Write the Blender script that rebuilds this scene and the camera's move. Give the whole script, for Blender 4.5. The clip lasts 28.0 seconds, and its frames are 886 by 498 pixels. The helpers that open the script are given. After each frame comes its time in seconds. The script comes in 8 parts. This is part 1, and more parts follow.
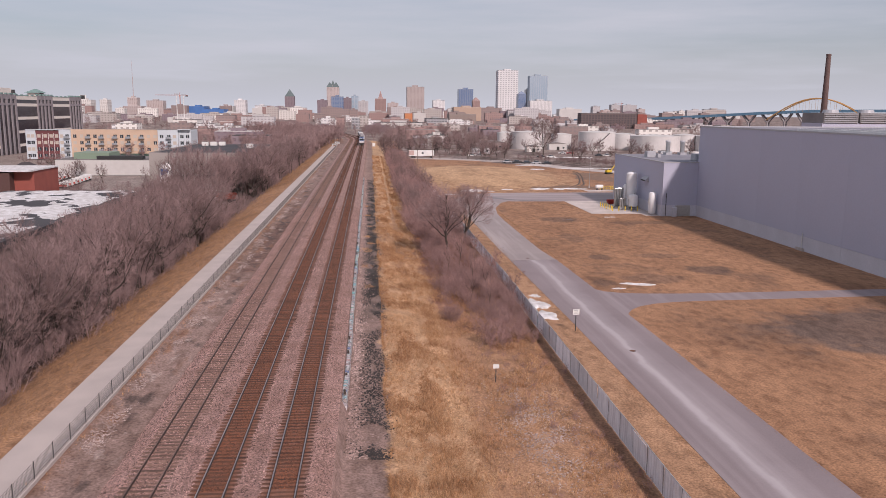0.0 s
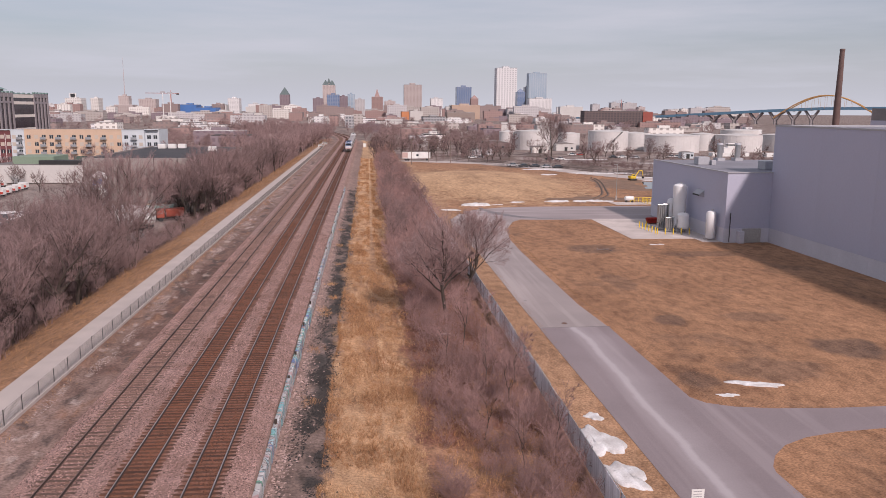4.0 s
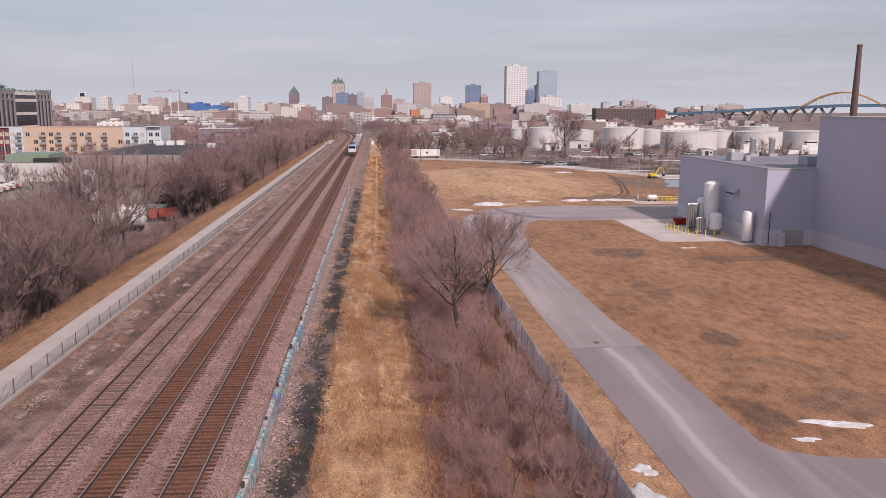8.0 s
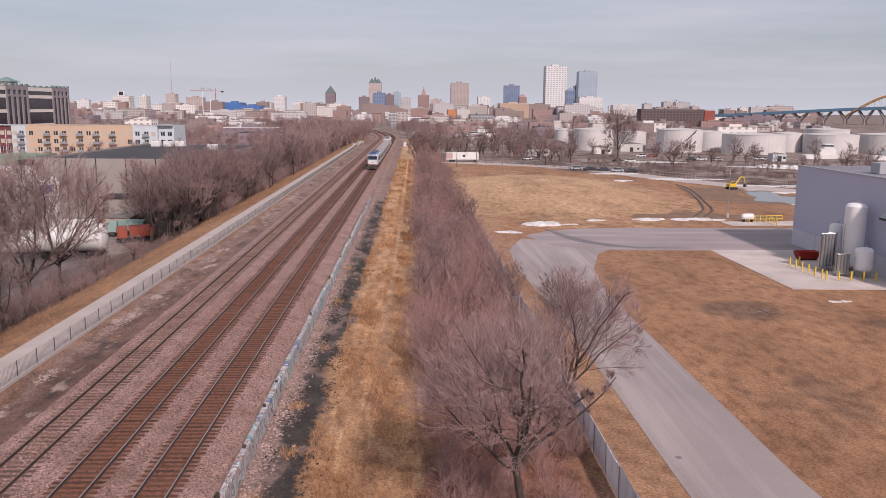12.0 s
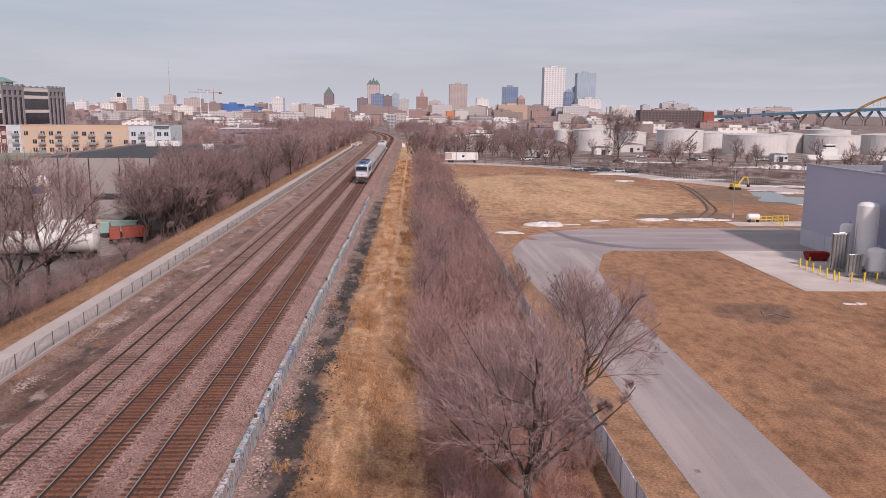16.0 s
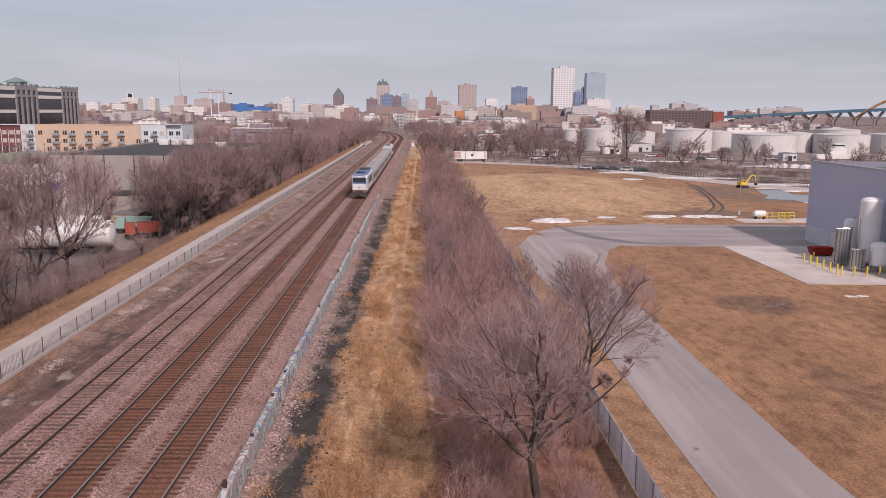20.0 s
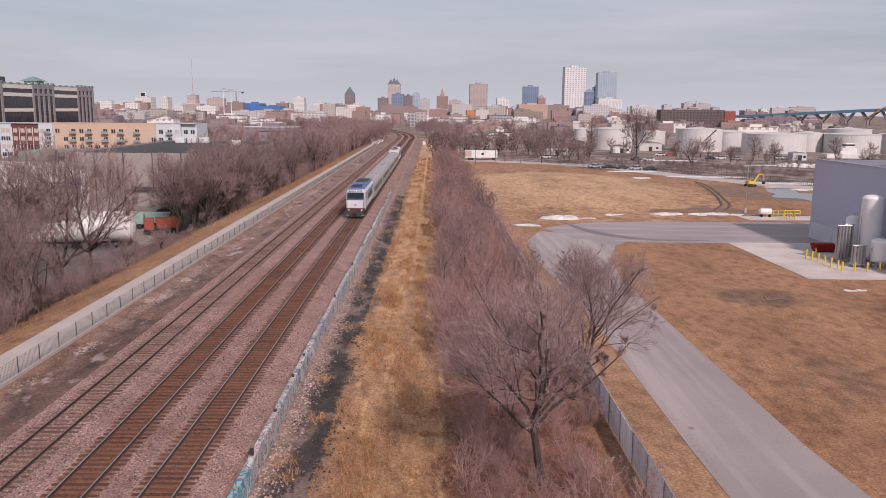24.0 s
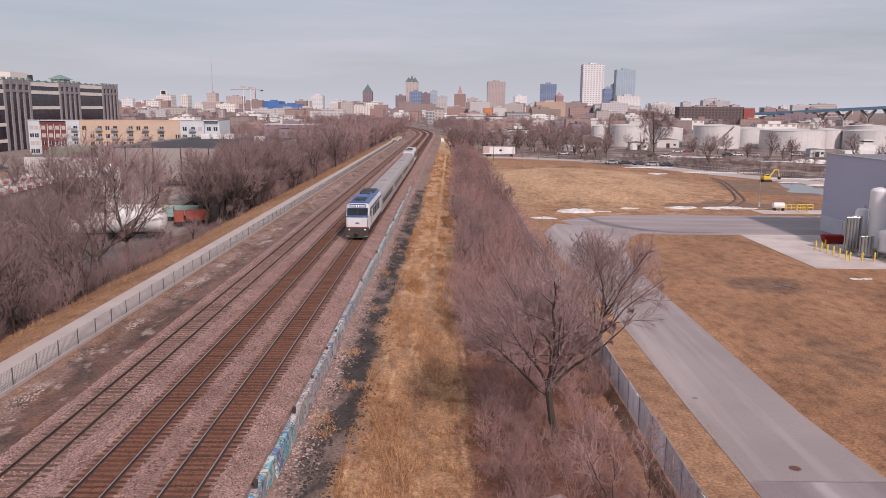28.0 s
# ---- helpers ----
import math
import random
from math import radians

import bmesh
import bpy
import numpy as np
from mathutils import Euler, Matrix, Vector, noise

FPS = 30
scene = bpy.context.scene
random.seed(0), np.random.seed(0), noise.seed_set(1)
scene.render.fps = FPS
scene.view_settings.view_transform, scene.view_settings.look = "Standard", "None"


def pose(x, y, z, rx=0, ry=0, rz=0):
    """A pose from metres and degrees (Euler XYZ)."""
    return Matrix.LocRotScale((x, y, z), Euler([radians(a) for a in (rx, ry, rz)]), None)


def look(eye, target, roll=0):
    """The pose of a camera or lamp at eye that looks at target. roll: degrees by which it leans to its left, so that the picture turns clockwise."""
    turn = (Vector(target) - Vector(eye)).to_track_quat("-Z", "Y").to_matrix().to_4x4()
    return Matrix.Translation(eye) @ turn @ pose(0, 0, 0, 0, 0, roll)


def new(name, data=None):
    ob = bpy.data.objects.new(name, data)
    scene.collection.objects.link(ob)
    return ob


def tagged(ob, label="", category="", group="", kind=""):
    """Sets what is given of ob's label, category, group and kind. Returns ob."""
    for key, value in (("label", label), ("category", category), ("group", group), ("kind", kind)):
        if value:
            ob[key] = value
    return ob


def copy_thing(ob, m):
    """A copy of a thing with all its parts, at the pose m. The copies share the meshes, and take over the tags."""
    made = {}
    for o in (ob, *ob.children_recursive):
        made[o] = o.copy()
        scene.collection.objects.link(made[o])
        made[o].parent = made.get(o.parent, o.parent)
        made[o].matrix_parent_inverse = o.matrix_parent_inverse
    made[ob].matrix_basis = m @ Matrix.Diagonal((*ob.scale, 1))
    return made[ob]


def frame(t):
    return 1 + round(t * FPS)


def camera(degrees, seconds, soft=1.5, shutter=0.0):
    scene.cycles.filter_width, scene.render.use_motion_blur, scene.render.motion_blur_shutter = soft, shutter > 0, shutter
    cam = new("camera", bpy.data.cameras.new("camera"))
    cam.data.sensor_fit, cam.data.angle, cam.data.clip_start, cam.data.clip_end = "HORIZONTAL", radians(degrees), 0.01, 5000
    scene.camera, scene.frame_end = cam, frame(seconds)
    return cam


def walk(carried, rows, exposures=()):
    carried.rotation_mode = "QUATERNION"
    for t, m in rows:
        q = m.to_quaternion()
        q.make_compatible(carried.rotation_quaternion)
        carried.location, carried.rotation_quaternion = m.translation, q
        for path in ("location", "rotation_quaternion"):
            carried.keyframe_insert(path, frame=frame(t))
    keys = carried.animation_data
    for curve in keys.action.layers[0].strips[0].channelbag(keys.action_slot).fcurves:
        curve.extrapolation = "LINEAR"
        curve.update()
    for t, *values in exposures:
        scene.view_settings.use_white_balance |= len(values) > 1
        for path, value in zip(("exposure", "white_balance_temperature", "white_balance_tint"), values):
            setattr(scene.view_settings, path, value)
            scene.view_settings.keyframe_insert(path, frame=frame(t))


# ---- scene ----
cam = camera(59.2, 28.0, soft=0.7)
PATH = [
    (0, (5.112, -25.191, 21.296), (5.296, -23.23, 20.946), 0.48),
    (0.5, (6.083, -18.104, 21.253), (6.265, -16.144, 20.901), 0.38),
    (1, (6.84, -10.903, 21.323), (7.024, -8.943, 20.971), 0.4),
    (1.5, (7.666, -3.624, 21.382), (7.851, -1.664, 21.03), 0.4),
    (2, (8.428, 3.109, 21.427), (8.613, 5.069, 21.076), 0.3),
    (2.5, (9.001, 8.633, 21.313), (9.187, 10.593, 20.96), 0.39),
    (3, (9.236, 12.903, 21.157), (9.424, 14.862, 20.804), 0.38),
    (3.5, (9.424, 16.064, 20.913), (9.612, 18.023, 20.559), 0.39),
    (5.5, (9.549, 21.309, 20.032), (9.742, 23.268, 19.679), 0.29),
    (6, (9.578, 21.609, 19.879), (9.771, 23.567, 19.525), 0.2),
    (6.5, (9.57, 22.249, 19.762), (9.761, 24.208, 19.407), 0.31),
    (7, (9.746, 23.79, 19.677), (9.929, 25.75, 19.321), 0.3),
    (7.5, (9.974, 26.594, 19.538), (10.148, 28.554, 19.182), 0.33),
    (8, (10.374, 30.303, 19.332), (10.538, 32.264, 18.975), 0.26),
    (8.5, (10.597, 34.734, 19.15), (10.752, 36.696, 18.793), 0.29),
    (9, (10.944, 39.619, 18.881), (11.085, 41.582, 18.524), 0.33),
    (9.5, (11.246, 44.873, 18.628), (11.371, 46.837, 18.272), 0.47),
    (10, (11.591, 49.924, 18.474), (11.701, 51.889, 18.117), 0.42),
    (10.5, (11.881, 55.312, 18.328), (11.972, 57.278, 17.971), 0.47),
    (11, (12.064, 60.416, 18.277), (12.145, 62.382, 17.92), 0.49),
    (11.5, (12.294, 64.25, 18.275), (12.369, 66.217, 17.919), 0.51),
    (12, (12.524, 67.427, 18.233), (12.597, 69.394, 17.877), 0.51),
    (12.5, (12.461, 69.265, 18.263), (12.537, 71.232, 17.906), 0.61),
    (14.5, (12.448, 70.459, 17.891), (12.525, 72.426, 17.538), 0.5),
    (15, (12.406, 70.446, 17.795), (12.483, 72.413, 17.442), 0.5),
    (15.5, (12.419, 70.395, 17.659), (12.496, 72.363, 17.307), 0.4),
    (16, (12.359, 70.388, 17.599), (12.436, 72.355, 17.247), 0.5),
    (16.5, (12.356, 70.292, 17.558), (12.432, 72.259, 17.207), 0.5),
    (17, (12.332, 70.203, 17.476), (12.408, 72.171, 17.127), 0.5),
    (17.5, (12.366, 70.068, 17.4), (12.44, 72.036, 17.05), 0.51),
    (18, (12.289, 69.764, 17.382), (12.359, 71.732, 17.032), 0.52),
    (18.5, (12.249, 69.447, 17.324), (12.316, 71.415, 16.974), 0.53),
    (19, (12.209, 69.147, 17.22), (12.272, 71.115, 16.87), 0.54),
    (19.5, (12.209, 68.661, 17.214), (12.268, 70.629, 16.863), 0.55),
    (20, (12.287, 68.224, 17.106), (12.341, 70.193, 16.755), 0.47),
    (20.5, (12.157, 67.765, 17.058), (12.21, 69.733, 16.706), 0.57),
    (21, (12.13, 67.385, 17.088), (12.181, 69.353, 16.734), 0.57),
    (21.5, (12.181, 67.086, 17.077), (12.229, 69.054, 16.725), 0.48),
    (23.5, (12.245, 65.432, 17.004), (12.277, 67.4, 16.651), 0.63),
    (24, (12.233, 65.065, 17.052), (12.26, 67.034, 16.699), 0.54),
    (24.5, (12.187, 64.634, 17.042), (12.208, 66.602, 16.688), 0.56),
    (25, (12.176, 64.162, 17.031), (12.191, 66.13, 16.678), 0.48),
    (25.5, (12.155, 63.714, 16.97), (12.161, 65.682, 16.615), 0.3),
    (26, (12.082, 63.107, 16.943), (12.084, 65.075, 16.588), 0.31),
    (26.5, (12.026, 62.476, 16.878), (12.023, 64.444, 16.523), 0.33),
    (27, (11.981, 61.867, 16.816), (11.971, 63.835, 16.459), 0.34),
    (27.5, (11.952, 61.312, 16.746), (11.936, 63.279, 16.389), 0.26),
    (28, (11.822, 60.62, 16.763), (11.805, 62.588, 16.404), 0.46),
]
walk(cam, [(t, look(eye, target, roll)) for t, eye, target, roll in PATH], [(0, -0.07, 6250, 17), (1.5, -0.04, 6250, 17), (12, -0.04, 6250, 17), (20, -0.08, 6250, 17), (28, -0.08, 6250, 17)])
# plan chainage: metres along the line for each unit of y in the plan below
CH = 1.22

# ---- world and light ----
SUN_AZ, SUN_EL = radians(156), radians(37.4)
world = bpy.data.worlds.new("sky")
scene.world = world
world.use_nodes = True
wt = world.node_tree
wt.nodes.clear()
w_out = wt.nodes.new("ShaderNodeOutputWorld")
w_bg = wt.nodes.new("ShaderNodeBackground")
w_sky = wt.nodes.new("ShaderNodeTexSky")
w_sky.sky_type = "NISHITA"
w_sky.sun_disc = False
w_sky.sun_elevation, w_sky.sun_rotation = SUN_EL, SUN_AZ
w_sky.air_density, w_sky.dust_density, w_sky.ozone_density = 1.0, 2.0, 1.0
# thin layered cloud over the blue
w_tc = wt.nodes.new("ShaderNodeTexCoord")
w_map = wt.nodes.new("ShaderNodeMapping")
w_map.inputs["Scale"].default_value = (1.2, 1.2, 11.0)
w_n = wt.nodes.new("ShaderNodeTexNoise")
w_n.inputs["Scale"].default_value = 1.7
w_n.inputs["Detail"].default_value = 6
w_n.inputs["Roughness"].default_value = 0.55
w_r = wt.nodes.new("ShaderNodeMapRange")
w_r.inputs["From Min"].default_value, w_r.inputs["From Max"].default_value = 0.34, 0.66
w_r.inputs["To Min"].default_value, w_r.inputs["To Max"].default_value = 0.48, 0.96
w_mix = wt.nodes.new("ShaderNodeMix")
w_mix.data_type = "RGBA"
w_mix.inputs["B"].default_value = (7.1, 7.2, 7.6, 1)
wt.links.new(w_tc.outputs["Generated"], w_map.inputs["Vector"])
wt.links.new(w_map.outputs["Vector"], w_n.inputs["Vector"])
wt.links.new(w_n.outputs["Fac"], w_r.inputs["Value"])
# the cloud layer thickens towards the horizon
w_sep, w_low, w_max = wt.nodes.new("ShaderNodeSeparateXYZ"), wt.nodes.new("ShaderNodeMapRange"), wt.nodes.new("ShaderNodeMath")
wt.links.new(w_tc.outputs["Generated"], w_sep.inputs["Vector"])
wt.links.new(w_sep.outputs["Z"], w_low.inputs["Value"])
w_low.inputs["From Min"].default_value, w_low.inputs["From Max"].default_value = 0.0, 0.16
w_low.inputs["To Min"].default_value, w_low.inputs["To Max"].default_value = 1.0, 0.0
w_max.operation = "MAXIMUM"
wt.links.new(w_r.outputs["Result"], w_max.inputs[0])
wt.links.new(w_low.outputs["Result"], w_max.inputs[1])
wt.links.new(w_max.outputs["Value"], w_mix.inputs["Factor"])
wt.links.new(w_sky.outputs["Color"], w_mix.inputs["A"])
wt.links.new(w_mix.outputs["Result"], w_bg.inputs["Color"])
w_bg.inputs["Strength"].default_value = 0.085
wt.links.new(w_bg.outputs["Background"], w_out.inputs["Surface"])
sun_data = bpy.data.lights.new("sun", "SUN")
sun_data.energy, sun_data.angle, sun_data.color = 3.65, radians(3.5), (1.0, 0.85, 0.75)
sun = new("sun", sun_data)
sun.matrix_world = look((0, 0, 0), (-math.sin(SUN_AZ) * math.cos(SUN_EL), -math.cos(SUN_AZ) * math.cos(SUN_EL), -math.sin(SUN_EL)))

# ---- materials ----
MATS = {}


def mat(name, col, rough=0.8, col2=None, scale=3.0, fine=40.0, bump=0.0, metal=0.0, vary=0.12, obj=0.0, stretch=(1, 1, 1), emit=None):
    """Colour broken up at two scales, with a fine relief; obj: how much pieces differ from one another."""
    if name in MATS:
        return MATS[name]
    m = bpy.data.materials.new(name)
    m.use_nodes = True
    nt = m.node_tree
    b = nt.nodes["Principled BSDF"]
    b.inputs["Roughness"].default_value, b.inputs["Metallic"].default_value = rough, metal
    tc, mp = nt.nodes.new("ShaderNodeTexCoord"), nt.nodes.new("ShaderNodeMapping")
    mp.inputs["Scale"].default_value = stretch
    nt.links.new(tc.outputs["Object"], mp.inputs["Vector"])
    n1, n2 = nt.nodes.new("ShaderNodeTexNoise"), nt.nodes.new("ShaderNodeTexNoise")
    for n, s, d in ((n1, scale, 5), (n2, fine, 4)):
        n.inputs["Scale"].default_value, n.inputs["Detail"].default_value = s, d
        nt.links.new(mp.outputs["Vector"], n.inputs["Vector"])
    ramp = nt.nodes.new("ShaderNodeMapRange")
    ramp.inputs["From Min"].default_value, ramp.inputs["From Max"].default_value = 0.32, 0.68
    nt.links.new(n1.outputs["Fac"], ramp.inputs["Value"])
    mix = nt.nodes.new("ShaderNodeMix")
    mix.data_type = "RGBA"
    c2 = col2 or tuple(c * (1 - 1.6 * vary) for c in col)
    mix.inputs["A"].default_value, mix.inputs["B"].default_value = (*col, 1), (*c2, 1)
    nt.links.new(ramp.outputs["Result"], mix.inputs["Factor"])
    hsv = nt.nodes.new("ShaderNodeHueSaturation")
    val = nt.nodes.new("ShaderNodeMapRange")
    val.inputs["From Min"].default_value, val.inputs["From Max"].default_value = 0.25, 0.75
    val.inputs["To Min"].default_value, val.inputs["To Max"].default_value = 1 - vary, 1 + vary
    nt.links.new(n2.outputs["Fac"], val.inputs["Value"])
    last = val.outputs["Result"]
    if obj:
        oi, rm, mul = nt.nodes.new("ShaderNodeObjectInfo"), nt.nodes.new("ShaderNodeMapRange"), nt.nodes.new("ShaderNodeMath")
        rm.inputs["To Min"].default_value, rm.inputs["To Max"].default_value = 1 - obj, 1 + obj
        nt.links.new(oi.outputs["Random"], rm.inputs["Value"])
        mul.operation = "MULTIPLY"
        nt.links.new(rm.outputs["Result"], mul.inputs[0])
        nt.links.new(last, mul.inputs[1])
        last = mul.outputs["Value"]
    nt.links.new(last, hsv.inputs["Value"])
    nt.links.new(mix.outputs["Result"], hsv.inputs["Color"])
    nt.links.new(hsv.outputs["Color"], b.inputs["Base Color"])
    if bump:
        bp = nt.nodes.new("ShaderNodeBump")
        bp.inputs["Strength"].default_value, bp.inputs["Distance"].default_value = min(1, bump), 0.05
        nt.links.new(n2.outputs["Fac"], bp.inputs["Height"])
        nt.links.new(bp.outputs["Normal"], b.inputs["Normal"])
    if emit:
        b.inputs["Emission Color"].default_value, b.inputs["Emission Strength"].default_value = (*emit[0], 1), emit[1]
    MATS[name] = m
    return m


def ramp_of(nt, stops, interp="LINEAR"):
    r = nt.nodes.new("ShaderNodeValToRGB")
    r.color_ramp.interpolation = interp
    el = r.color_ramp.elements
    while len(el) < len(stops):
        el.new(1.0)
    for e, (p, c) in zip(el, stops):
        e.position, e.color = p, (*c, 1)
    return r


def ground_material():
    """Bands of cinders, straw, brush floor and mown grass that follow the railway, with ragged edges."""
    m = bpy.data.materials.new("ground_cover")
    m.use_nodes = True
    nt = m.node_tree
    L = nt.links.new
    b = nt.nodes["Principled BSDF"]
    b.inputs["Roughness"].default_value = 0.95
    at = nt.nodes.new("ShaderNodeAttribute")
    at.attribute_name = "across"
    tc = nt.nodes.new("ShaderNodeTexCoord")

    def noise_at(s, d=5, st=(1, 1, 1)):
        mp, n = nt.nodes.new("ShaderNodeMapping"), nt.nodes.new("ShaderNodeTexNoise")
        mp.inputs["Scale"].default_value = st
        L(tc.outputs["Object"], mp.inputs["Vector"])
        L(mp.outputs["Vector"], n.inputs["Vector"])
        n.inputs["Scale"].default_value, n.inputs["Detail"].default_value = s, d
        return n

    def math_node(op, a, c):
        q = nt.nodes.new("ShaderNodeMath")
        q.operation = op
        for i, v in enumerate((a, c)):
            if isinstance(v, (int, float)):
                q.inputs[i].default_value = v
            else:
                L(v, q.inputs[i])
        return q.outputs["Value"]
    warp = math_node("ADD", math_node("MULTIPLY", math_node("SUBTRACT", noise_at(0.22).outputs["Fac"], 0.5), 3.2),
                     math_node("MULTIPLY", math_node("SUBTRACT", noise_at(1.6).outputs["Fac"], 0.5), 1.6))
    xw = math_node("ADD", at.outputs["Fac"], warp)
    pos = math_node("MULTIPLY", math_node("ADD", xw, 50), 0.01)

    def P(x):
        return (x + 50) / 100
    bands = [(-37.5, YARD), (-35, UNDERBRUSH), (-26.5, UNDERBRUSH), (-24, STRAW2), (-18.6, STRAW2), (-14.6, RUST), (-13.2, DIRT_PALE), (-12.4, DIRT),
             (-10.2, DIRT), (-9.6, GRAVEL), (3.0, GRAVEL), (4.0, RUBBLE), (4.4, CINDER), (5.9, CINDER), (6.5, STRAW), (9.3, STRAW), (10.1, RUTS), (10.8, STRAW), (12.2, STRAW),
             (13.0, LITTER), (21.5, LITTER), (24.0, MOWN2), (28.0, MOWN2), (30, MOWN), (46, MOWN)]
    r = ramp_of(nt, [(P(x), c) for x, c in bands])
    L(pos, r.inputs["Fac"])
    def blend(kind, fac, a, c):
        mx = nt.nodes.new("ShaderNodeMix")
        mx.data_type, mx.blend_type = "RGBA", kind
        for i, v in ((0, fac), (6, a), (7, c)):
            if isinstance(v, (int, float)):
                mx.inputs[i].default_value = v
            elif isinstance(v, tuple):
                mx.inputs[i].default_value = (*v, 1)
            else:
                L(v, mx.inputs[i])
        return mx.outputs["Result"]
    last = r.outputs["Color"]
    # ash broken up by bare stony soil, and dead grass lying in streaks along the line
    for x0, x1, scale, st, lo, hi, colour, amount in ((3.9, 6.9, 0.45, (1, 0.5, 1), 0.47, 0.56, (0.19, 0.135, 0.118), 0.95), (6.4, 13.5, 0.8, (1, 0.16, 1), 0.50, 0.66, (0.215, 0.115, 0.072), 0.85), (6.4, 13.5, 1.3, (1, 0.12, 1), 0.54, 0.68, (0.55, 0.36, 0.21), 0.7)):
        ln = ramp_of(nt, [(P(x0), (0, 0, 0)), (P(x0 + 0.4), (1, 1, 1)), (P(x1 - 0.4), (1, 1, 1)), (P(x1), (0, 0, 0))])
        L(pos, ln.inputs["Fac"])
        sm = ramp_of(nt, [(lo, (0, 0, 0)), (hi, (amount,) * 3)])
        L(noise_at(scale, 7, st).outputs["Fac"], sm.inputs["Fac"])
        last = blend("MIX", math_node("MULTIPLY", ln.outputs["Color"], sm.outputs["Color"]), last, colour)
    # city and yard ground beyond the far road and past the bend
    sp = nt.nodes.new("ShaderNodeSeparateXYZ")
    L(tc.outputs["Object"], sp.inputs["Vector"])
    plan_y = math_node("DIVIDE", sp.outputs["Y"], CH)
    # the ash gives out past the wall's end, and the service track is cleaner to the north
    for y0, y1, x0, x1, colour in ((178, 205, 3.2, 6.6, (0.27, 0.185, 0.162)), (105, 190, -14.2, -10.0, (0.255, 0.178, 0.158)), (95, 200, 6.2, 13.2, (0.51, 0.33, 0.195)),
                                   (50, 40, 3.2, 6.6, (0.27, 0.185, 0.162)), (74, 58, -14.2, -10.0, (0.265, 0.183, 0.16)), (76, 56, 6.2, 13.2, (0.50, 0.325, 0.195)), (60, 44, 12.2, 22.6, (0.37, 0.215, 0.126))):
        along = nt.nodes.new("ShaderNodeMapRange")
        along.inputs["From Min"].default_value, along.inputs["From Max"].default_value, along.inputs["To Max"].default_value = y0, y1, 0.85
        L(math_node("ADD", plan_y, math_node("MULTIPLY", math_node("SUBTRACT", noise_at(0.25).outputs["Fac"], 0.5), 60)), along.inputs["Value"])
        ln = ramp_of(nt, [(P(x0), (0, 0, 0)), (P(x0 + 0.5), (1, 1, 1)), (P(x1 - 0.6), (1, 1, 1)), (P(x1), (0, 0, 0))])
        L(pos, ln.inputs["Fac"])
        last = blend("MIX", math_node("MULTIPLY", ln.outputs["Color"], along.outputs["Result"]), last, colour)
    rag = math_node("MULTIPLY", math_node("SUBTRACT", noise_at(0.05).outputs["Fac"], 0.5), 40)
    u = math_node("ADD", math_node("ADD", plan_y, math_node("MULTIPLY", sp.outputs["X"], 0.95)), rag)
    right = math_node("MULTIPLY", math_node("GREATER_THAN", u, 345.0), math_node("GREATER_THAN", sp.outputs["X"], 24.0))
    far = math_node("MAXIMUM", right, math_node("GREATER_THAN", math_node("ADD", plan_y, rag), 470.0))
    city = ramp_of(nt, [(0.3, (0.10, 0.07, 0.06)), (0.46, (0.18, 0.13, 0.115)), (0.56, (0.31, 0.26, 0.245)), (0.70, (0.19, 0.115, 0.085))])
    L(noise_at(0.09, 9).outputs["Fac"], city.inputs["Fac"])
    last = blend("MIX", far, last, city.outputs["Color"])
    # thin dark thatch and bare spots in the mown grass
    field = math_node("GREATER_THAN", sp.outputs["X"], 37.0)
    spot = ramp_of(nt, [(0.56, (0, 0, 0)), (0.70, (0.6, 0.6, 0.6))])
    L(noise_at(0.17, 9, (0.95, 0.6, 1)).outputs["Fac"], spot.inputs["Fac"])
    last = blend("MIX", math_node("MULTIPLY", field, spot.outputs["Color"]), last, (0.135, 0.08, 0.055))
    # oily and chalky blotches on the service track beside the siding
    lane = ramp_of(nt, [(P(-14.2), (0, 0, 0)), (P(-13.6), (1, 1, 1)), (P(-11.2), (1, 1, 1)), (P(-10.6), (0, 0, 0))])
    L(pos, lane.inputs["Fac"])
    for scale, st, lo, colour in ((0.55, (1, 0.42, 1), 0.60, (0.075, 0.052, 0.046)), (0.8, (1, 0.5, 1), 0.645, (0.40, 0.32, 0.295)), (0.5, (1, 0.3, 1), 0.62, (0.21, 0.11, 0.07))):
        sm = ramp_of(nt, [(lo - 0.05, (0, 0, 0)), (lo + 0.04, (0.85, 0.85, 0.85))])
        L(noise_at(scale, 7, st).outputs["Fac"], sm.inputs["Fac"])
        last = blend("MIX", math_node("MULTIPLY", lane.outputs["Color"], sm.outputs["Color"]), last, colour)
    # a wide wet hollow in the grass south of the side road
    def hollow(cx, cy, rx, ry, inner, colour, amount):
        nonlocal last
        wob = math_node("MULTIPLY", math_node("SUBTRACT", noise_at(0.3, 10).outputs["Fac"], 0.5), 1.1)
        dx, dy = math_node("DIVIDE", math_node("SUBTRACT", sp.outputs["X"], cx), rx), math_node("DIVIDE", math_node("SUBTRACT", plan_y, cy), ry)
        d = math_node("ADD", math_node("SQRT", math_node("ADD", math_node("MULTIPLY", dx, dx), math_node("MULTIPLY", dy, dy)), 0), wob)
        rr = ramp_of(nt, [(0, (inner,) * 3), (0.42, (inner,) * 3), (0.6, (amount,) * 3), (0.68, (amount,) * 3), (1.0, (0, 0, 0))])
        L(d, rr.inputs["Fac"])
        last = blend("MIX", rr.outputs["Color"], last, colour)
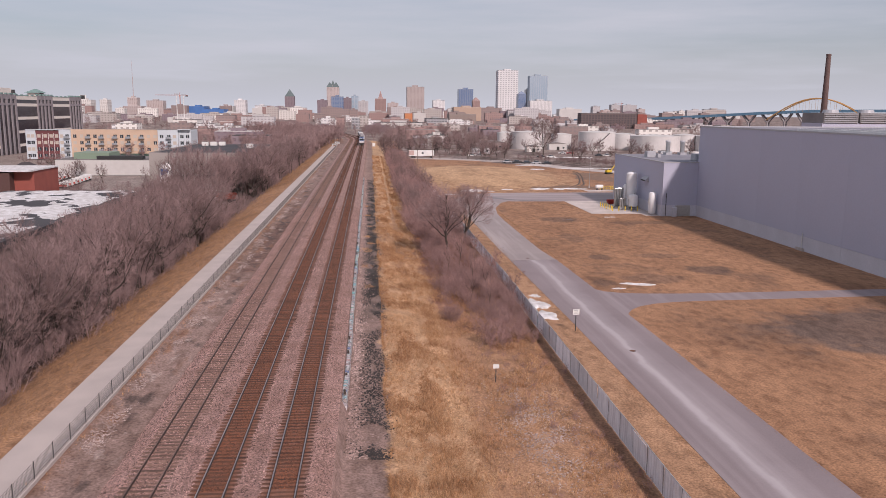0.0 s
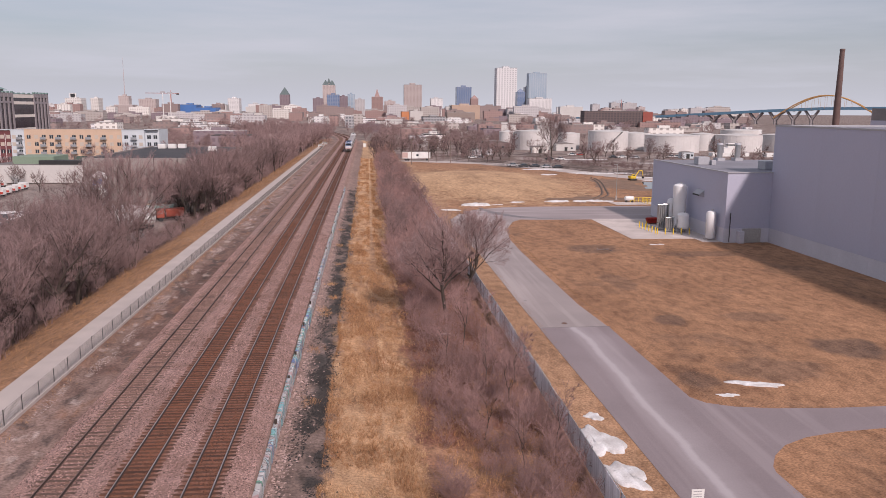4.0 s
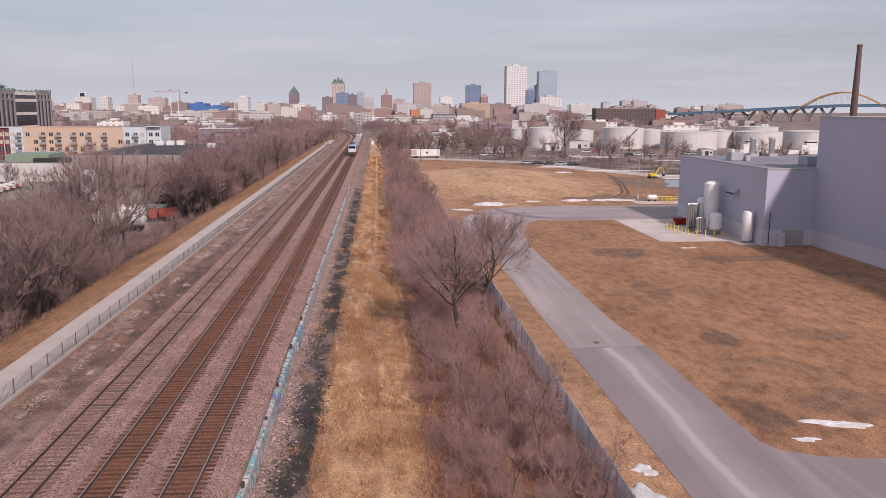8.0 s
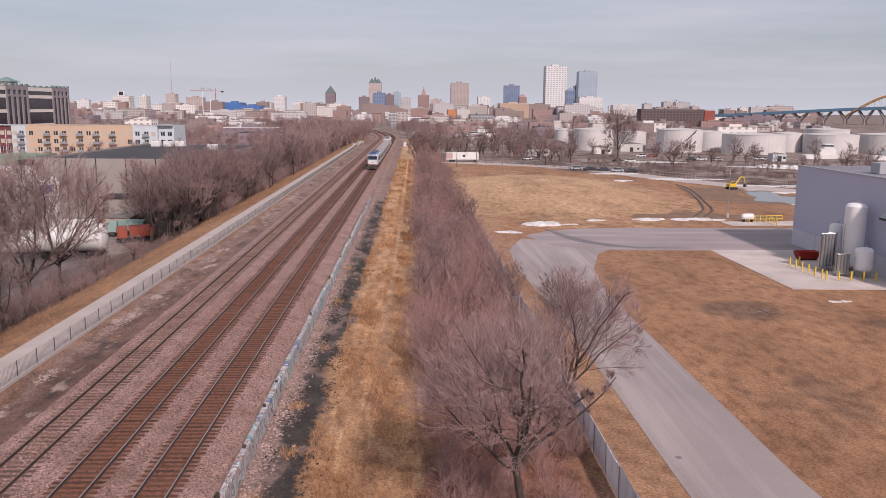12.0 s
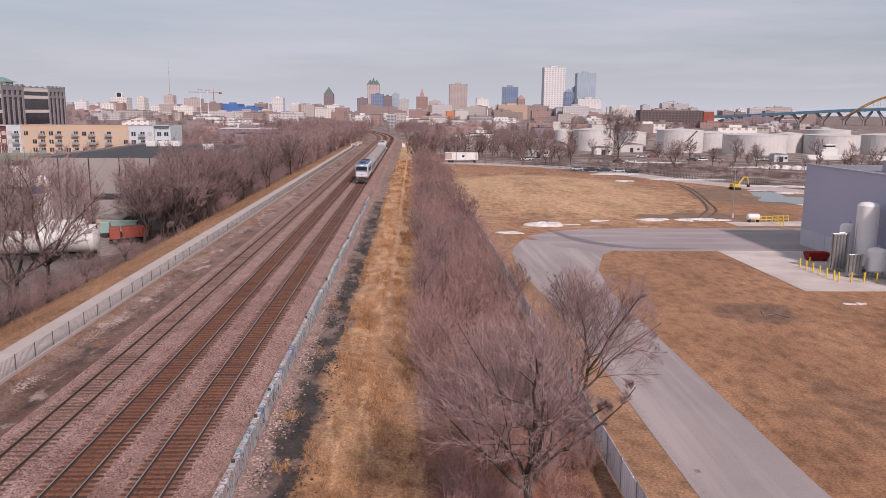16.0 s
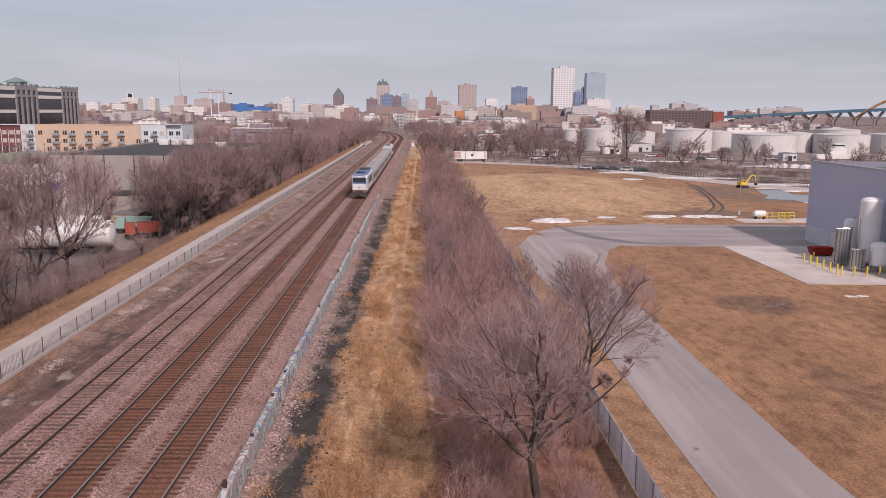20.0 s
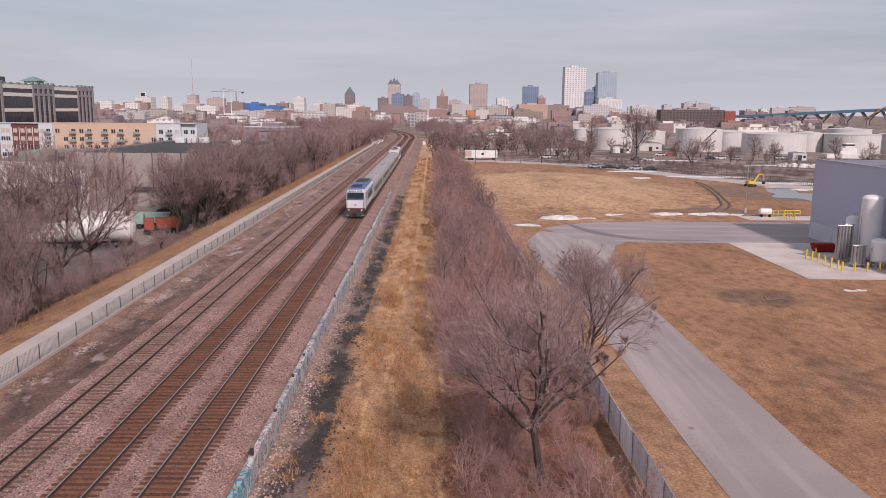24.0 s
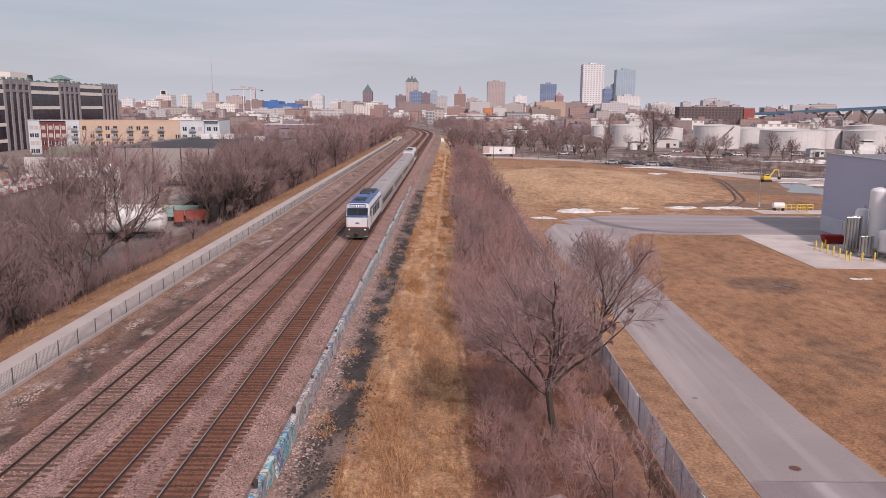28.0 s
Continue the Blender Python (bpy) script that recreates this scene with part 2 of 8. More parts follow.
    hollow(66.0, 45.5, 19.0, 9.5, 0.85, (0.125, 0.086, 0.071), 0.9)
    hollow(46.0, 220.0, 36.0, 52.0, 0.85, (0.50, 0.325, 0.19), 0.8)
    for cx, cy, rx, ry, k in ((65.0, 117.0, 8.0, 2.6, 0.5), (48.6, 121.6, 5.5, 4.0, 0.6), (43.9, 83.9, 2.2, 2.4, 0.6), (58.3, 74.4, 4.2, 3.4, 0.65), (54.0, 84.4, 4.5, 2.0, 0.4), (47.0, 69.6, 5.5, 3.0, 0.45), (44.2, 100.4, 2.6, 5.0, 0.4), (38.9, 67.6, 2.2, 2.2, 0.45)):
        hollow(cx, cy, rx, ry, k, (0.095, 0.062, 0.05), k)
    # patches of darker and paler growth, at three sizes
    pt = ramp_of(nt, [(0.30, (0.68, 0.64, 0.61)), (0.46, (0.93, 0.91, 0.89)), (0.62, (1.06, 1.06, 1.05)), (0.75, (1.2, 1.2, 1.2))])
    L(noise_at(0.12, 10, (1, 0.5, 1)).outputs["Fac"], pt.inputs["Fac"])
    md = ramp_of(nt, [(0.32, (0.70, 0.66, 0.63)), (0.5, (1.0, 1.0, 1.0)), (0.68, (1.2, 1.2, 1.2))])
    L(noise_at(1.1, 9, (1, 0.55, 1)).outputs["Fac"], md.inputs["Fac"])
    fn = ramp_of(nt, [(0.3, (0.60, 0.57, 0.55)), (0.5, (0.98, 0.98, 0.98)), (0.7, (1.34, 1.34, 1.34))])
    nf = noise_at(5.5, 12)
    L(nf.outputs["Fac"], fn.inputs["Fac"])
    for q in (pt, md, fn):
        last = blend("MULTIPLY", 1.0, last, q.outputs["Color"])
    L(last, b.inputs["Base Color"])
    bp = nt.nodes.new("ShaderNodeBump")
    bp.inputs["Strength"].default_value, bp.inputs["Distance"].default_value = 0.6, 0.08
    L(nf.outputs["Fac"], bp.inputs["Height"])
    L(bp.outputs["Normal"], b.inputs["Normal"])
    return m


UNDERBRUSH = (0.125, 0.074, 0.063)
YARD, LITTER, STRAW, STRAW2 = (0.25, 0.205, 0.19), (0.185, 0.082, 0.055), (0.385, 0.222, 0.119), (0.30, 0.165, 0.09)
RUTS = (0.27, 0.148, 0.085)
RUST, DIRT_PALE, DIRT, GRAVEL = (0.215, 0.122, 0.086), (0.23, 0.155, 0.131), (0.145, 0.084, 0.068), (0.28, 0.187, 0.165)
RUBBLE, CINDER, MOWN, MOWN2 = (0.25, 0.18, 0.16), (0.05, 0.041, 0.038), (0.31, 0.165, 0.09), (0.335, 0.195, 0.114)
GROUND = ground_material()
BALLAST = mat("ballast_stone", (0.345, 0.226, 0.205), 0.95, (0.225, 0.138, 0.117), 0.5, 9.0, 1.0, vary=0.75)


def stain_ballast(m):
    """Rust and brake dust between and beside the rails of the two main tracks, faint on the siding."""
    nt = m.node_tree
    L = nt.links.new
    b = nt.nodes["Principled BSDF"]
    src = b.inputs["Base Color"].links[0].from_socket
    at = nt.nodes.new("ShaderNodeAttribute")
    at.attribute_name = "across"
    n = nt.nodes.new("ShaderNodeTexNoise")
    n.inputs["Scale"].default_value, n.inputs["Detail"].default_value = 0.8, 6
    tc = nt.nodes.new("ShaderNodeTexCoord")
    L(tc.outputs["Object"], n.inputs["Vector"])
    j = nt.nodes.new("ShaderNodeMath")
    j.operation, j.inputs[1].default_value, j.inputs[2].default_value = "MULTIPLY_ADD", 0.9, -0.45
    L(n.outputs["Fac"], j.inputs[0])
    a = nt.nodes.new("ShaderNodeMath")
    a.operation = "ADD"
    L(at.outputs["Fac"], a.inputs[0])
    L(j.outputs["Value"], a.inputs[1])
    pos = nt.nodes.new("ShaderNodeMapRange")
    pos.inputs["From Min"].default_value, pos.inputs["From Max"].default_value = -12.0, 4.0
    L(a.outputs["Value"], pos.inputs["Value"])
    K = lambda x: (x + 12) / 16
    g = lambda v: (v, v, v)
    r = ramp_of(nt, [(0, g(0)), (K(-9.2), g(0)), (K(-8.8), g(0.35)), (K(-7.2), g(0.35)), (K(-6.8), g(0)), (K(-5.3), g(0.1)), (K(-4.9), g(0.85)), (K(-3.1), g(0.85)),
                     (K(-2.6), g(0.15)), (K(-1.3), g(0.15)), (K(-0.85), g(0.8)), (K(0.85), g(0.8)), (K(1.4), g(0.12)), (1, g(0.05))])
    L(pos.outputs["Result"], r.inputs["Fac"])
    mx = nt.nodes.new("ShaderNodeMix")
    mx.data_type = "RGBA"
    mx.inputs["B"].default_value = (0.185, 0.072, 0.036, 1)
    L(r.outputs["Color"], mx.inputs["Factor"])
    L(src, mx.inputs["A"])
    L(mx.outputs["Result"], b.inputs["Base Color"])


stain_ballast(BALLAST)
TIE = mat("creosoted_timber", (0.130, 0.052, 0.029), 0.9, (0.066, 0.031, 0.021), 1.3, 22, 0.4, vary=0.3, obj=0.4)
RAIL = mat("rolled_rail_steel", (0.042, 0.028, 0.025), 0.8, (0.065, 0.036, 0.028), 0.8, 20, 0.2)
RAILHEAD = mat("polished_rail_head", (0.36, 0.325, 0.325), 0.45, (0.27, 0.24, 0.24), 0.5, 10, metal=0.6)
RAILHEAD_DULL = mat("rusty_rail_head", (0.20, 0.13, 0.11), 0.55, (0.13, 0.08, 0.07), 0.5, 10, metal=0.3)
CONC = mat("pale_concrete", (0.47, 0.405, 0.38), 0.85, (0.40, 0.345, 0.325), 0.35, 14, 0.15, vary=0.08)
def asphalt(name, base, pale, stretch):
    """Asphalt with soft dusty streaks drawn out along the traffic."""
    m = mat(name, base, 0.88, tuple(c * 0.86 for c in base), 0.12, 9, 0.2, vary=0.07)
    nt = m.node_tree
    b = nt.nodes["Principled BSDF"]
    src = b.inputs["Base Color"].links[0].from_socket
    tc, mp, n = nt.nodes.new("ShaderNodeTexCoord"), nt.nodes.new("ShaderNodeMapping"), nt.nodes.new("ShaderNodeTexNoise")
    mp.inputs["Scale"].default_value = stretch
    n.inputs["Scale"].default_value, n.inputs["Detail"].default_value = 1.0, 5
    nt.links.new(tc.outputs["Object"], mp.inputs["Vector"])
    nt.links.new(mp.outputs["Vector"], n.inputs["Vector"])
    r = ramp_of(nt, [(0.50, (0, 0, 0)), (0.68, (0.8, 0.8, 0.8))])
    nt.links.new(n.outputs["Fac"], r.inputs["Fac"])
    mx = nt.nodes.new("ShaderNodeMix")
    mx.data_type = "RGBA"
    mx.inputs["B"].default_value = (*pale, 1)
    nt.links.new(r.outputs["Color"], mx.inputs["Factor"])
    nt.links.new(src, mx.inputs["A"])
    nt.links.new(mx.outputs["Result"], b.inputs["Base Color"])
    return m


def salt_streak(m, x0):
    """A ragged whitish streak of road salt along the crown of the road at x0."""
    nt = m.node_tree
    L = nt.links.new
    b = nt.nodes["Principled BSDF"]
    src = b.inputs["Base Color"].links[0].from_socket
    tc, sp, n, w = nt.nodes.new("ShaderNodeTexCoord"), nt.nodes.new("ShaderNodeSeparateXYZ"), nt.nodes.new("ShaderNodeTexNoise"), nt.nodes.new("ShaderNodeMath")
    L(tc.outputs["Object"], sp.inputs["Vector"])
    L(tc.outputs["Object"], n.inputs["Vector"])
    n.inputs["Scale"].default_value, n.inputs["Detail"].default_value, n.inputs["Roughness"].default_value = 0.12, 12, 0.62
    w.operation, w.inputs[1].default_value = "MULTIPLY_ADD", 1.9
    L(n.outputs["Fac"], w.inputs[0])
    L(sp.outputs["X"], w.inputs[2])
    pos = nt.nodes.new("ShaderNodeMapRange")
    pos.inputs["From Min"].default_value, pos.inputs["From Max"].default_value = x0 - 1.05, x0 + 3.95
    L(w.outputs["Value"], pos.inputs["Value"])
    r = ramp_of(nt, [(0.12, (0, 0, 0)), (0.30, (0.16, 0.16, 0.16)), (0.37, (0.46, 0.46, 0.46)), (0.44, (0.50, 0.50, 0.50)), (0.50, (0.24, 0.24, 0.24)), (0.95, (0.0, 0.0, 0.0))])
    L(pos.outputs["Result"], r.inputs["Fac"])
    mx = nt.nodes.new("ShaderNodeMix")
    mx.data_type = "RGBA"
    mx.inputs["B"].default_value = (0.55, 0.505, 0.525, 1)
    L(r.outputs["Color"], mx.inputs["Factor"])
    L(src, mx.inputs["A"])
    L(mx.outputs["Result"], b.inputs["Base Color"])
    return m


ASPH = salt_streak(asphalt("worn_asphalt", (0.25, 0.205, 0.215), (0.31, 0.262, 0.27), (0.55, 0.022, 1)), 31.9)
ASPH2 = asphalt("pale_worn_asphalt", (0.32, 0.272, 0.268), (0.40, 0.347, 0.342), (0.6, 0.03, 1))
ASPH_SIDE = asphalt("worn_side_asphalt", (0.315, 0.265, 0.268), (0.38, 0.325, 0.325), (0.03, 0.3, 1))
GREYWALL = mat("grey_insulated_panel", (0.45, 0.455, 0.565), 0.7, (0.43, 0.435, 0.54), 0.08, 3, vary=0.03)
WHITE = mat("white_paint", (0.72, 0.71, 0.70), 0.5, (0.62, 0.61, 0.60), 0.4, 8, vary=0.05)
SNOW = mat("old_snow", (0.72, 0.71, 0.72), 0.7, (0.47, 0.44, 0.43), 0.9, 9, 0.6, vary=0.14)
APRON = mat("stained_pale_concrete", (0.60, 0.525, 0.495), 0.85, (0.43, 0.37, 0.345), 0.22, 7, 0.1, vary=0.12)
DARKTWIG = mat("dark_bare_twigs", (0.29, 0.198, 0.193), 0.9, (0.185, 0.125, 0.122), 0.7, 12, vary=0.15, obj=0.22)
BIGTWIG = mat("grey_mauve_twigs", (0.37, 0.255, 0.247), 0.9, (0.25, 0.17, 0.165), 0.7, 12, vary=0.15)
TWIG = mat("bare_twigs", (0.395, 0.245, 0.228), 0.9, (0.262, 0.16, 0.149), 0.7, 12, vary=0.15, obj=0.22)
BARK = mat("grey_bark", (0.075, 0.056, 0.047), 0.95, (0.042, 0.032, 0.028), 1.2, 18, 0.5, vary=0.2, obj=0.15)
DARK = mat("dark_metal", (0.03, 0.03, 0.032), 0.6, vary=0.1)
GLASS = mat("dark_window_glass", (0.03, 0.04, 0.05), 0.08, (0.05, 0.06, 0.075), 0.2, 2, vary=0.1)
STEEL = mat("stainless_steel", (0.5, 0.5, 0.5), 0.35, metal=0.8, vary=0.05)
YEL = mat("safety_yellow", (0.72, 0.50, 0.04), 0.5, vary=0.08)
RED = mat("red_enamel", (0.5, 0.05, 0.035), 0.5, vary=0.1)


# ---- building helpers ----
def part(name, bm, material, parent=None, label=""):
    me = bpy.data.meshes.new(name)
    bm.to_mesh(me)
    bm.free()
    for q in material if isinstance(material, (list, tuple)) else [material]:
        me.materials.append(q)
    ob = new(name, me)
    ob.parent = parent
    if label:
        ob["label"] = label
    return ob


def raw(name, verts, faces, material, parent=None, label=""):
    me = bpy.data.meshes.new(name)
    me.from_pydata(verts, [], faces)
    for q in material if isinstance(material, (list, tuple)) else [material]:
        me.materials.append(q)
    ob = new(name, me)
    ob.parent = parent
    if label:
        ob["label"] = label
    return ob


def thing(name, at, label, category, group="", rz=0.0, kind=""):
    ob = new(name)
    ob.matrix_basis = pose(at[0], at[1] * CH, at[2], 0, 0, rz)
    return tagged(ob, label, category, group, kind)


def box(bm, x0, x1, y0, y1, z0, z1, mi=0, bevel=0.0):
    vs = [bm.verts.new(p) for p in ((x0, y0, z0), (x1, y0, z0), (x1, y1, z0), (x0, y1, z0), (x0, y0, z1), (x1, y0, z1), (x1, y1, z1), (x0, y1, z1))]
    fs = [bm.faces.new([vs[i] for i in f]) for f in ((3, 2, 1, 0), (4, 5, 6, 7), (0, 1, 5, 4), (1, 2, 6, 5), (2, 3, 7, 6), (3, 0, 4, 7))]
    for f in fs:
        f.material_index = mi
    if bevel:
        es = {e for f in fs for e in f.edges}
        bmesh.ops.bevel(bm, geom=list(es), offset=bevel, segments=1, affect="EDGES")
    return vs


def bx(*a, **k):
    bm = bmesh.new()
    box(bm, *a, **k)
    return bm


def cyl(bm, a, b, r0, r1=None, n=12, cap=True):
    a, b = Vector(a), Vector(b)
    r1 = r0 if r1 is None else r1
    q = (b - a).to_track_quat("Z", "Y")
    rings = []
    for c, r in ((a, r0), (b, r1)):
        rings.append([bm.verts.new(c + q @ Vector((r * math.cos(2 * math.pi * i / n), r * math.sin(2 * math.pi * i / n), 0))) for i in range(n)])
    for i in range(n):
        bm.faces.new((rings[0][i], rings[0][(i + 1) % n], rings[1][(i + 1) % n], rings[1][i]))
    if cap:
        bm.faces.new(rings[0][::-1])
        bm.faces.new(rings[1])


def cy(*a, **k):
    bm = bmesh.new()
    cyl(bm, *a, **k)
    return bm


def lathe(profile, n=24):
    """A turned body from (radius, height) pairs."""
    bm = bmesh.new()
    def ring(r, z):
        return [bm.verts.new((r * math.cos(2 * math.pi * i / n), r * math.sin(2 * math.pi * i / n), z)) for i in range(n)]
    slope, a = None, None
    for (r0, z0), (r1, z1) in zip(profile, profile[1:]):
        turn = math.atan2(z1 - z0, r1 - r0)
        if slope is None or abs(turn - slope) > 0.6:
            a = ring(r0, z0)
        b = ring(r1, z1)
        for i in range(n):
            bm.faces.new((a[i], a[(i + 1) % n], b[(i + 1) % n], b[i]))
        slope, a = turn, b
    bm.faces.new(ring(*profile[0])[::-1])
    bm.faces.new(ring(*profile[-1]))
    for f in bm.faces:
        f.smooth = len(f.verts) == 4
    return bm


def slab(points, z0, z1, mi=0):
    """A flat plate with the outline of points."""
    bm = bmesh.new()
    lo = [bm.verts.new((x, y, z0)) for x, y in points]
    hi = [bm.verts.new((x, y, z1)) for x, y in points]
    n = len(points)
    bm.faces.new(lo[::-1])
    bm.faces.new(hi)
    for i in range(n):
        bm.faces.new((lo[i], lo[(i + 1) % n], hi[(i + 1) % n], hi[i]))
    bmesh.ops.recalc_face_normals(bm, faces=bm.faces[:])
    return bm


BEND_Y, BEND_R = 430.0 * CH, 560.0 * CH * CH


def bend(y):
    """How far the line has swung to the west at y metres, and its heading there."""
    if y <= BEND_Y:
        return 0.0, 0.0
    a = min((y - BEND_Y) / BEND_R, 1.1)
    return -BEND_R * (1 - math.cos(math.asin(min(a, 0.85)))) - max(0, a - 0.85) * BEND_R * 1.6, math.asin(min(a, 0.85))


# ---- ground ----
PROFILE = [(-4000, -7), (-300, -6.5), (-60, -6.2), (-36, -6.0), (-30, -4.6), (-24, -2.0), (-20, -0.5), (-18.6, -0.12), (-14.4, -0.15), (-13.0, -0.42), (-10.6, -0.55),
           (-9.5, -0.75), (2.65, -0.75), (3.15, -1.9), (4.5, -1.95), (6.5, -2.1), (9, -2.2), (13, -2.55), (20, -3.0), (24, -3.06), (100, -3.06), (300, -4), (4000, -5)]


def mound(x, y):
    u, v = (x - 46) / 30, (y - 222) / 42
    return 1.9 * max(0.0, 1 - u * u - v * v)


def ground_z(x, y):
    """Height of the ground at x and chainage y."""
    if y > 560:
        return -3.0
    xs = x - bend(y * CH)[0]
    z = float(np.interp(xs, [p[0] for p in PROFILE], [p[1] for p in PROFILE]))
    if y > 330:
        k = min(1, (y - 330) / 150)
        far = -2.0 if abs(xs) < 30 else -5.0
        if xs < -18 or xs > 3:
            z = z * (1 - k) + (max(z, far) if abs(xs) < 30 else far) * k
    rough = 0.12 if (5 < xs < 22 or -32 < xs < -19) else 0.0
    return z + mound(x, y) + rough * noise.noise((x * 0.35, y * 0.35, 0.0)) * 2


def build_ground():
    xs = sorted(set([p[0] for p in PROFILE] + [float(v) for v in range(-38, 30, 1)] + [float(v) for v in range(30, 110, 4)] + list(range(-290, -40, 25)) + [150, 220, 500, 1200, 2500, -700, -1500, -2700]))
    ys = [-400, -150, -60] + [float(v) for v in range(-30, 340, 3)] + list(range(345, 700, 10)) + [720, 760, 800, 900, 1100, 1500, 2200, 3200, 4700]
    verts, faces, across = [], [], []
    for y in ys:
        sh = bend(min(y, 800) * CH)[0]
        for x in xs:
            verts.append((x, y * CH, ground_z(x, y)))
            across.append(max(-49.0, min(45.0, x - sh)))
    n = len(xs)
    for j in range(len(ys) - 1):
        for i in range(n - 1):
            faces.append((j * n + i, j * n + i + 1, (j + 1) * n + i + 1, (j + 1) * n + i))
    ob = raw("ground", verts, faces, GROUND)
    at = ob.data.attributes.new("across", "FLOAT", "POINT")
    at.data.foreach_set("value", across)
    for f in ob.data.polygons:
        f.use_smooth = True
    tagged(ob, "winter ground of straw, cinders, leaf litter and dry mown grass", "ground", kind="structure")


build_ground()


def strip(name, pts, width, z, thick, material, label, category):
    """A road or path swept along pts (x, y)."""
    verts, faces = [], []
    n = len(pts)
    pts = [(x, y * CH) for x, y in pts]
    for i, (x, y) in enumerate(pts):
        a, b = Vector(pts[max(i - 1, 0)]), Vector(pts[min(i + 1, n - 1)])
        d = (b - a).normalized()
        nx, ny = d.y, -d.x
        w = width[i] if isinstance(width, (list, tuple)) else width
        zz = z(x, y / CH) if callable(z) else z
        for s in (-1, 1):
            for h in (0, -thick):
                verts.append((x + s * nx * w / 2, y + s * ny * w / 2, zz + h))
    for i in range(n - 1):
        o, p = 4 * i, 4 * i + 4
        faces += [(o, o + 2, p + 2, p), (o + 1, o, p, p + 1), (o + 2, o + 3, p + 3, p + 2)]
    faces += [(0, 1, 3, 2), (4 * n - 4, 4 * n - 2, 4 * n - 1, 4 * n - 3)]
    ob = raw(name, verts, faces, material)
    return tagged(ob, label, category, kind="structure")


def line_y(x, y0, y1, step):
    k = max(1, round((y1 - y0) / step))
    out = []
    for i in range(k + 1):
        y = (y0 + (y1 - y0) * i / k) * CH
        s, a = bend(y)
        out.append((x * math.cos(a) + s, (y + x * math.sin(a)) / CH))
    return out


# walkway, in cast bays, and ballast bed
strip("walkway", line_y(-16.1, -40, 364, 6), 3.0, 0.0, 0.3, CONC, "pale concrete footpath beside the railway", "path")
bed_v, bed_f = [], []
bed_y = [(-40 + 8 * i) * CH for i in range(58)] + [y * CH for y in range(424, 920, 8)]
for y in bed_y:
    s, a = bend(y)
    for x, z in ((-10.9, -0.72), (-10.2, -0.42), (-9.4, -0.16), (-6.4, -0.16), (-5.95, -0.24), (-5.5, -0.16), (-2.5, -0.16), (-2.0, -0.22), (-1.5, -0.16), (1.6, -0.16), (2.3, -0.38), (2.72, -0.46)):
        bed_v.append((x * math.cos(a) + s, y + x * math.sin(a), z + 0.0))
for j in range(len(bed_y) - 1):
    for i in range(11):
        bed_f.append((12 * j + i, 12 * j + i + 1, 12 * j + i + 13, 12 * j + i + 12))
bed = raw("ballast_bed", bed_v, bed_f, BALLAST)
bed_at = bed.data.attributes.new("across", "FLOAT", "POINT")
bed_at.data.foreach_set("value", [(-10.9, -10.2, -9.4, -6.4, -5.95, -5.5, -2.5, -2.0, -1.5, 1.6, 2.3, 2.72)[i % 12] for i in range(len(bed_v))])
tagged(bed, "bed of pinkish grey crushed stone under the tracks", "ballast", kind="structure")
# access road with its two side arms
Z_ROAD = -3.035
strip("road", [(32.6, -60), (32.6, -20), (32.55, 20), (32.5, 50), (31.98, 82)], 7.8, Z_ROAD, 0.12, ASPH, "dark worn asphalt access road with pale dusty streaks", "road")
strip("north_road", [(31.95, 82.01), (31.55, 90), (31.5, 105), (31.4, 120), (31.2, 130), (31.6, 140), (33.5, 150), (37.5, 157)], [7.7, 7.2, 7.2, 7.4, 8.4, 10.5, 13.5, 16], Z_ROAD + 0.004, 0.12, ASPH2, "paler worn asphalt road beyond the seam", "road")
strip("cross_road", [(33.0, 158), (37.5, 159.2), (43.5, 160), (52, 160.5), (62, 160.5), (84, 160.8), (130, 161)], [11, 17, 22, 23, 23, 23, 23], Z_ROAD + 0.008, 0.12, ASPH_SIDE, "broad worn asphalt yard road along the grass", "road")
bm = slab([(34, 55), (36.35, 55), (36.2, 58), (36.0, 61), (36.1, 63.6), (36.6, 65.4), (37.6, 67.0), (39.2, 68.6), (41.5, 69.8), (44.3, 70.5), (48, 70.9), (54, 71.2), (79, 72.4), (140, 73.6), (140, 77.4), (79, 76.2),
           (54, 75.2), (47, 75.1), (42, 75.4), (39, 76.0), (37, 77.0), (35.8, 79.0), (35.3, 82.0), (35.2, 88), (34, 92)], Z_ROAD - 0.1, Z_ROAD - 0.004)
tagged(part("side_road", bm, ASPH), "narrow asphalt side road branching off over the grass", "road", kind="structure")
bm = slab([(x, y * CH) for x, y in [(58.4, 129.6), (70.4, 129.4), (70.4, 126.2), (74, 126.0), (74, 151.2), (58.2, 151.2)]], -3.12, -3.01)
tagged(part("concrete_apron", bm, APRON), "pale concrete apron beside the grey building", "pavement", kind="structure")


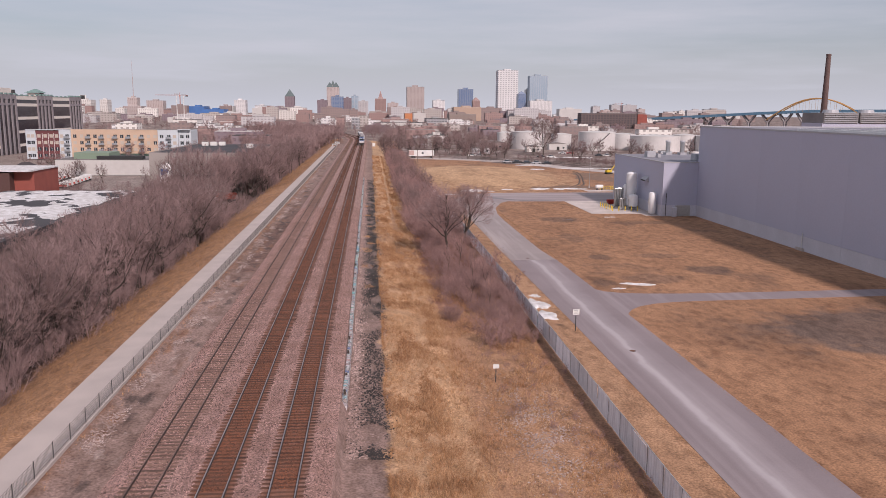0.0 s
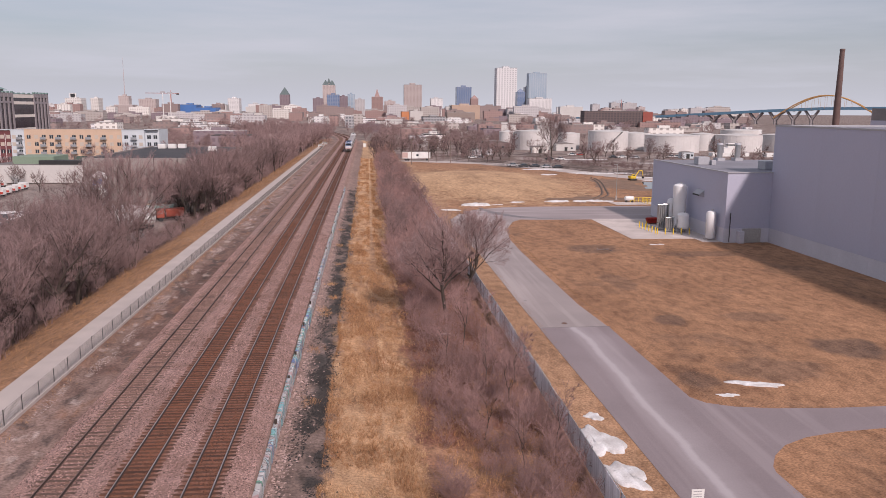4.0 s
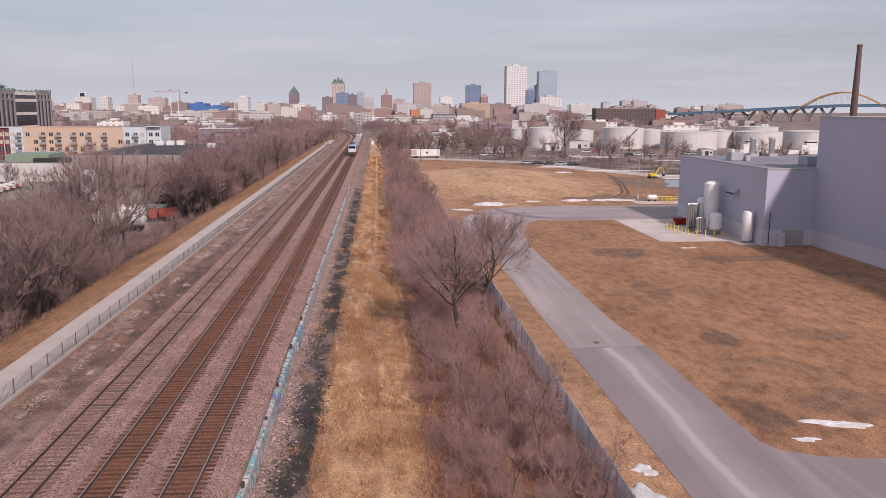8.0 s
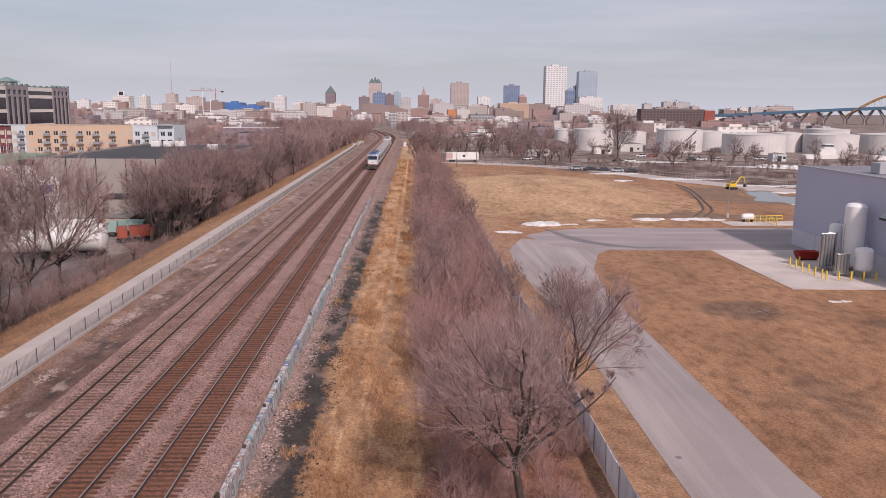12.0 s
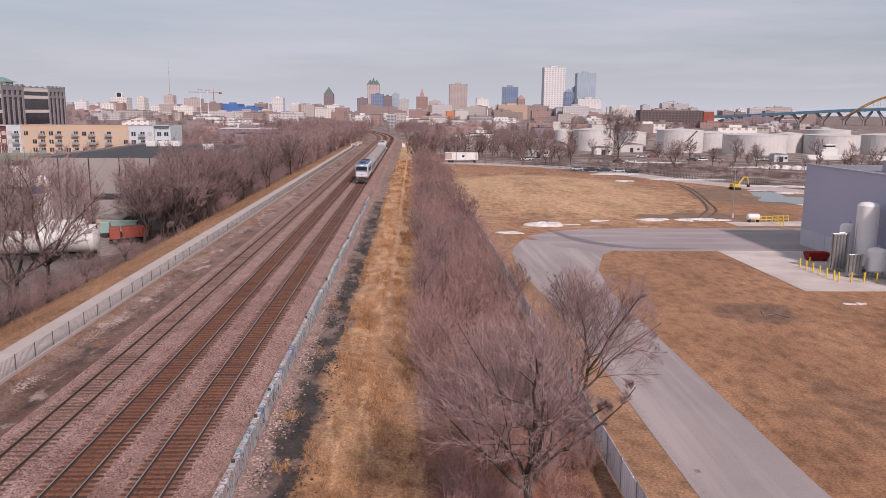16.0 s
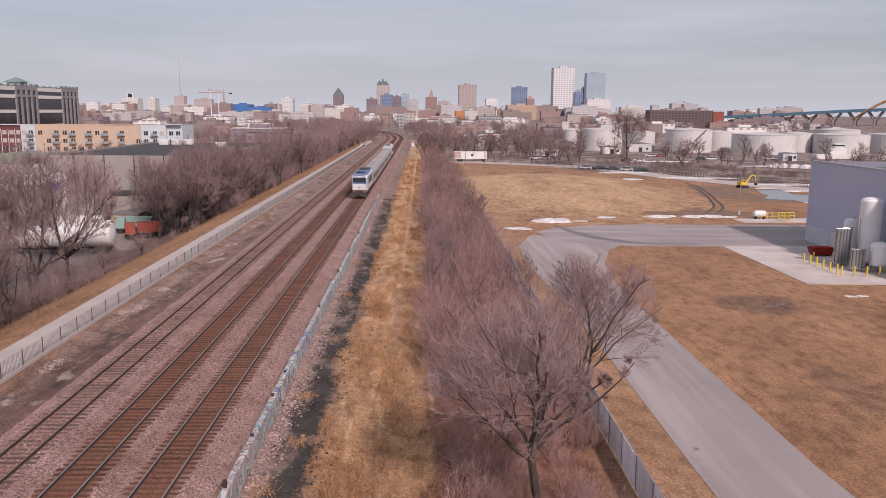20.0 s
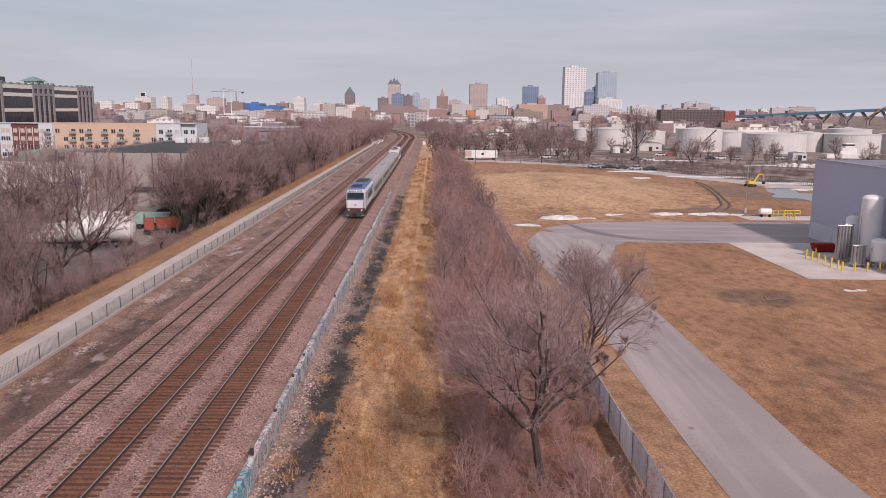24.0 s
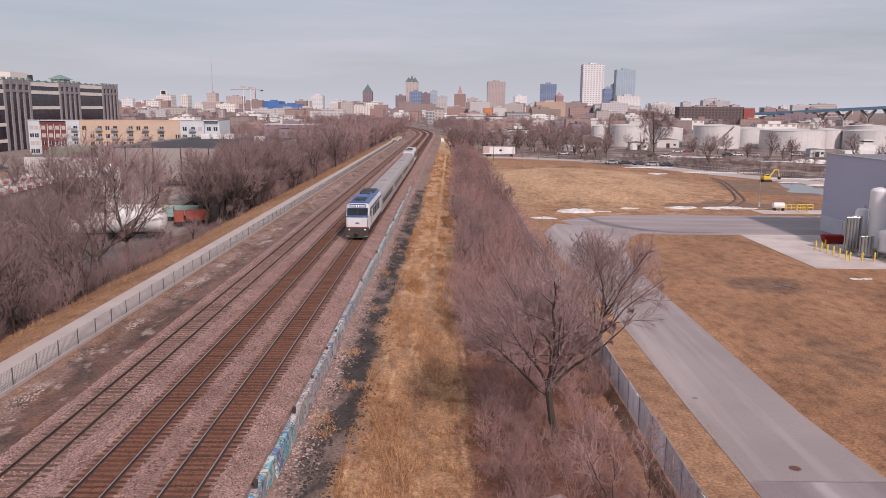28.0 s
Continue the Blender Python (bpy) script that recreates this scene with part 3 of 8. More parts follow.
# ---- railway tracks ----
TIE_OLD = mat("bleached_timber", (0.19, 0.115, 0.088), 0.9, (0.11, 0.066, 0.052), 1.3, 22, 0.4, vary=0.25, obj=0.3)
def build_track(xc, dull, label):
    tr = thing("railway_track", (0, 0, 0), label, "railway track", "parallel tracks")
    head = RAILHEAD_DULL if dull else RAILHEAD
    prof = [(-0.07, -0.15), (-0.07, -0.135), (-0.012, -0.11), (-0.012, -0.04), (-0.037, -0.03), (-0.037, 0.0), (0.037, 0.0), (0.037, -0.03), (0.012, -0.04), (0.012, -0.11), (0.07, -0.135), (0.07, -0.15)]
    ys = [(-40 + 20 * i) * CH for i in range(24)] + [y * CH for y in range(430, 900, 10)]
    for sx in (-0.7525, 0.7525):
        v, f = [], []
        for y in ys:
            s, a = bend(y)
            for px, pz in prof:
                x = xc + sx + px
                v.append((x * math.cos(a) + s, y + x * math.sin(a), pz))
        k = len(prof)
        for j in range(len(ys) - 1):
            for i in range(k - 1):
                f.append((k * j + i, k * j + i + 1, k * j + i + 1 + k, k * j + i + k))
        ob = raw("rail", v, f, [RAIL, head], tr)
        for q in ob.data.polygons:
            if q.normal.z > 0.9 and ob.data.vertices[q.vertices[0]].co.z > -0.02:
                q.material_index = 1
    tm = bx(-1.3, 1.3, -0.115, 0.115, -0.33, -0.135, bevel=0.012)
    wood = TIE_OLD if dull else TIE
    first = part("tie", tm, wood, tr)
    rnd = random.Random(int(100 + xc * 10))
    y, k, v, f = 11.0, 0, [], []
    spots = []
    while y < 850:
        spots.append(y)
        y += 0.52 + rnd.uniform(-0.03, 0.03)
    for k, y in enumerate(spots):
        s, a = bend(y)
        wob, dx = rnd.uniform(-0.018, 0.018), rnd.uniform(-0.06, 0.06)
        at = ((xc + dx) * math.cos(a) + s, y + xc * math.sin(a), rnd.uniform(-0.02, 0.012))
        if k < 300:
            ob = first if k == 0 else new("tie", first.data)
            ob.parent = tr
            ob.matrix_basis = pose(*at, 0, 0, math.degrees(a + wob))
        else:
            o = len(v)
            c, sn = math.cos(a + wob), math.sin(a + wob)
            for z in (-0.33, -0.135):
                for px, py in ((-1.3, -0.115), (1.3, -0.115), (1.3, 0.115), (-1.3, 0.115)):
                    v.append((at[0] + px * c - py * sn, at[1] + px * sn + py * c, z + at[2]))
            f += [(o + 4, o + 5, o + 6, o + 7), (o, o + 1, o + 5, o + 4), (o + 1, o + 2, o + 6, o + 5), (o + 2, o + 3, o + 7, o + 6), (o + 3, o, o + 4, o + 7)]
    rest = raw("far_timber", v, f, wood, tr)
    rest["kind"] = "stuff"


build_track(0.0, False, "main line track of bright rails on brown timber ties")
build_track(-4.0, False, "main line track of bright rails on dark brown timber ties")
build_track(-8.0, True, "little used siding of rusty rails on weathered grey ties")


# ---- grey plant ----
PLINTH = mat("pale_grey_plinth", (0.58, 0.57, 0.63), 0.7, (0.52, 0.51, 0.565), 0.3, 5, vary=0.06)
ZINC = mat("zinc_flashing", (0.40, 0.40, 0.43), 0.5, vary=0.06)
ROOFGREY = mat("grey_roof_membrane", (0.24, 0.235, 0.27), 0.85, (0.19, 0.185, 0.215), 0.15, 3, vary=0.08)


def build_plant():
    def deep(x0, x1, y0, y1, z0, z1, **k):
        return bx(x0, x1, y0 * CH, y1 * CH, z0, z1, **k)

    p = thing("plant_building", (82.4, 0, -3.06), "large windowless grey panel-clad industrial building with a lower annex", "building")
    part("main_hall", deep(0, 90, -20, 126, 0, 21.0), GREYWALL, p)
    part("hall_roof", deep(0.3, 90, -20, 125.7, 21.0, 21.05), ROOFGREY, p)
    part("parapet_cap", deep(-0.1, 0.35, -20, 126.1, 21.0, 21.3), ZINC, p)
    part("parapet_cap", deep(0.35, 90, 125.7, 126.1, 21.0, 21.3), ZINC, p)
    # cladding panels stand a little proud of one another
    bm0 = deep(-0.05, 0.0, 0.008, 11.992, 2.66, 20.98)
    first = part("wall_panel", bm0, GREYWALL, p)
    for i in range(12):
        q = first if i == 0 else new("wall_panel", first.data)
        q.parent = p
        q.matrix_basis = pose(0.004 * (i % 2), (-18.2 + 12 * i) * CH, 0)
    f2 = part("plinth_panel", deep(-0.09, 0.0, 0.01, 5.99, 0, 2.62), PLINTH, p, "paler grey base panel")
    for i in range(24):
        q = f2 if i == 0 else new("plinth_panel", f2.data)
        q.parent = p
        q.matrix_basis = pose(0.01 * (i % 2), (-18.2 + 6 * i) * CH, 0)
    part("annex", deep(-8.5, 22, 125.0 + 1.1, 156.2, 0, 12.65), GREYWALL, p)
    part("annex_south_wall", deep(-8.5, 0, 125.6, 126.1, 0, 12.65), GREYWALL, p)
    part("annex_roof", deep(-8.3, 22, 126.3, 156.0, 12.65, 12.7), ROOFGREY, p)
    part("annex_cap", deep(-8.6, -8.2, 125.5, 156.3, 12.65, 12.85), ZINC, p)
    part("annex_cap", deep(-8.2, 0, 125.5, 125.9, 12.65, 12.85), ZINC, p)
    for i in range(5):
        part("annex_plinth", deep(-8.58, -8.5, 125.7 + 6.1 * i, 125.7 + 6.1 * i + 6.0, 0, 2.6), PLINTH, p)
    part("annex_plinth", deep(-8.5, 0, 125.52, 125.6, 0, 2.6), PLINTH, p)
    # intake hood on the west wall
    bm = bmesh.new()
    vs = [bm.verts.new((q[0], q[1] * CH, q[2])) for q in ((-8.5, 133.4, 7.3), (-8.5, 136.0, 7.3), (-9.5, 136.0, 7.6), (-9.5, 133.4, 7.6), (-8.5, 133.4, 8.6), (-8.5, 136.0, 8.6), (-9.5, 136.0, 7.8), (-9.5, 133.4, 7.8))]
    for f in ((0, 1, 2, 3), (4, 7, 6, 5), (0, 3, 7, 4), (1, 5, 6, 2), (3, 2, 6, 7)):
        bm.faces.new([vs[i] for i in f])
    hood = part("intake_hood", bm, ZINC, p)
    part("hood_mouth", deep(-9.52, -9.45, 133.5, 135.9, 7.5, 7.78), DARK, hood)
    part("side_door", deep(-8.62, -8.5, 130.6, 131.7, 0.05, 2.2), ZINC, p)
    part("roller_door", deep(-5.2, -1.6, 125.42, 125.52, 0.1, 2.6), mat("cream_roller_door", (0.42, 0.40, 0.38), 0.6), p)
    part("door_kerb", deep(-6.2, -5.2, 124.6, 125.5, 0, 2.2, bevel=0.05), PLINTH, p)
    part("downpipe", cy((-7.6, 153.0, 0.2), (-7.6, 153.0, 5.5), 0.07, n=8), DARK, p)
    part("wall_box", deep(-0.4, 0.0, 86.6, 88.6, 0, 0.5), CONC, p)
    part("wall_pipe", cy((-0.25, 106.4, 0.3), (-0.25, 106.4, 3.2), 0.08, n=8), WHITE, p)
    # roof plant on the annex
    for x, y, w, d, h in ((-4.0, 143.5, 2.4, 1.8, 1.6), (-2.2, 142.4, 0.9, 0.9, 1.0)):
        part("roof_unit", deep(x - w / 2, x + w / 2, y - d / 2, y + d / 2, 12.7, 12.7 + h, bevel=0.06), ZINC, p)
    for x, y in ((5.6, 153.8), (9.8, 153.9)):
        st = part("exhaust_flue", cy((x, y * CH, 12.7), (x, y * CH, 16.2), 0.62, n=16), STEEL, p)
        part("stack_base", deep(x - 0.9, x + 0.9, y - 0.9, y + 0.9, 12.7, 13.3), ZINC, st)
        part("stack_cap", cy((x, y * CH, 16.2), (x, y * CH, 16.6), 0.75, 0.6, n=16), ZINC, st)
    part("roof_vent_housing", deep(1.8, 4.6, 131.0, 133.4, 12.7, 14.4, bevel=0.1), ZINC, p)
    # long plant house and pipework far back on the hall roof
    for i in range(6):
        part("roof_pipe_run", deep(2.5 + 7 * i, 3.3 + 7 * i, 60 - 4 * i, 95, 21.05, 21.55), WHITE, p)


build_plant()


def cooling_house():
    t = thing("cooling_house", (146, 172, -3.06), "dark louvred cooling tower house behind the grey hall", "building")
    dark = mat("louvred_dark_steel", (0.24, 0.225, 0.23), 0.7, (0.17, 0.16, 0.165), 0.2, 3, vary=0.1)
    part("base", bx(0, 48, 0, 12, 0, 21.4), GREYWALL, t)
    for i in range(4):
        c = part("cooling_cell", bx(0.2 + 12 * i, 11.6 + 12 * i, -0.2, 12.2, 21.4, 24.6), dark, t)
        for k in range(5):
            part("louvre", bx(0.4 + 12 * i, 11.4 + 12 * i, -0.45, -0.2, 21.6 + 0.58 * k, 21.75 + 0.58 * k), ZINC, c)
        part("fan_cowl", cy((6 + 12 * i, 6, 24.6), (6 + 12 * i, 6, 25.6), 2.6, 2.2, n=16), ZINC, c)


cooling_house()

def vessel(name, x, y, r, z0, z1, label, legs=True, material=None):
    t = thing(name, (x, y, -3.01), label, "storage tank", "process tanks")
    h = z1 - z0
    prof = [(r * 0.35, z0), (r * 0.8, z0 + 0.12), (r, z0 + 0.4), (r, z0 + h * 0.5), (r, z1 - 0.45), (r * 0.82, z1 - 0.15), (r * 0.4, z1), (0.05, z1 + 0.03)]
    part("shell", lathe(prof, 28), material or mat("white_tank_enamel", (0.80, 0.79, 0.80), 0.45, (0.74, 0.73, 0.74), 0.3, 5, vary=0.03), t)
    if legs:
        for k in range(4):
            a = 0.785 + 1.571 * k
            part("leg", bx(r * 0.8 * math.cos(a) - 0.09, r * 0.8 * math.cos(a) + 0.09, r * 0.8 * math.sin(a) - 0.09, r * 0.8 * math.sin(a) + 0.09, 0, z0 + 0.4), STEEL, t)
    part("pipe", cy((-r - 0.15, -0.3, 0.0), (-r - 0.15, -0.3, z1 * 0.7), 0.05, n=8), STEEL, t)
    part("top_fitting", cy((0.2, 0, z1), (0.2, 0, z1 + 0.3), 0.14, n=10), STEEL, t)
    part("foot_pad", bx(-r, r, -r, r, -0.05, 0.12), CONC, t)
    return t


vessel("gas_tank", 71.8, 138.8, 1.35, 0.5, 9.2, "tall white cylindrical gas tank on a concrete pad")
vessel("gas_tank", 72.6, 143.6, 0.95, 0.4, 5.6, "slim white cylindrical gas tank")
vessel("gas_tank", 71.0, 135.4, 1.15, 0.7, 3.9, "squat white domed tank on steel legs")
vessel("gas_tank", 72.7, 128.2, 0.9, 0.15, 5.4, "white upright tank with a domed top", False)


def vaporizer(x, y, n, h, label):
    t = thing("vaporizer", (x, y, -3.01), label, "vaporizer", "process tanks")
    for i in range(n):
        part("finned_column", cy((0.42 * i, 0, 0.5), (0.42 * i, 0, h), 0.19, n=6), STEEL, t)
        part("finned_column", cy((0.42 * i, 0.55, 0.5), (0.42 * i, 0.55, h), 0.19, n=6), STEEL, t)
    part("frame", bx(-0.25, 0.42 * n, -0.2, 0.75, 0.35, 0.5), STEEL, t)
    for px in (-0.15, 0.42 * n - 0.2):
        for py in (-0.12, 0.62):
            part("leg", bx(px, px + 0.1, py, py + 0.1, 0, 0.4), STEEL, t)
    part("header_pipe", cy((-0.2, 0.27, h), (0.42 * n, 0.27, h), 0.06, n=8), STEEL, t)


vaporizer(67.6, 138.6, 4, 5.0, "tall bundle of grey finned vaporizer columns")
vaporizer(69.1, 139.6, 3, 5.0, "tall bundle of grey finned vaporizer columns")
vaporizer(67.9, 135.6, 4, 2.9, "low bundle of grey finned vaporizer columns")


def bollard():
    t = thing("bollard", (0, 0, -50), "yellow steel safety bollard on the concrete apron", "bollard", "yellow bollards")
    part("post", lathe([(0.11, 0), (0.11, 1.15), (0.09, 1.22), (0.03, 1.25)], 12), YEL, t)
    return t


b0 = bollard()
for i in range(6):
    copy_thing(b0, pose(64.7 + 0.08 * i, (141.0 - 1.3 * i) * CH, -3.01))
for i in range(5):
    copy_thing(b0, pose(65.1 + 1.55 * i, (133.6 - 0.1 * i) * CH, -3.01))
b0.matrix_basis = pose(66.4, 141.6 * CH, -3.01)


def skip():
    t = thing("waste_skip", (69.6, 145.2, -3.01), "red steel skip with folded frames on the apron", "skip")
    bm = bmesh.new()
    lo = [bm.verts.new(q) for q in ((-1.3, -0.7, 0.15), (1.3, -0.7, 0.15), (1.3, 0.7, 0.15), (-1.3, 0.7, 0.15))]
    hi = [bm.verts.new(q) for q in ((-1.6, -0.85, 1.1), (1.6, -0.85, 1.1), (1.6, 0.85, 1.1), (-1.6, 0.85, 1.1))]
    bm.faces.new(lo[::-1])
    for i in range(4):
        bm.faces.new((lo[i], lo[(i + 1) % 4], hi[(i + 1) % 4], hi[i]))
    bmesh.ops.solidify(bm, geom=bm.faces[:], thickness=0.06)
    part("tub", bm, RED, t)
    for y in (-0.5, 0.0, 0.5):
        part("bar", bx(-1.5, 1.5, y - 0.06, y + 0.06, 1.1, 1.25), RED, t)
    for x in (-1.1, 1.1):
        part("skid", bx(x - 0.08, x + 0.08, -0.7, 0.7, 0, 0.16), DARK, t)


skip()


# ---- retaining wall and fences ----
def graffiti_paint(name, strong, faint):
    """Layered spray paint: swirling fills, dark outlines and bare concrete, the colours changing along the wall."""
    m = mat(name, (0.43, 0.38, 0.365), 0.8, (0.34, 0.295, 0.285), 0.8, 14, 0.15, vary=0.12)
    nt = m.node_tree
    L = nt.links.new
    b = nt.nodes["Principled BSDF"]
    last = b.inputs["Base Color"].links[0].from_socket
    tc = nt.nodes.new("ShaderNodeTexCoord")

    def swirl(scale, dist, st, shift):
        mp, n = nt.nodes.new("ShaderNodeMapping"), nt.nodes.new("ShaderNodeTexNoise")
        mp.inputs["Scale"].default_value, mp.inputs["Location"].default_value = st, (shift, shift, 0)
        n.inputs["Scale"].default_value, n.inputs["Detail"].default_value, n.inputs["Distortion"].default_value = scale, 1.0, dist
        L(tc.outputs["Object"], mp.inputs["Vector"])
        L(mp.outputs["Vector"], n.inputs["Vector"])
        return n.outputs["Fac"]

    def over(fac, c):
        nonlocal last
        mx = nt.nodes.new("ShaderNodeMix")
        mx.data_type = "RGBA"
        L(fac, mx.inputs["Factor"])
        L(last, mx.inputs["A"])
        if isinstance(c, tuple):
            mx.inputs["B"].default_value = (*c, 1)
        else:
            L(c, mx.inputs["B"])
        last = mx.outputs["Result"]
    g = lambda v: (v, v, v)
    pal = ramp_of(nt, strong, "CONSTANT")
    L(swirl(0.35, 1.2, (0.2, 1, 0.5), 3.0), pal.inputs["Fac"])
    pale = ramp_of(nt, faint, "CONSTANT")
    L(swirl(0.22, 0.8, (0.2, 1, 0.5), 11.0), pale.inputs["Fac"])
    for f, lo, hi, c in ((swirl(0.62, 2.2, (1, 1, 0.7), 0.0), 0.47, 0.49, pale.outputs["Color"]), (swirl(0.85, 2.8, (1, 1, 0.7), 5.0), 0.50, 0.515, pal.outputs["Color"])):
        r = ramp_of(nt, [(lo, g(0)), (hi, g(0.92))])
        L(f, r.inputs["Fac"])
        over(r.outputs["Color"], c)
        e = ramp_of(nt, [(lo - 0.02, g(0)), (lo - 0.005, g(0.8)), (lo + 0.012, g(0.8)), (lo + 0.028, g(0))])
        L(f, e.inputs["Fac"])
        over(e.outputs["Color"], (0.05, 0.05, 0.06))
    L(last, b.inputs["Base Color"])
    return m


def build_retaining_wall():
    w = thing("retaining_wall", (2.95, 0, 0), "low concrete retaining wall covered in faded graffiti beside the ballast", "wall", kind="structure")
    paint = graffiti_paint("graffiti_concrete", [(0.0, (0.12, 0.17, 0.34)), (0.36, (0.36, 0.33, 0.36)), (0.42, (0.16, 0.36, 0.40)), (0.455, (0.46, 0.45, 0.45)), (0.51, (0.42, 0.28, 0.28)), (0.545, (0.44, 0.43, 0.44)), (0.61, (0.09, 0.26, 0.18)), (0.65, (0.20, 0.42, 0.45))], [(0.0, (0.56, 0.55, 0.56)), (0.57, (0.36, 0.50, 0.54)), (0.64, (0.44, 0.43, 0.47))])
    fresh = graffiti_paint("fresh_graffiti", [(0.0, (0.10, 0.16, 0.40)), (0.40, (0.14, 0.42, 0.48)), (0.46, (0.55, 0.55, 0.50)), (0.50, (0.12, 0.36, 0.30)), (0.55, (0.12, 0.32, 0.50)), (0.60, (0.46, 0.26, 0.28))], [(0.0, (0.24, 0.48, 0.52)), (0.45, (0.55, 0.58, 0.58)), (0.6, (0.22, 0.42, 0.54))])
    rn = random.Random(5)
    y = 33.0
    while y < 232:
        ln = rn.choice((3.0, 4.5, 4.5, 6.0))
        top = -0.63 - rn.uniform(0, 0.07) - (rn.uniform(0.1, 0.4) if y > 144 else 0) - 0.22 * max(0.0, min(1.0, (82 - y) / 20))
        bm = bmesh.new()
        n = int(ln / 0.75)
        rows = []
        for i in range(n + 1):
            yy, t, q = y + (ln - 0.04) * i / n, top - rn.uniform(0, 0.07), rn.uniform(-0.02, 0.02)
            rows.append([bm.verts.new(v) for v in ((-0.17, yy, -2.4), (-0.17, yy, t), (-0.14 + q, yy, t + 0.03), (0.13 + q, yy, t + 0.02), (0.17, yy, t - 0.02), (0.19 + q, yy, -1.2), (0.2, yy, -2.4))])
        for a, b in zip(rows, rows[1:]):
            for i in range(6):
                bm.faces.new((a[i], b[i], b[i + 1], a[i + 1]))
        bm.faces.new(rows[0][::-1])
        bm.faces.new(rows[-1])
        bmesh.ops.recalc_face_normals(bm, faces=bm.faces[:])
        c = part("concrete_segment", bm, fresh if 81 < y < 99 else paint, w)
        c.matrix_basis = pose(rn.uniform(-0.025, 0.025), 0, 0, 0, rn.uniform(-1.2, 1.2), 0)
        if rn.random() < 0.55:
            h = rn.uniform(0.12, 0.42)
            s = part("post_stump", bx(-0.09, 0.09, y + 1, y + 1.17, top - 0.2, top + h, bevel=0.02), BARK, w)
        y += ln


build_retaining_wall()


def build_slat_fence():
    f = thing("chain_link_fence", (23.6, 0, -3.06), "chain-link fence with grey privacy slats", "fence")
    sl = mat("grey_privacy_slats", (0.88, 0.88, 0.92), 0.7, (0.64, 0.63, 0.67), 0.5, 30, vary=0.16, obj=0.22, stretch=(1, 7, 0.6))
    rn = random.Random(3)
    post = part("post", cy((0, 0, 0), (0, 0, 2.1), 0.035, n=6), mat("galvanised_post", (0.34, 0.34, 0.36), 0.6, metal=0.3), f)
    rail = part("top_rail", cy((0, 0, 2.05), (0, 3.0, 2.05), 0.035, n=6), STEEL, f)
    bm = bmesh.new()
    for i in range(24):
        y = 0.07 + 0.12 * i
        box(bm, -0.012 + 0.008 * (i % 2), 0.012 + 0.008 * (i % 2), y, y + 0.112, 0.08, 1.98 + 0.03 * ((i * 7) % 3))
    panel = part("slat_panel", bm, sl, f)
    for i in range(74):
        y = -1 + 3.0 * i
        x = 0.25 * math.sin(y * 0.02)
        for o, nm in ((post, "post"), (panel, "slat_panel"), (rail, "top_rail")):
            q = o if i == 0 else new(nm, o.data)
            q.parent = f
            q.matrix_basis = pose(x, y, 0, 0, rn.uniform(-1.5, 1.5), 0)


build_slat_fence()


def build_path_fence():
    f = thing("path_fence", (-14.4, 0, 0), "low black mesh fence along the footpath", "fence")
    mesh = mat("weathered_wire_mesh", (0.22, 0.20, 0.195), 0.7, vary=0.2)
    post = part("post", bx(-0.022, 0.022, -0.022, 0.022, -0.45, 1.16), mat("weathered_black_post", (0.075, 0.068, 0.066), 0.7, vary=0.2), f)
    bm = bmesh.new()
    for i in range(17):
        y = 0.09 + 0.16 * i
        box(bm, -0.008, 0.008, y - 0.005, y + 0.005, 0.06, 1.1)
    for i in range(7):
        z = 0.06 + 0.173 * i
        box(bm, -0.008, 0.008, 0.04, 2.74, z - 0.006, z + 0.006)
    panel = part("mesh_panel", bm, mesh, f)
    kerb = part("concrete_kerb", bx(-0.1, 0.12, 0, 2.775, -0.6, 0.06), CONC, f)
    for i in range(154):
        y = 7.83 + 2.78 * i
        for o, nm in ((post, "post"), (panel, "mesh_panel"), (kerb, "concrete_kerb")):
            q = o if i == 0 else new(nm, o.data)
            q.parent = f
            q.matrix_basis = pose(0, y, 0)


build_path_fence()


# ---- train ----
LOCO_WHITE = mat("white_loco_paint", (0.68, 0.68, 0.70), 0.4, (0.56, 0.56, 0.58), 0.5, 6, vary=0.06)
LOCO_BLUE = mat("blue_loco_paint", (0.045, 0.10, 0.26), 0.4, (0.05, 0.11, 0.27), 0.5, 6, vary=0.08)
LOCO_RED = mat("red_stripe_paint", (0.45, 0.06, 0.06), 0.4)
COACH = mat("brushed_grey_coach", (0.40, 0.385, 0.385), 0.5, (0.34, 0.325, 0.325), 0.4, 8, metal=0.15, vary=0.06)
COACH_ROOF = mat("dusty_coach_roof", (0.36, 0.33, 0.33), 0.75, (0.30, 0.275, 0.275), 0.3, 6, vary=0.1)
UNDER = mat("sooty_running_gear", (0.035, 0.03, 0.03), 0.8, (0.06, 0.05, 0.045), 1.5, 12, vary=0.2)
LAMP_ON = mat("lit_headlight", (0.9, 0.88, 0.8), 0.3, emit=((1.0, 0.95, 0.82), 0.7))


def prism(section, y0, y1):
    """A body of constant section, (x, z) points, from y0 to y1."""
    bm = bmesh.new()
    a = [bm.verts.new((x, y0, z)) for x, z in section]
    b = [bm.verts.new((x, y1, z)) for x, z in section]
    n = len(section)
    bm.faces.new(a)
    bm.faces.new(b[::-1])
    for i in range(n):
        bm.faces.new((a[i], b[i], b[(i + 1) % n], a[(i + 1) % n]))
    bmesh.ops.recalc_face_normals(bm, faces=bm.faces[:])
    return bm


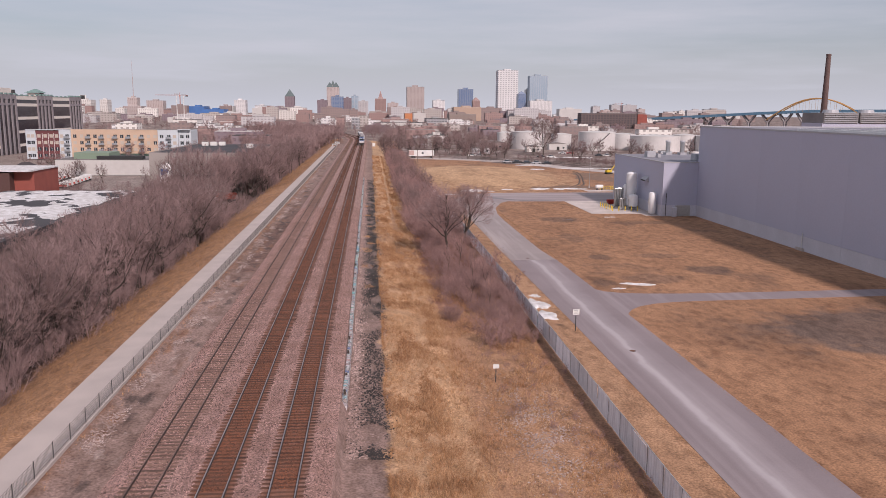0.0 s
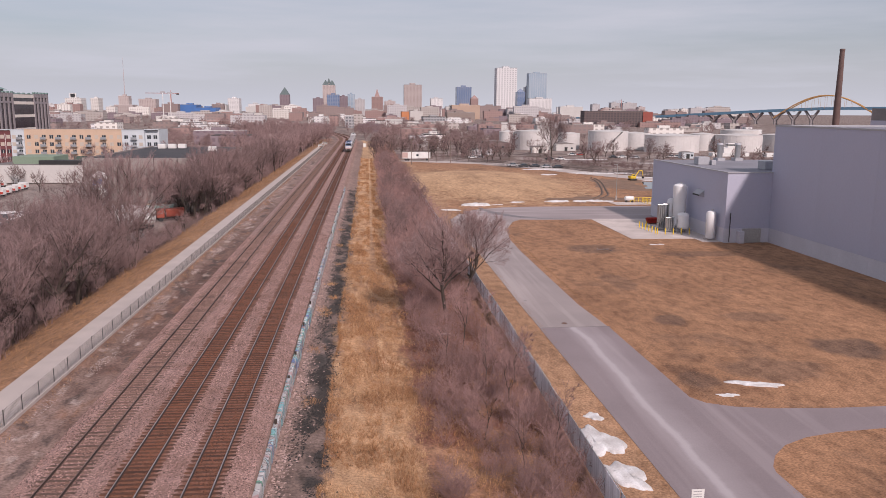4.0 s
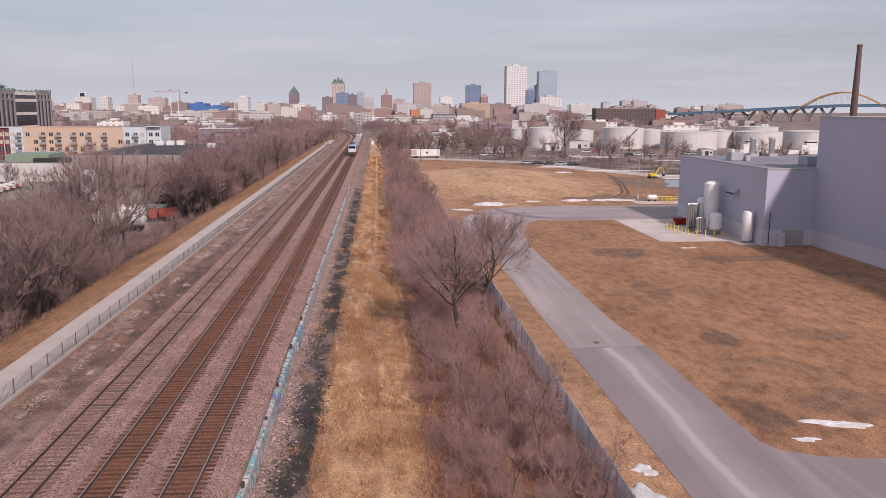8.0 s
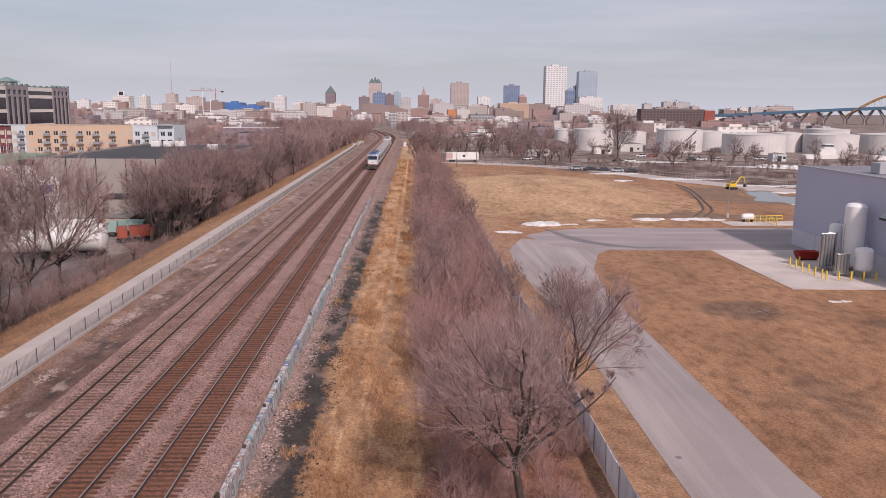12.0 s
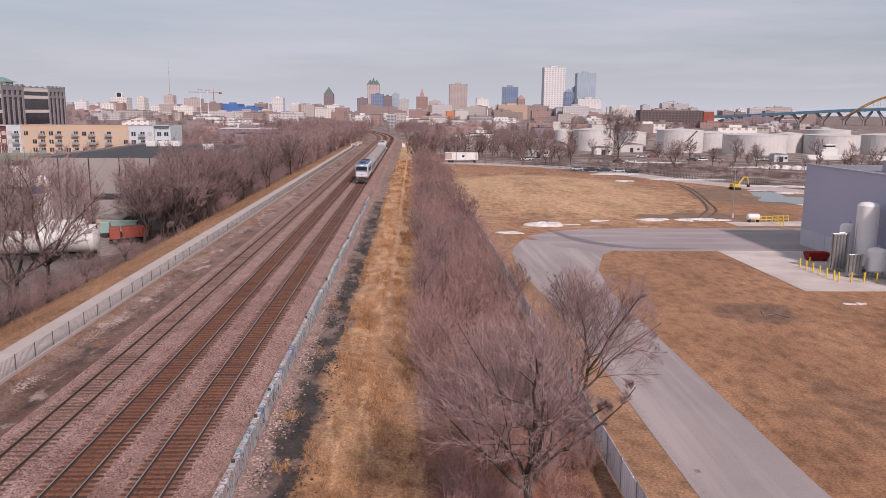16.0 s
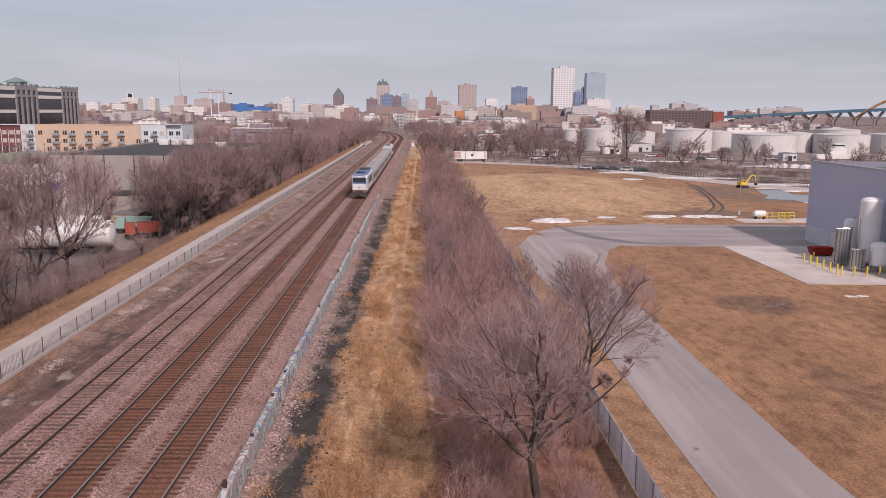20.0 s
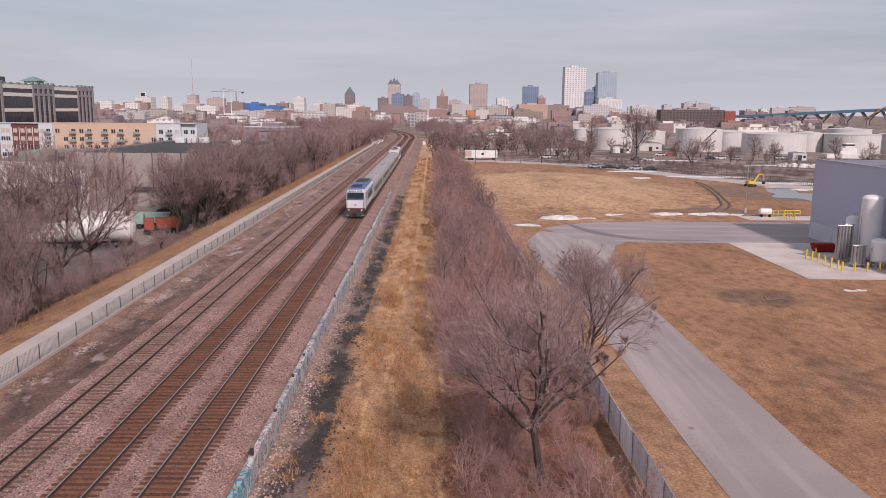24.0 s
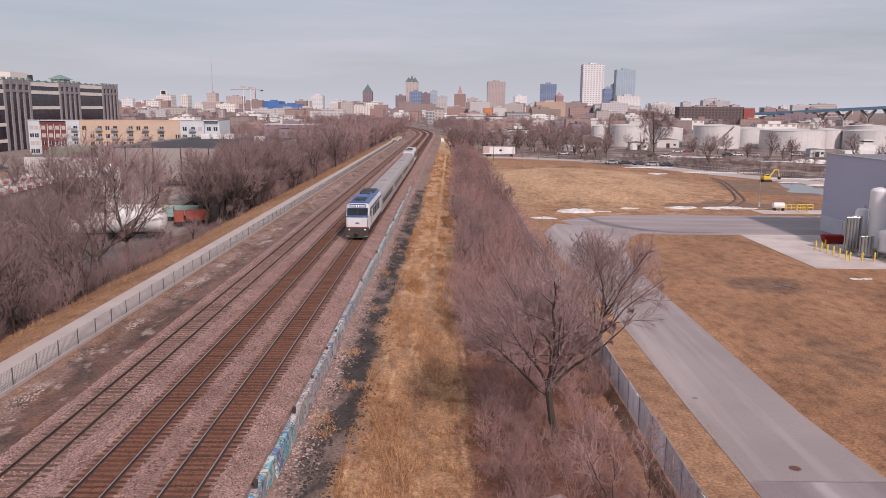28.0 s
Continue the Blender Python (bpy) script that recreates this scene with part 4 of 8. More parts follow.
def truck(parent, y):
    tr = part("truck_frame", bx(-1.15, 1.15, y - 1.7, y + 1.7, 0.42, 0.95, bevel=0.08), UNDER, parent)
    for dy in (-1.25, 1.25):
        for sx in (-0.75, 0.75):
            part("wheel", cy((sx - 0.07, y + dy, 0.48), (sx + 0.07, y + dy, 0.48), 0.48, n=16), UNDER, tr)


def build_loco(roof, label):
    t = thing("locomotive", (0, 0, 0), label, "locomotive", "passenger train")
    side = [(-1.52, 1.15), (1.52, 1.15), (1.52, 3.95), (1.30, 4.45), (0.7, 4.62), (-0.7, 4.62), (-1.30, 4.45), (-1.52, 3.95)]
    body = part("body", prism(side, 1.1, 17.2), LOCO_WHITE, t)
    # nose with a raked windshield
    bm = bmesh.new()
    lo = [bm.verts.new(p) for p in ((-1.4, 0.1, 1.15), (1.4, 0.1, 1.15), (1.52, 1.1, 1.15), (-1.52, 1.1, 1.15))]
    mid = [bm.verts.new(p) for p in ((-1.4, 0.1, 2.95), (1.4, 0.1, 2.95), (1.52, 1.1, 2.95), (-1.52, 1.1, 2.95))]
    up = [bm.verts.new(p) for p in ((-1.32, 0.75, 3.95), (1.32, 0.75, 3.95), (1.52, 1.1, 3.95), (-1.52, 1.1, 3.95))]
    top = [bm.verts.new(p) for p in ((-1.0, 0.8, 4.5), (1.0, 0.8, 4.5), (1.25, 1.1, 4.5), (-1.25, 1.1, 4.5))]
    for a, b in ((lo, mid), (mid, up), (up, top)):
        for i in range(4):
            bm.faces.new((a[i], a[(i + 1) % 4], b[(i + 1) % 4], b[i]))
    bm.faces.new(lo[::-1])
    bm.faces.new(top)
    part("nose", bm, LOCO_WHITE, t)

    def raked(x0, x1, z0, z1, off, m, nm):
        bm = bmesh.new()
        y = [0.1 + 0.65 * (z - 2.95) / 1.0 - off for z in (z0, z1)]
        vs = [bm.verts.new(p) for p in ((x0, y[0], z0), (x1, y[0], z0), (x1, y[1], z1), (x0, y[1], z1))]
        bm.faces.new(vs)
        bmesh.ops.solidify(bm, geom=bm.faces[:], thickness=0.03)
        return part(nm, bm, m, t)
    raked(-1.34, 1.34, 2.98, 3.93, 0.012, LOCO_BLUE, "windshield_band")
    raked(-1.28, 1.28, 3.05, 3.88, 0.02, DARK, "windshield_gasket")
    for x0, x1 in ((-1.2, -0.06), (0.06, 1.2)):
        raked(x0, x1, 3.1, 3.82, 0.03, GLASS, "windshield")
    part("number_board_band", bx(-1.02, 1.02, 0.7, 0.83, 4.0, 4.42), LOCO_BLUE, t)
    for x in (-0.62, 0.62):
        part("number_board", bx(x - 0.3, x + 0.3, 0.67, 0.70, 4.1, 4.3), LOCO_WHITE, t)
    for x in (-0.14, 0.14):
        part("headlight", cy((x, 0.62, 4.2), (x, 0.7, 4.2), 0.1, n=10), LAMP_ON, t)
    for x in (-1.0, 1.0):
        part("ditch_light", cy((x, -0.1, 1.25), (x, 0.0, 1.25), 0.08, n=10), LAMP_ON, t)
    part("nose_stripe", bx(-1.41, 1.41, 0.07, 0.1, 1.5, 1.58), LOCO_RED, t)
    part("nose_band", bx(-1.42, 1.42, 0.08, 0.11, 2.78, 2.96), LOCO_BLUE, t)
    bm = bmesh.new()
    box(bm, -0.28, 0.28, 0.07, 0.095, 1.95, 2.05)
    box(bm, -0.12, 0.16, 0.07, 0.095, 2.05, 2.16)
    part("nose_emblem", bm, LOCO_BLUE, t)
    part("roof", prism([(-1.34, 4.4), (1.34, 4.4), (1.2, 4.62), (0.65, 4.76), (-0.65, 4.76), (-1.2, 4.62)], 1.0, 17.2), roof, t)
    part("roof_walk", bx(-0.85, 0.85, 1.6, 4.6, 4.7, 4.8, bevel=0.03), DARK, t)
    part("radiator_screen", bx(-1.0, 1.0, 11.6, 16.6, 4.62, 4.82, bevel=0.03), DARK, t)
    for y in (3.2, 9.5, 13.5):
        part("roof_fan", cy((0, y, 4.74), (0, y, 4.9), 0.75, 0.7, n=16), DARK, t)
    part("roof_hatch", bx(-0.75, 0.75, 5.0, 8.0, 4.74, 4.9, bevel=0.03), roof, t)
    part("horn", bx(-0.25, 0.25, 1.5, 2.0, 4.74, 4.95), DARK, t)
    for sx in (-1, 1):
        a, b = sorted((sx * 1.525, sx * 1.55))
        part("side_stripe", bx(a, b, 1.1, 17.2, 3.55, 3.85), LOCO_BLUE, t)
        part("cab_window", bx(a, b, 1.5, 2.6, 2.75, 3.45), GLASS, t)
        part("cab_door", bx(a, b, 3.0, 3.7, 1.2, 3.4), MATS["brushed_grey_coach"], t)
        for y in (5.2, 7.6, 10.0, 12.4):
            part("side_grille", bx(a, b, y, y + 1.7, 2.3, 3.4), DARK, t)
        part("side_door", bx(a, b, 14.8, 15.6, 1.2, 3.3), MATS["brushed_grey_coach"], t)
    part("buffer_beam", bx(-1.46, 1.46, -0.02, 1.0, 1.0, 1.5, bevel=0.04), UNDER, t, "black end plate")
    for sx in (-1, 1):
        part("sill", bx(*sorted((sx * 1.5, sx * 1.56)), 1.0, 17.2, 1.0, 1.42), UNDER, t)
        part("handrail", cy((sx * 1.3, 0.02, 1.6), (sx * 1.3, 0.02, 2.6), 0.03, n=6), DARK, t)
        part("step", bx(*sorted((sx * 0.95, sx * 1.4)), -0.35, 0.1, 0.35, 0.45), STEEL, t)
    part("hose", bx(-0.75, -0.6, -0.12, 0.0, 0.4, 1.0), DARK, t)
    part("hose", bx(0.6, 0.75, -0.12, 0.0, 0.4, 1.0), DARK, t)
    part("pilot", prism([(-1.35, 0.2), (1.35, 0.2), (1.45, 1.15), (-1.45, 1.15)], -0.15, 0.45), UNDER, t, "black snowplough pilot")
    part("coupler", bx(-0.18, 0.18, -0.7, -0.1, 0.72, 1.02), UNDER, t)
    part("fuel_tank", bx(-1.3, 1.3, 6.6, 10.6, 0.4, 1.15, bevel=0.1), UNDER, t)
    truck(t, 3.6)
    truck(t, 13.6)
    return t


def build_coach():
    t = thing("passenger_coach", (0, 0, 0), "grey metal passenger coach with a dark window band", "railway coach", "passenger train")
    side = [(-1.5, 0.95), (1.5, 0.95), (1.56, 1.3), (1.54, 3.1), (1.35, 3.6), (0.8, 3.86), (-0.8, 3.86), (-1.35, 3.6), (-1.54, 3.1), (-1.56, 1.3)]
    part("body", prism(side, 0.3, 25.6), COACH, t)
    part("roof", prism([(-1.36, 3.6), (1.36, 3.6), (0.82, 3.9), (-0.82, 3.9)], 0.28, 25.62), COACH_ROOF, t, "dusty grey roof")
    for sx in (-1, 1):
        a, b = sorted((sx * 1.548, sx * 1.575))
        part("window_band", bx(a, b, 2.4, 23.4, 2.02, 2.86), mat("dark_band_paint", (0.09, 0.085, 0.09), 0.5), t)
        for i in range(12):
            y = 2.8 + 1.73 * i
            a2, b2 = sorted((sx * 1.57, sx * 1.585))
            part("window", bx(a2, b2, y, y + 1.35, 2.12, 2.76), GLASS, t)
        for y in (0.9, 24.1):
            part("vestibule_door", bx(a, b, y, y + 0.85, 1.1, 3.0), COACH_ROOF, t)
    for y in (3.5, 22.0):
        part("roof_vent", bx(-0.55, 0.55, y - 0.9, y + 0.9, 3.88, 4.06, bevel=0.05), COACH_ROOF, t)
    part("diaphragm", bx(-0.6, 0.6, -0.02, 0.3, 1.0, 3.3), UNDER, t)
    part("diaphragm", bx(-0.6, 0.6, 25.6, 25.95, 1.0, 3.3), UNDER, t)
    part("underframe_box", bx(-1.3, 1.3, 9, 16, 0.45, 0.96), UNDER, t)
    truck(t, 3.2)
    truck(t, 22.6)
    return t


LOCO = build_loco(LOCO_BLUE, "white and blue passenger locomotive with a flat nose")
COACHES = [build_coach() for k in range(4)]
REAR = build_loco(LOCO_WHITE, "pale grey locomotive pushing at the rear of the train")


def motions():
    """The train slows as it comes down the line; the front goes back along a parabola."""
    def front(t):
        u = 28.0 - t
        return 159.0 + 6.6 * u + 0.1415 * u * u
    times = [0.0, 2.0, 4.0, 6.0, 8.0, 10.0, 12.0, 14.0, 16.0, 18.0, 20.0, 22.0, 24.0, 26.0, 28.0]
    for ob, off, ln in [(LOCO, 0.0, 17.0)] + [(c, 17.4 + 26.0 * i, 26.0) for i, c in enumerate(COACHES)] + [(REAR, 122.4, 17.0)]:
        rows = []
        for t in times:
            y0, y1 = front(t) + off, front(t) + off + ln
            x0, x1 = bend(y0)[0], bend(y1)[0]
            turn = math.degrees(math.atan2(x0 - x1, y1 - y0))
            rows.append((t, pose(x1, y1, 0.0, 0, 0, turn + 180) if ob is REAR else pose(x0, y0, 0.0, 0, 0, turn)))
        walk(ob, rows)


# ---- bare trees and brush ----
def grow(seed, height, spread, stems, fork, limbs, kids, thick, tip, drift=0.0):
    """A bare woody plant: trunk, limbs that fan out, and branchlets that fill an uneven rounded crown.
    fork: where the trunk divides, as a share of the height; kids: children of a limb, a branch and so on; drift: lean of the crown.
    Returns (stem verts, faces), (twig verts, faces)."""
    rnd = random.Random(seed)
    stem, twig = ([], []), ([], [])
    last = len(kids)
    mid = Vector((drift, 0, height * (0.60 if fork else 0.50)))
    rad = Vector((spread, spread, height * (0.41 if fork else 0.52)))

    def limb(store, a, b, r0, r1, sides):
        v, f = store
        o = len(v)
        if r1 <= 0:
            side = (b - a).cross(Vector((rnd.gauss(0, 1), rnd.gauss(0, 1), rnd.gauss(0, 1)))).normalized() * r0
            v.extend((tuple(a - side), tuple(a + side), tuple(b)))
            f.append((o, o + 1, o + 2))
            return
        q = (b - a).to_track_quat("Z", "Y")
        for i in range(sides):
            an = 6.2832 * i / sides
            v.append(tuple(a + q @ Vector((r0 * math.cos(an), r0 * math.sin(an), 0))))
        for i in range(sides):
            an = 6.2832 * i / sides
            v.append(tuple(b + q @ Vector((r1 * math.cos(an), r1 * math.sin(an), 0))))
        f.extend((o + i, o + (i + 1) % sides, o + sides + (i + 1) % sides, o + sides + i) for i in range(sides))

    def reach(p, d):
        """Length from p along d to the crown's uneven skin."""
        u = Vector([(p[i] - mid[i]) / rad[i] for i in range(3)])
        w = Vector([d[i] / rad[i] for i in range(3)])
        k = 1 + 0.35 * noise.noise(u * 1.6 + w * spread * 0.6 + Vector((seed * 3.1, 0, 0)))
        qa, qb, qc = w.dot(w), u.dot(w), u.dot(u) - k * k
        disc = qb * qb - qa * qc
        return max(0.2, (-qb + math.sqrt(disc)) / qa) if disc > 0 else 0.3

    def branch(p, d, length, r, lev):
        store = stem if lev < (2 if fork else 1) else twig
        segs = 1 if lev == last else (6 if fork else 4, 3, 2)[min(lev, 2)]
        pts, rr = [p], [r]
        for i in range(segs):
            wand, up = ((0.19, 0.06), (0.17, 0.10), (0.15, 0.14))[min(lev, 2)]
            d = (d + Vector((rnd.gauss(0, wand), rnd.gauss(0, wand), rnd.gauss(up, 0.08)))).normalized()
            p = p + d * (length / segs)
            r2 = max(tip * 0.6, r * (1 - 0.8 * (i + 1) / segs))
            limb(store, pts[-1], p, rr[-1], 0 if lev == last else r2, 5 if lev == 0 and thick > 0.1 else 3)
            pts.append(p)
            rr.append(r2)
        if lev == last:
            return
        n, turn = kids[lev], rnd.uniform(0, 6.28)
        for k in range(n):
            u = 0.22 + 0.78 * (k + rnd.random()) / n
            w = min(u, 0.999) * segs
            i = int(w)
            q = pts[i].lerp(pts[i + 1], w - i)
            axis = (pts[i + 1] - pts[i]).normalized()
            side = axis.orthogonal().normalized()
            side.rotate(Matrix.Rotation(turn + 2.4 * k + rnd.uniform(-0.5, 0.5), 3, axis))
            an = radians(rnd.uniform(30, 66) if lev == 0 else rnd.uniform(20, 52))
            nd = axis * math.cos(an) + side * math.sin(an)
            ln = max(0.35, length * (0.66, 0.6, 0.6)[min(lev, 2)] * (1.2 - 0.5 * u) * rnd.uniform(0.75, 1.25))
            branch(q, nd, min(ln, reach(q, nd)), max(tip, (rr[i] + (rr[i + 1] - rr[i]) * (w - i)) * 0.46), lev + 1)
    for k in range(stems):
        an = 6.283 * (k + rnd.random() * 0.7) / stems
        lean = (0.05 if stems == 1 else 0.16) if fork else rnd.uniform(0.15, 0.75)
        off = 0.0 if stems == 1 else 0.16 * spread * rnd.random() if not fork else 0.25
        d = Vector((math.cos(an) * lean + drift * 0.05, math.sin(an) * lean, 1)).normalized()
        p = Vector((math.cos(an) * off, math.sin(an) * off, -0.3))
        r = thick * rnd.uniform(0.8, 1.05)
        if not fork:
            branch(p, d, reach(p, d) * rnd.uniform(0.7, 0.97), r, 0)
            continue
        top = [p]
        for i in range(4):
            d = (d + Vector((rnd.gauss(0, 0.07), rnd.gauss(0, 0.07), 0.05))).normalized()
            q = top[-1] + d * (fork * height / 4)
            limb(stem, top[-1], q, r * (1.25 if i == 0 else 1 - 0.08 * i), r * (0.92 - 0.08 * i), 7)
            top.append(q)
        for j in range(limbs):
            bn = an + 6.283 * (j + rnd.uniform(0, 0.6)) / limbs
            tilt = radians(rnd.uniform(6, 20) if j == 0 else rnd.uniform(24, 60))
            nd = Vector((math.cos(bn) * math.sin(tilt), math.sin(bn) * math.sin(tilt), math.cos(tilt)))
            at = top[-1] if j < 3 else top[-2].lerp(top[-1], rnd.random())
            branch(at, nd, reach(at, nd) * rnd.uniform(0.8, 0.96), r * (0.6 if j < 2 else 0.42), 0)
    return stem, twig


def woody(name, seed, label, category, group, twigs, *shape):
    s, w = grow(seed, *shape)
    ob = thing(name, (0, 0, -50), label, category, group)
    raw("trunk", s[0], s[1], BARK if category == "tree" else twigs, ob)
    raw("crown", w[0], w[1], twigs, ob)
    return ob


BUSH = [woody("bush", 10 + i, "tangled leafless brush with mauve grey twigs", "bush", "trackside brush", TWIG, 5.0, (1.9, 2.3, 1.6)[i % 3], 7, 0, 0, (6, 11), 0.030, 0.013) for i in range(6)]
SCRUB = [woody("scrub", 24 + i, "low leafless scrub", "bush", "", DARKTWIG, 5.0, 2.2, 6, 0, 0, (5, 9), 0.04, 0.03) for i in range(3)]
YOUNG = [woody("young_tree", 30 + i, "slim young bare tree with a dark stem and reddish twigs", "tree", "trackside brush", TWIG, 7.0, 1.9, 1, 0.35, 3, (6, 5, 10), 0.075, 0.012) for i in range(3)]
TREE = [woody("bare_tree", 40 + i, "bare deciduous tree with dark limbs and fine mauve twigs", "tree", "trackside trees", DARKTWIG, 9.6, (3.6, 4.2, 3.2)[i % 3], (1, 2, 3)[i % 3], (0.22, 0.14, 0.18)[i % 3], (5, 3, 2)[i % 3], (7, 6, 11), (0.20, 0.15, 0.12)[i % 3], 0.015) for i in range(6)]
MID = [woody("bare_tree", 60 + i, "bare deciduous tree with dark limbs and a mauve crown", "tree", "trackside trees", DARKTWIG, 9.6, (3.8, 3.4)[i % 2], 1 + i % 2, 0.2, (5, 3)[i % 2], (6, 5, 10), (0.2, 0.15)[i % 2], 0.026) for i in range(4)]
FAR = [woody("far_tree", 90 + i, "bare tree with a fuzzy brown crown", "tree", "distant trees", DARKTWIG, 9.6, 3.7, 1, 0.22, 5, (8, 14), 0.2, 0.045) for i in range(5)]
BIG = [woody("large_bare_tree", 171 + i, "large bare tree with a forked dark trunk and fine twigs", "tree", "", BIGTWIG, (12.6, 11.0)[i], (4.3, 4.2)[i], (1, 2)[i], (0.36, 0.22)[i], (8, 4)[i], (10, 9, 20), 0.27, 0.0115, (-1.6, 1.7)[i]) for i in range(2)]
TALL = [woody("tall_bare_tree", 75 + i, "tall bare tree with a dark forked trunk beside the yard", "tree", "", DARKTWIG, 12.5, (5.6, 5.2)[i], 1 + i, (0.2, 0.12)[i], (6, 4)[i], (9, 7, 14), 0.23, 0.021) for i in range(2)]


def plant(src, x, y, size, rnd, sink=0.0, tall=1.0):
    ob = copy_thing(src, pose(x, y * CH, ground_z(x, y) - sink, rnd.uniform(-2, 2), rnd.uniform(-2, 2), rnd.uniform(0, 360)))
    ob.scale = (size, size, size * tall * rnd.uniform(0.88, 1.12))
    return ob


def mass(name, sources, spots, label, seed, material):
    """Many shrubs or trees that nobody could count, as one mesh."""
    rn = random.Random(seed)
    parts = []
    for o in sources:
        vs, fs, k = [], [], 0
        for c in o.children:
            vs += [v.co[:] for v in c.data.vertices]
            fs += [tuple(i + k for i in p.vertices) for p in c.data.polygons]
            k = len(vs)
        parts.append((np.array(vs), fs))
    V, F, o = [], [], 0
    for x, y, size in spots:
        vs, fs = rn.choice(parts)
        a = rn.uniform(0, 6.283)
        c, s = math.cos(a), math.sin(a)
        h = size * rn.uniform(0.85, 1.15)
        V.append(np.stack([(vs[:, 0] * c - vs[:, 1] * s) * size + x, (vs[:, 0] * s + vs[:, 1] * c) * size + y * CH, vs[:, 2] * h + ground_z(x, y)], 1))
        F += [tuple(i + o for i in f) for f in fs]
        o += len(vs)
    return tagged(raw(name, np.concatenate(V).tolist(), F, material), label, "woods", kind="stuff")


def scatter_woods():
    rnd = random.Random(7)
    # brush between the straw strip and the slat fence, low at first and taller to the north
    for i in range(330):
        c = 42 + 262 * ((i + rnd.random()) / 330) ** 1.1
        lo = 16.5 if c < 60 else 14.2 if c < 100 else 12.8
        x = rnd.uniform(lo, 23.2 if c < 175 else 21.5)
        if c < 58 and rnd.random() < 0.4:
            continue
        if c > 118 and rnd.random() < 0.2:
            plant(rnd.choice(TREE if c < 150 else MID), x, c, rnd.uniform(0.5, 0.72), rnd)
        else:
            plant(rnd.choice(BUSH), x, c, rnd.uniform(0.45, 0.8) if c < 96 else rnd.uniform(0.85, 1.3), rnd)
    for x, c, k in ((17.6, 58, 0.75), (20.4, 62, 0.9), (19.2, 66, 0.95), (22.2, 68, 0.85), (16.4, 72, 0.8), (18.6, 75.5, 1.0), (21.4, 78, 0.85), (19.6, 54, 0.7), (22.6, 57, 0.8), (15.6, 103, 1.0), (20.2, 104, 1.05), (17.4, 112, 1.05)):
        plant(rnd.choice(YOUNG), x, c, k, rnd)
    sap = [(rnd.uniform(13.8, 23.4), 50 + 64 * rnd.random(), rnd.uniform(0.3, 0.62)) for k in range(210)]
    sap += [(rnd.uniform(12.9, 22.8), rnd.uniform(100, 300), rnd.uniform(0.5, 1.0)) for k in range(170)]
    sap += [(rnd.uniform(17.0, 23.2), rnd.uniform(42, 72), rnd.uniform(0.3, 0.55)) for k in range(80)]
    sap += [(rnd.uniform(15.5, 23.2), rnd.uniform(14, 48), rnd.uniform(0.1, 0.24)) for k in range(50)]
    mass("saplings", BUSH, sap, "dense thicket of thin reddish saplings beside the fence", 8, TWIG)
    for src, x, c, turn in ((BIG[0], 18.2, 85.2, 0), (BIG[1], 22.1, 96.4, 0)):
        copy_thing(src, pose(x, c * CH, ground_z(x, c), 0, 0, turn))
    # bank west of the footpath: trees over brush, with a gap at the yard
    for i in range(130):
        c = 6 + 112 * ((i + rnd.random()) / 130) ** 0.85
        plant(rnd.choice(TREE), rnd.uniform(-38, -25.0) if i % 4 else rnd.uniform(-48, -36), c, rnd.uniform(1.0, 1.4), rnd)
    for i in range(9):
        plant(rnd.choice(TREE), rnd.uniform(-29, -26), rnd.uniform(114, 172), rnd.uniform(0.3, 0.45), rnd)
    for i in range(80):
        c = 174 + 100 * ((i + rnd.random()) / 80)
        plant(rnd.choice(MID), rnd.uniform(-38, -24.5) if i % 5 else rnd.uniform(-44, -36), c, rnd.uniform(1.05, 1.45), rnd)
    for k in range(14):
        plant(rnd.choice(TREE), rnd.uniform(-36, -27), 166 + 2.3 * k + rnd.uniform(-1, 1), rnd.uniform(1.35, 1.6), rnd)
    line = [(rnd.uniform(-44, -24.5), 262 + 160 * rnd.random(), rnd.uniform(1.0, 1.4)) for k in range(120)]
    for k in range(150):
        c = rnd.uniform(395, 640)
        line.append((bend(c * CH)[0] - rnd.uniform(22, 75), c, rnd.uniform(1.0, 1.5)))
    for k in range(60):
        c = rnd.uniform(388, 520)
        line.append((bend(c * CH)[0] - rnd.uniform(14.5, 30), c, rnd.uniform(0.9, 1.3)))
    line += [(rnd.uniform(-150, -44), rnd.uniform(300, 520), rnd.uniform(0.7, 1.2)) for k in range(130)]
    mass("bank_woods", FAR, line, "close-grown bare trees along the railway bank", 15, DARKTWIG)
    low = []
    for i in range(520):
        c = 2 + 330 * rnd.random()
        x = rnd.gauss(-28.5, 3.4)
        if x > -22.8 or (140 < c < 178 and (x < -30 or rnd.random() < 0.6)):
            continue
        low.append((x, c, rnd.uniform(0.2, 0.45) if 128 < c < 178 else rnd.uniform(0.5, 1.1)))
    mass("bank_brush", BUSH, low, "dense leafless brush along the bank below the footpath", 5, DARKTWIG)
    for src, x, c, k, turn in ((TALL[1], -37.6, 137.2, 1.5, 20), (TALL[0], -34.6, 140, 1.45, 140), (TALL[1], -41.0, 131, 1.3, 250), (TALL[1], -34.0, 106, 1.1, 75), (TALL[0], -38.0, 121, 1.1, 200), (TALL[1], -33.0, 181, 1.15, 300), (TREE[0], -39, 127, 1.25, 10), (TREE[3], -40, 112, 1.3, 80), (TREE[1], -33, 96, 1.15, 40), (TREE[4], -36, 88, 1.3, 210), (TREE[0], -37, 66, 1.15, 95)):
        q = copy_thing(src, pose(x, c * CH, ground_z(x, c), 0, 0, turn))
        q.scale = (k, k, k)
